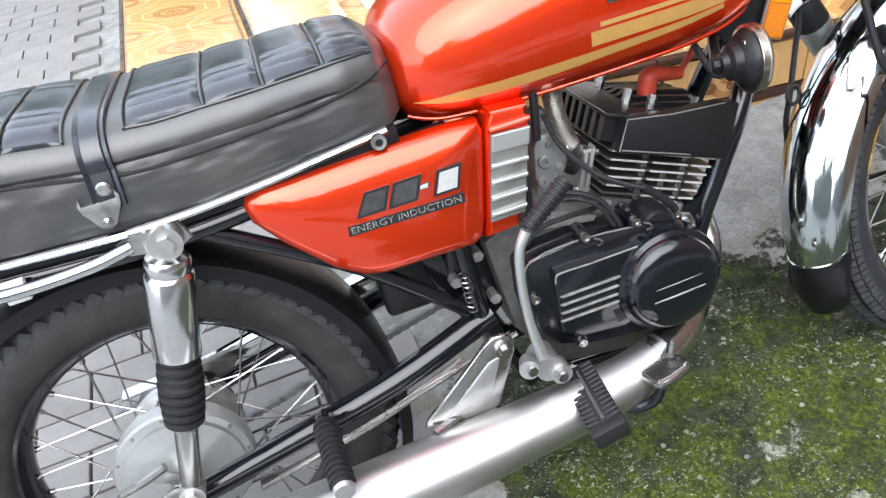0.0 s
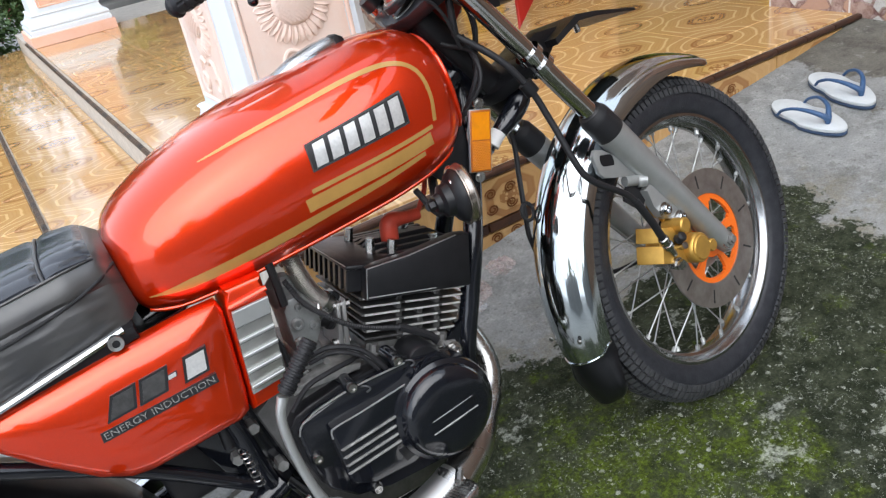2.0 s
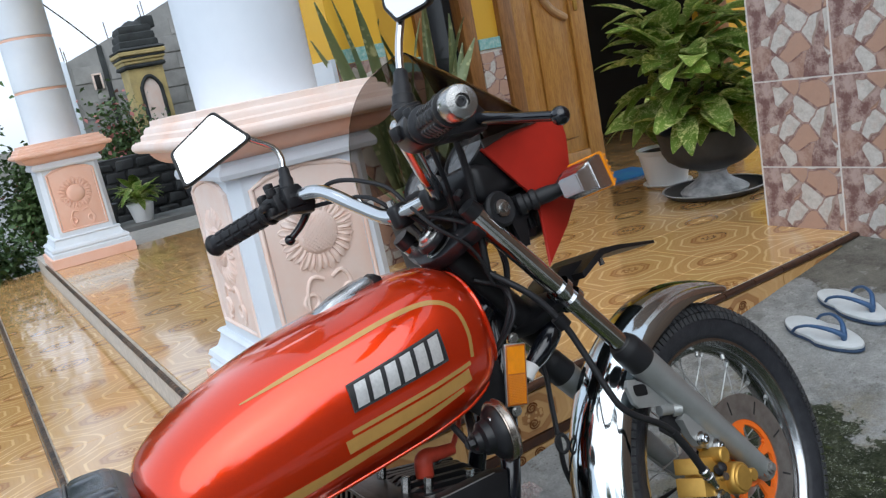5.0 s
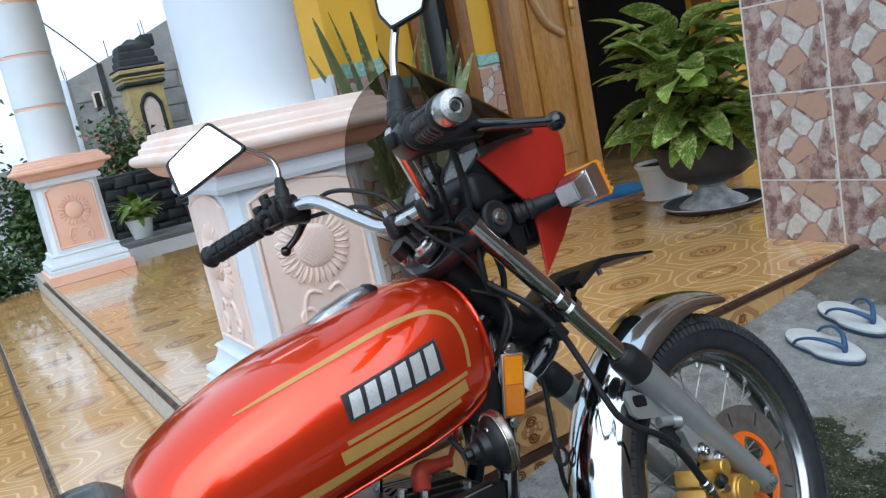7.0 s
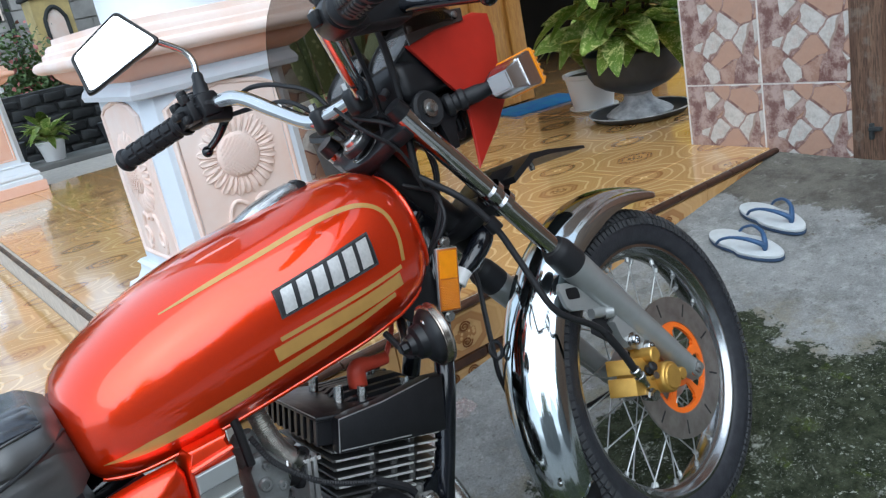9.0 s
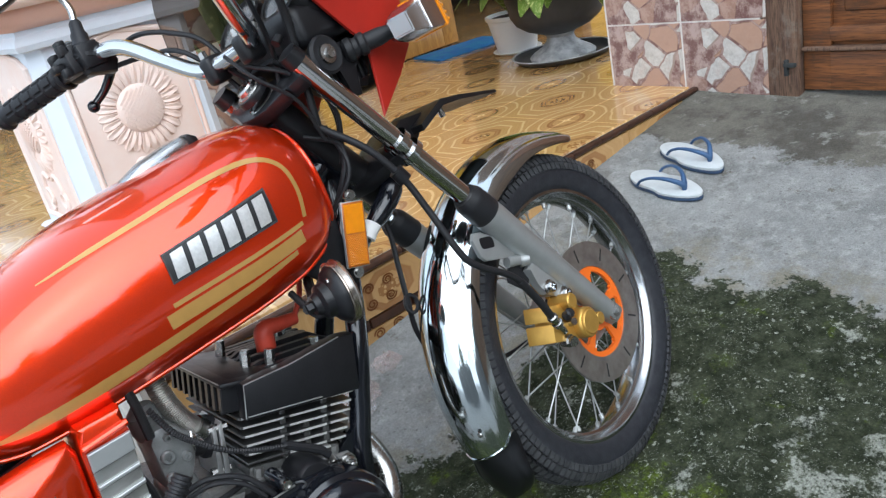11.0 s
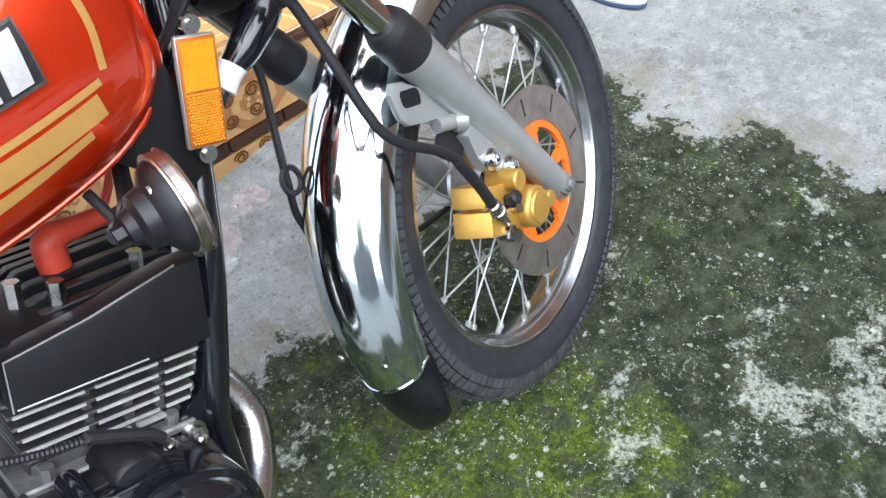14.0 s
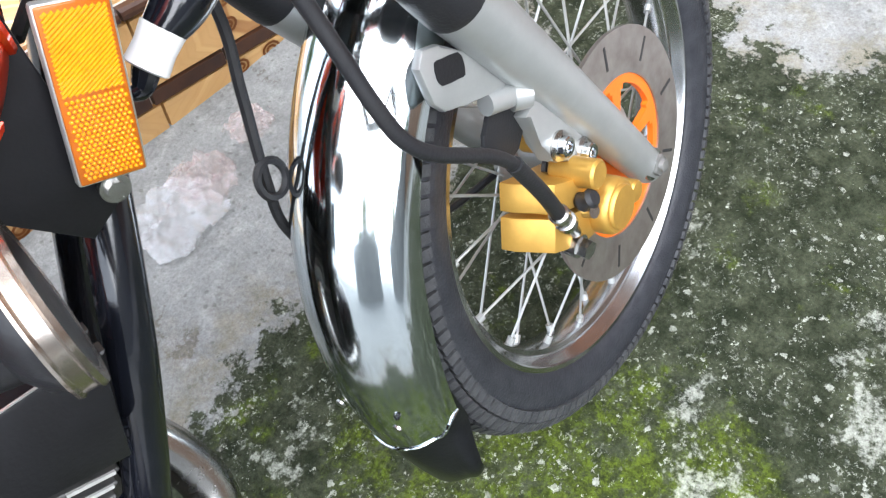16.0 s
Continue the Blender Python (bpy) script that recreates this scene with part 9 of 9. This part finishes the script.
rod(bm, (-0.782, -0.17, 0.041), (-0.789, -0.192, 0.045), 0.013, n=14)
rod(bm, (-0.749, -0.17, 0.023), (-0.749, -0.196, 0.023), 0.0135, n=14)
bp("kick_boss", bm, M_alu, ks)
for c in ((-0.786, -0.193, 0.045), (-0.75, -0.197, 0.023)):
    bp("kick_bolt", rod(bmesh.new(), c, (c[0], c[1] - 0.006, c[2]), 0.007, n=6), M_steel, ks)

# exhaust
ex = bp("exhaust", tube(bmesh.new(), [(-0.49, 0.0, 0.15), (-0.468, -0.008, 0.12), (-0.45, -0.02, 0.08), (-0.448, -0.04, 0.032), (-0.471, -0.065, 0.0), (-0.503, -0.095, -0.011), (-0.55, -0.138, -0.019), (-0.62, -0.178, -0.025)], [0.018, 0.0185, 0.0185, 0.019, 0.0195, 0.021, 0.0255, 0.029], 20, 8), M_steel, None, False, "bright steel exhaust and silencer")
bp("silencer_front", tube(bmesh.new(), [(-0.6, -0.174, -0.021), (-0.66, -0.186, -0.03), (-0.74, -0.194, -0.036), (-0.84, -0.2, -0.04)], [0.0305, 0.034, 0.0375, 0.0395], 28, 6), M_silencer, ex)
bp("silencer_rear", tube(bmesh.new(), [(-0.838, -0.2, -0.04), (-0.95, -0.205, -0.043), (-1.15, -0.212, -0.048), (-1.4, -0.215, -0.05), (-1.55, -0.215, -0.05)], [0.0415, 0.044, 0.046, 0.046, 0.03], 32, 6), M_silencer, ex)
bp("pipe_clamp", tube(bmesh.new(), [(-0.605, -0.175, -0.022), (-0.617, -0.178, -0.0245)], 0.0325, 24, 2, False), M_steel, ex)
bm = rod(bmesh.new(), (-0.6, -0.2, 0.012), (-0.612, -0.215, 0.008), 0.006, n=8)
bp("clamp_bolt", bm, M_steel, ex)
# passenger peg bracket
BR = [(-0.805, 0.098), (-0.797, 0.088), (-0.797, 0.072), (-0.832, -0.002), (-0.84, -0.008), (-0.92, -0.006), (-0.934, 0.0), (-0.93, 0.01), (-0.835, 0.09), (-0.822, 0.1)]
pk = bp("peg_bracket", plate(bmesh.new(), BR, -0.176, -0.168, 0.003), M_steel, None, False, "pressed steel foot peg bracket")
bp("bracket_field", plate(bmesh.new(), [(-0.818, 0.07), (-0.845, 0.007), (-0.905, 0.006), (-0.835, 0.066)], -0.1785, -0.172, 0.002), M_alu, pk)
bm = rod(bmesh.new(), (-0.813, -0.172, 0.081), (-0.813, -0.186, 0.081), 0.011, n=18)
rod(bm, (-0.813, -0.184, 0.081), (-0.813, -0.193, 0.081), 0.0075, n=6)
bp("bracket_bolt", bm, M_steel, pk)
bm = rod(bmesh.new(), (-0.845, -0.15, -0.003), (-0.925, -0.19, 0.0), 0.006, n=8)
bp("bracket_weld", bm, M_steel, pk)


def peg(name, a, b, r, flat, label):
    a, b = Vector(a), Vector(b)
    L = (b - a).length
    m = Matrix.Translation(a) @ axes(b - a).to_4x4()
    prof = [(0.006, 0), (r * 0.85, 0.002)]
    for i in range(11):
        z = 0.008 + i * (L - 0.02) / 10
        prof += [(r * 0.85, z - 0.0028), (r * 1.08, z - 0.002), (r * 1.08, z + 0.002), (r * 0.85, z + 0.0028)]
    bm = lathe(bmesh.new(), prof + [(r * 0.85, L - 0.004), (r * 0.8, L), (0.0001, L)], 18, m)
    if flat != 1:
        bmesh.ops.transform(bm, matrix=m @ Matrix.Diagonal((1, flat, 1, 1)) @ m.inverted(), verts=bm.verts[:])
    return bp(name, bm, M_rubber, None, False, label)


peg("passenger_peg", (-1.05, -0.17, 0.062), (-1.046, -0.28, 0.048), 0.0145, 1, "black ribbed passenger foot peg")
bp("peg_end", rod(bmesh.new(), (-1.046, -0.278, 0.0484), (-1.0458, -0.284, 0.0475), 0.0135, 0.012, 18), M_alu)
bp("peg_arm", tube(bmesh.new(), [(-1.05, -0.12, 0.035), (-1.052, -0.15, 0.055), (-1.05, -0.175, 0.062)], 0.009, 10, 4), M_black)
# rider peg: a flat rubber block with ribs on both halves and a plain strip between
pa, pe = Vector((-0.721, -0.165, -0.005)), Vector((-0.727, -0.28, -0.021))
pd = (pe - pa).normalized()
pw = Vector((0.96, 0, 0.27))
pw = (pw - pd * pw.dot(pd)).normalized()
pm = Matrix((pw, pd, pw.cross(pd))).transposed().to_4x4()
pm.translation = pa
PL = (pe - pa).length
bm = boxm(-0.0195, 0.0195, 0.0, PL, -0.011, 0.011, 0.004, 2, pm)
ribs = []
for i in range(13):
    v = 0.006 + i * (PL - 0.026) / 12
    for s0 in (-1, 1):
        ribs.append((*sorted((s0 * 0.005, s0 * 0.0225)), v - 0.0026, v + 0.0026, -0.0128, 0.0128))
endb = boxm(-0.023, 0.023, PL - 0.015, PL + 0.002, -0.0135, 0.0135, 0.003, 2, pm)
rp = bp("rider_peg", bm, M_rubber, None, False, "black ribbed rubber rider foot peg")
bp("peg_end", endb, M_rubber, rp)
for q in ribs:
    bp("rib", boxm(*q, 0.0012, 1, pm), M_rubber, rp)
bp("peg_strip", boxm(-0.0018, 0.0018, 0.01, PL - 0.02, 0.0105, 0.0118, 0.0004, 1, pm), M_greyplastic, rp)
bp("peg_strip", boxm(-0.0018, 0.0018, 0.01, PL - 0.02, -0.0118, -0.0105, 0.0004, 1, pm), M_greyplastic, rp)
bp("peg_mount", tube(bmesh.new(), [(-0.71, -0.06, -0.06), (-0.72, -0.13, -0.035), (-0.727, -0.17, -0.002)], 0.011, 10, 4), M_black)
# rear brake pedal
bp("brake_pedal", tube(bmesh.new(), [(-0.72, -0.14, -0.055), (-0.68, -0.2, -0.06), (-0.645, -0.222, -0.05), (-0.628, -0.225, -0.022)], [0.008, 0.0075, 0.007, 0.007], 10, 6), M_black, None, False, "black brake pedal with steel pad")
pm = pose(-0.623, -0.222, -0.006, -8, -6, 12)
flat = pm @ Matrix(((1, 0, 0, 0), (0, 0, -1, 0), (0, 1, 0, 0), (0, 0, 0, 1)))
pad = [(0.029 * math.copysign(abs(math.cos(b)) ** 0.6, math.cos(b)), 0.025 * math.copysign(abs(math.sin(b)) ** 0.6, math.sin(b))) for b in np.linspace(0, 2 * math.pi, 32, endpoint=False)]
bm = plate(bmesh.new(), pad, -0.008, 0.004, 0.003, flat)
pad_ob = bp("pedal_pad", bm, M_steel, None, False, "ridged steel pedal pad")
for i in range(12):
    u = -0.0225 + i * 0.0041
    w = 0.021 * (1 - abs(u / 0.029) ** 3.3) ** 0.3
    bp("ridge", boxm(u - 0.0012, u + 0.0012, -w, w, 0.003, 0.0058, 0.0006, 1, pm), M_steel, pad_ob)

# swing arm, rear shocks, brake rod, guard, chain
for y in (-0.1, 0.1):
    sa = bp("swing_arm", tube(bmesh.new(), [(-0.8, y * 0.9, 0.078), (-0.95, y * 1.1, 0.04), (-1.1, y * 1.15, 0.01), (-1.27, y * 1.15, -0.025)], [0.019, 0.018, 0.017, 0.016], 14, 8), M_black, None, False, "black tubular swing arm")
    bp("axle_plate", plate(bmesh.new(), [(-1.22, 0.0), (-1.22, -0.035), (-1.3, -0.045), (-1.31, -0.015), (-1.26, 0.01)], y * 1.2 - 0.004, y * 1.2 + 0.004, 0.002), M_steel, sa)
    sg = -1 if y < 0 else 1
    a, b = Vector((-1.136, sg * 0.148, 0.346)), Vector((-1.236, sg * 0.142, 0.01))
    dd = (b - a).normalized()
    m = Matrix.Translation(a) @ axes(dd).to_4x4()
    sh = bp("shock_absorber", lathe(bmesh.new(), [(0.012, 0.016), (0.0235, 0.019), (0.0255, 0.024), (0.0255, 0.035), (0.0243, 0.037), (0.0262, 0.039), (0.0275, 0.042), (0.0275, 0.141), (0.0255, 0.144)], 28, m), M_signal, None, False, "shock absorber with chrome cover and black gaiter")
    prof = []
    for i in range(8):
        z = 0.14 + i * 0.0128
        bul = 0.0235 + 0.0035 * math.sin(math.pi * (i + 0.5) / 8)
        prof += [(bul - 0.0055, z), (bul, z + 0.003), (bul, z + 0.008), (bul - 0.0055, z + 0.0118)]
    bp("gaiter", lathe(bmesh.new(), prof, 24, m), M_rubber, sh)
    bp("shock_body", lathe(bmesh.new(), [(0.0185, 0.24), (0.019, 0.244), (0.0145, 0.247), (0.0135, 0.33), (0.012, 0.34)], 20, m), M_steel, sh)
    for c, r in ((a, 0.019), (b, 0.0165)):
        bm = rod(bmesh.new(), c + Vector((0, 0.013, 0)), c - Vector((0, 0.013, 0)), r, n=20)
        rod(bm, c + Vector((0, sg * 0.01, 0)), c + Vector((0, sg * 0.02, 0)), 0.0105, n=6)
        bp("shock_eye", bm, M_alu, sh)
    bp("shock_mount", plate(bmesh.new(), [(-1.12, 0.36), (-1.11, 0.335), (-1.13, 0.325), (-1.18, 0.335), (-1.19, 0.35), (-1.15, 0.365)], sg * 0.13 - 0.006, sg * 0.13 + 0.006, 0.003), M_alu, sh)
bp("brake_rod", tube(bmesh.new(), [(-0.78, -0.13, 0.06), (-0.95, -0.132, 0.018), (-1.16, -0.13, -0.035)], 0.0036, 8, 4), M_steel, None, False, "steel brake rod")
bp("torque_arm", tube(bmesh.new(), [(-0.86, -0.125, 0.045), (-1.0, -0.128, 0.0), (-1.16, -0.115, -0.04)], 0.0055, 8, 4), M_steel)
T = Matrix.Translation((-1.256, -0.058, -0.019)) @ RX
pl = bp("brake_plate", lathe(bmesh.new(), [(0.094, -0.03), (0.095, -0.006), (0.092, -0.002), (0.083, 0.0), (0.081, 0.006), (0.07, 0.009), (0.05, 0.014), (0.034, 0.018), (0.02, 0.03), (0.0001, 0.03)], 56, T), M_silver, None, False, "alloy rear brake drum plate")
for i in range(12):
    q = T @ Vector((0.088 * math.cos(i * 0.5236), 0.088 * math.sin(i * 0.5236), -0.002))
    bp("plate_rivet", lathe(bmesh.new(), [(0.003, 0), (0.0028, 0.002), (0.0001, 0.0025)], 8, Matrix.Translation(q) @ RX), M_dullalu, pl)
bm = rod(bmesh.new(), (-1.253, -0.08, -0.019), (-1.253, -0.135, -0.019), 0.009, n=12)
rod(bm, (-1.253, -0.115, -0.019), (-1.253, -0.128, -0.019), 0.0135, n=6)
bp("axle", bm, M_steel, pl)
bp("brake_arm", plate(bmesh.new(), [(-1.285, 0.025), (-1.275, 0.03), (-1.245, 0.0), (-1.25, -0.008), (-1.29, 0.01)], -0.1, -0.093, 0.001), M_alu, pl)
bp("brake_arm", tube(bmesh.new(), [(-1.33, -0.1, 0.012), (-1.3, -0.1, 0.018), (-1.265, -0.1, 0.03)], 0.006, 8, 3), M_steel, pl)
rg = bp("rear_mudguard", thicken(arc_mesh(bmesh.new(), lambda t: (1.0, 0.318 + 0.01 * t), 10, 128, [(-0.062, 0.03), (-0.06, 0.012), (-0.045, 0.003), (0, 0), (0.045, 0.003), (0.06, 0.012), (0.062, 0.03)], 40, (-1.253, 0, -0.019)), 0.0025), M_satin, None, False, "black rear mudguard")
bm = thicken(arc_mesh(bmesh.new(), lambda t: (1.0, 0.318 - 0.004 * t), -24, 11, [(-0.062, 0.02), (-0.05, 0.004), (0, 0), (0.05, 0.004), (0.062, 0.02)], 16, (-1.253, 0, -0.019)), 0.003)
bp("inner_guard", bm, M_rubber, rg)
cg = bp("chain_guard", plate(bmesh.new(), [(-0.86, 0.1), (-0.9, 0.115), (-1.2, 0.05), (-1.33, 0.045), (-1.35, 0.02), (-1.2, 0.025), (-0.9, 0.09)], 0.07, 0.095, 0.003), M_chrome, None, False, "chrome chain guard")
bm = bmesh.new()
for i in range(58):
    t = i / 57
    for zz, x0, x1, z0, z1 in ((0, -0.82, -1.25, 0.095, 0.045), (1, -0.82, -1.25, 0.015, -0.085)):
        x, z = x0 + (x1 - x0) * t, z0 + (z1 - z0) * t
        box(bm, x - 0.0045, x + 0.0035, 0.072 if i % 2 else 0.074, 0.084 if i % 2 else 0.082, z - 0.0045, z + 0.0045)
ch = bp("chain", bm, M_dullalu, cg)
tagged(ch, kind="stuff")
lathe(b2 := bmesh.new(), [(0.03, -0.003), (0.066, -0.003), (0.07, 0.0), (0.066, 0.003), (0.03, 0.003), (0.03, -0.003)], 40, Matrix.Translation((-1.253, 0.078, -0.019)) @ RX)
bp("sprocket", b2, M_dullalu, cg)
bp("side_stand", tube(bmesh.new(), [(-0.78, 0.11, -0.06), (-0.76, 0.2, -0.18), (-0.755, 0.27, -0.255)], 0.01, 10, 4), M_black)
# sump plate under the engine, tail light out of view behind
bp("exhaust_flange", rod(bmesh.new(), (-0.475, -0.006, 0.135), (-0.466, -0.009, 0.118), 0.027, n=24), M_dullalu, ex)
# horn, reflector and small bits at the steering head
m = Matrix.Translation((-0.439, -0.147, 0.334)) @ Matrix.Scale(0.98, 4) @ axes(Vector((0.97, -0.1, -0.08))).to_4x4()
hn = bp("horn", lathe(bmesh.new(), [(0.0001, -0.034), (0.012, -0.033), (0.015, -0.026), (0.022, -0.022), (0.024, -0.012), (0.033, -0.006), (0.038, 0.002), (0.038, 0.01), (0.034, 0.014), (0.0001, 0.016)], 36, m), M_satin, None, False, "round black horn with a dull metal rim")
bp("horn_rim", lathe(bmesh.new(), [(0.0375, 0.0015), (0.0418, 0.0015), (0.0422, 0.003), (0.0408, 0.0045), (0.0408, 0.0105), (0.0425, 0.012), (0.0415, 0.0145), (0.034, 0.014)], 40, m), M_hornrim, hn, False, "stained chrome rim")
bp("horn_nut", rod(bmesh.new(), m @ Vector((0, 0, -0.034)), m @ Vector((0, 0, -0.042)), 0.007, n=6), M_satin, hn)
bp("horn_screw", rod(bmesh.new(), m @ Vector((-0.012, 0.024, -0.01)), m @ Vector((-0.012, 0.024, -0.004)), 0.004, n=8), M_steel, hn)
bp("horn_bracket", tube(bmesh.new(), [m @ Vector((0, 0, -0.04)), (-0.45, -0.1, 0.33), (-0.42, -0.05, 0.345), (-0.37, -0.02, 0.35)], 0.007, 8, 4), M_satin, hn)
bp("wire_end", tube(bmesh.new(), [(-0.45, -0.135, 0.325), (-0.462, -0.12, 0.315), (-0.465, -0.08, 0.345)], 0.0045, 8, 4), M_rubber, hn)
MR = Matrix.Translation((-0.3555, -0.092, 0.369)) @ Matrix.Rotation(radians(-4), 4, "Z") @ Matrix.Rotation(radians(20), 4, "Y")
rf = bp("reflector", boxm(-0.0168, 0.0168, -0.0055, 0.001, -0.0435, 0.0435, 0.002, 2, MR), M_silver, None, False, "amber side reflector in a chrome frame")
lens_ob = bp("reflector_lens", boxm(-0.0156, 0.0156, -0.0062, -0.0028, -0.0423, 0.0423, 0.0012, 2, MR), M_amberbed, rf, False, "amber reflector lens")
bm = bmesh.new()            # upper half: slanting ridges, lower half: staggered beads
for i in range(-9, 22):
    pts = []
    for k in range(2):
        x = (-0.0135, 0.0135)[k]
        pts.append((x, 0.002 + i * 0.0021 + (x + 0.0135) * 0.75))
    (xa, za), (xb, zb) = pts
    if zb <= 0.002 or za >= 0.0395:
        continue
    if za < 0.002:
        xa, za = xa + (0.002 - za) / 0.75, 0.002
    if zb > 0.0395:
        xb, zb = xb - (zb - 0.0395) / 0.75, 0.0395
    rod(bm, MR @ Vector((xa, -0.0063, za)), MR @ Vector((xb, -0.0063, zb)), 0.00085, n=5)
tagged(bp("ridge_relief", bm, M_amber, lens_ob), kind="stuff")
bm = bmesh.new()
for j in range(18):
    for i in range(11):
        x, z = -0.0125 + i * 0.00245 + (0.00122 if j % 2 else 0), -0.0008 - j * 0.00225
        lathe(bm, [(0.0011, 0.0), (0.0008, 0.0009), (0.0001, 0.0012)], 6, MR @ Matrix.Translation((x, -0.0061, z)) @ RX)
tagged(bp("bead_relief", bm, M_amber, lens_ob), kind="stuff")
for z in (0.0505, -0.0505):
    bm = rod(bmesh.new(), MR @ Vector((0, 0.004, z)), MR @ Vector((0, -0.002, z)), 0.0078, n=16)
    rod(bm, MR @ Vector((0, -0.001, z)), MR @ Vector((0, -0.005, z)), 0.0048, n=8)
    bp("reflector_screw", bm, M_steel, rf)
bp("reflector_bracket", plate(bmesh.new(), [(-0.39, 0.425), (-0.365, 0.43), (-0.372, 0.31), (-0.395, 0.3), (-0.44, 0.36)], -0.085, -0.078, 0.001), M_satin, rf)
# loose wiring with a white connector under the steering head
wr = bp("wiring", tube(bmesh.new(), [(-0.225, -0.03, 0.41), (-0.25, -0.047, 0.381), (-0.284, -0.05, 0.361), (-0.304, -0.05, 0.352)], [0.011, 0.0165, 0.0155, 0.011], 18, 6), M_black, None, False, "black sleeved wiring with white tape")
td = Vector((-0.02, 0.0, -0.0135))
bp("white_tape", lathe(bmesh.new(), [(0.0105, 0.0), (0.0125, 0.001), (0.0115, 0.012), (0.0125, 0.023), (0.0108, 0.024)], 14, Matrix.Translation((-0.3, -0.05, 0.354)) @ axes(td).to_4x4(), True), M_whitebit, wr)
bp("wire_end", tube(bmesh.new(), [(-0.318, -0.05, 0.342), (-0.328, -0.052, 0.334), (-0.336, -0.05, 0.335)], [0.008, 0.006, 0.003], 10, 4), M_black, wr)
for pts in ([(-0.36, -0.05, 0.39), (-0.31, -0.07, 0.44), (-0.3, -0.04, 0.5)], [(-0.33, -0.03, 0.5), (-0.3, -0.06, 0.47), (-0.33, -0.06, 0.42), (-0.36, -0.03, 0.38)], [(-0.3, 0.03, 0.5), (-0.28, 0.02, 0.44), (-0.32, 0.02, 0.38)]):
    bp("wire", tube(bmesh.new(), pts, 0.0036, 8, 6), M_rubber, wr)
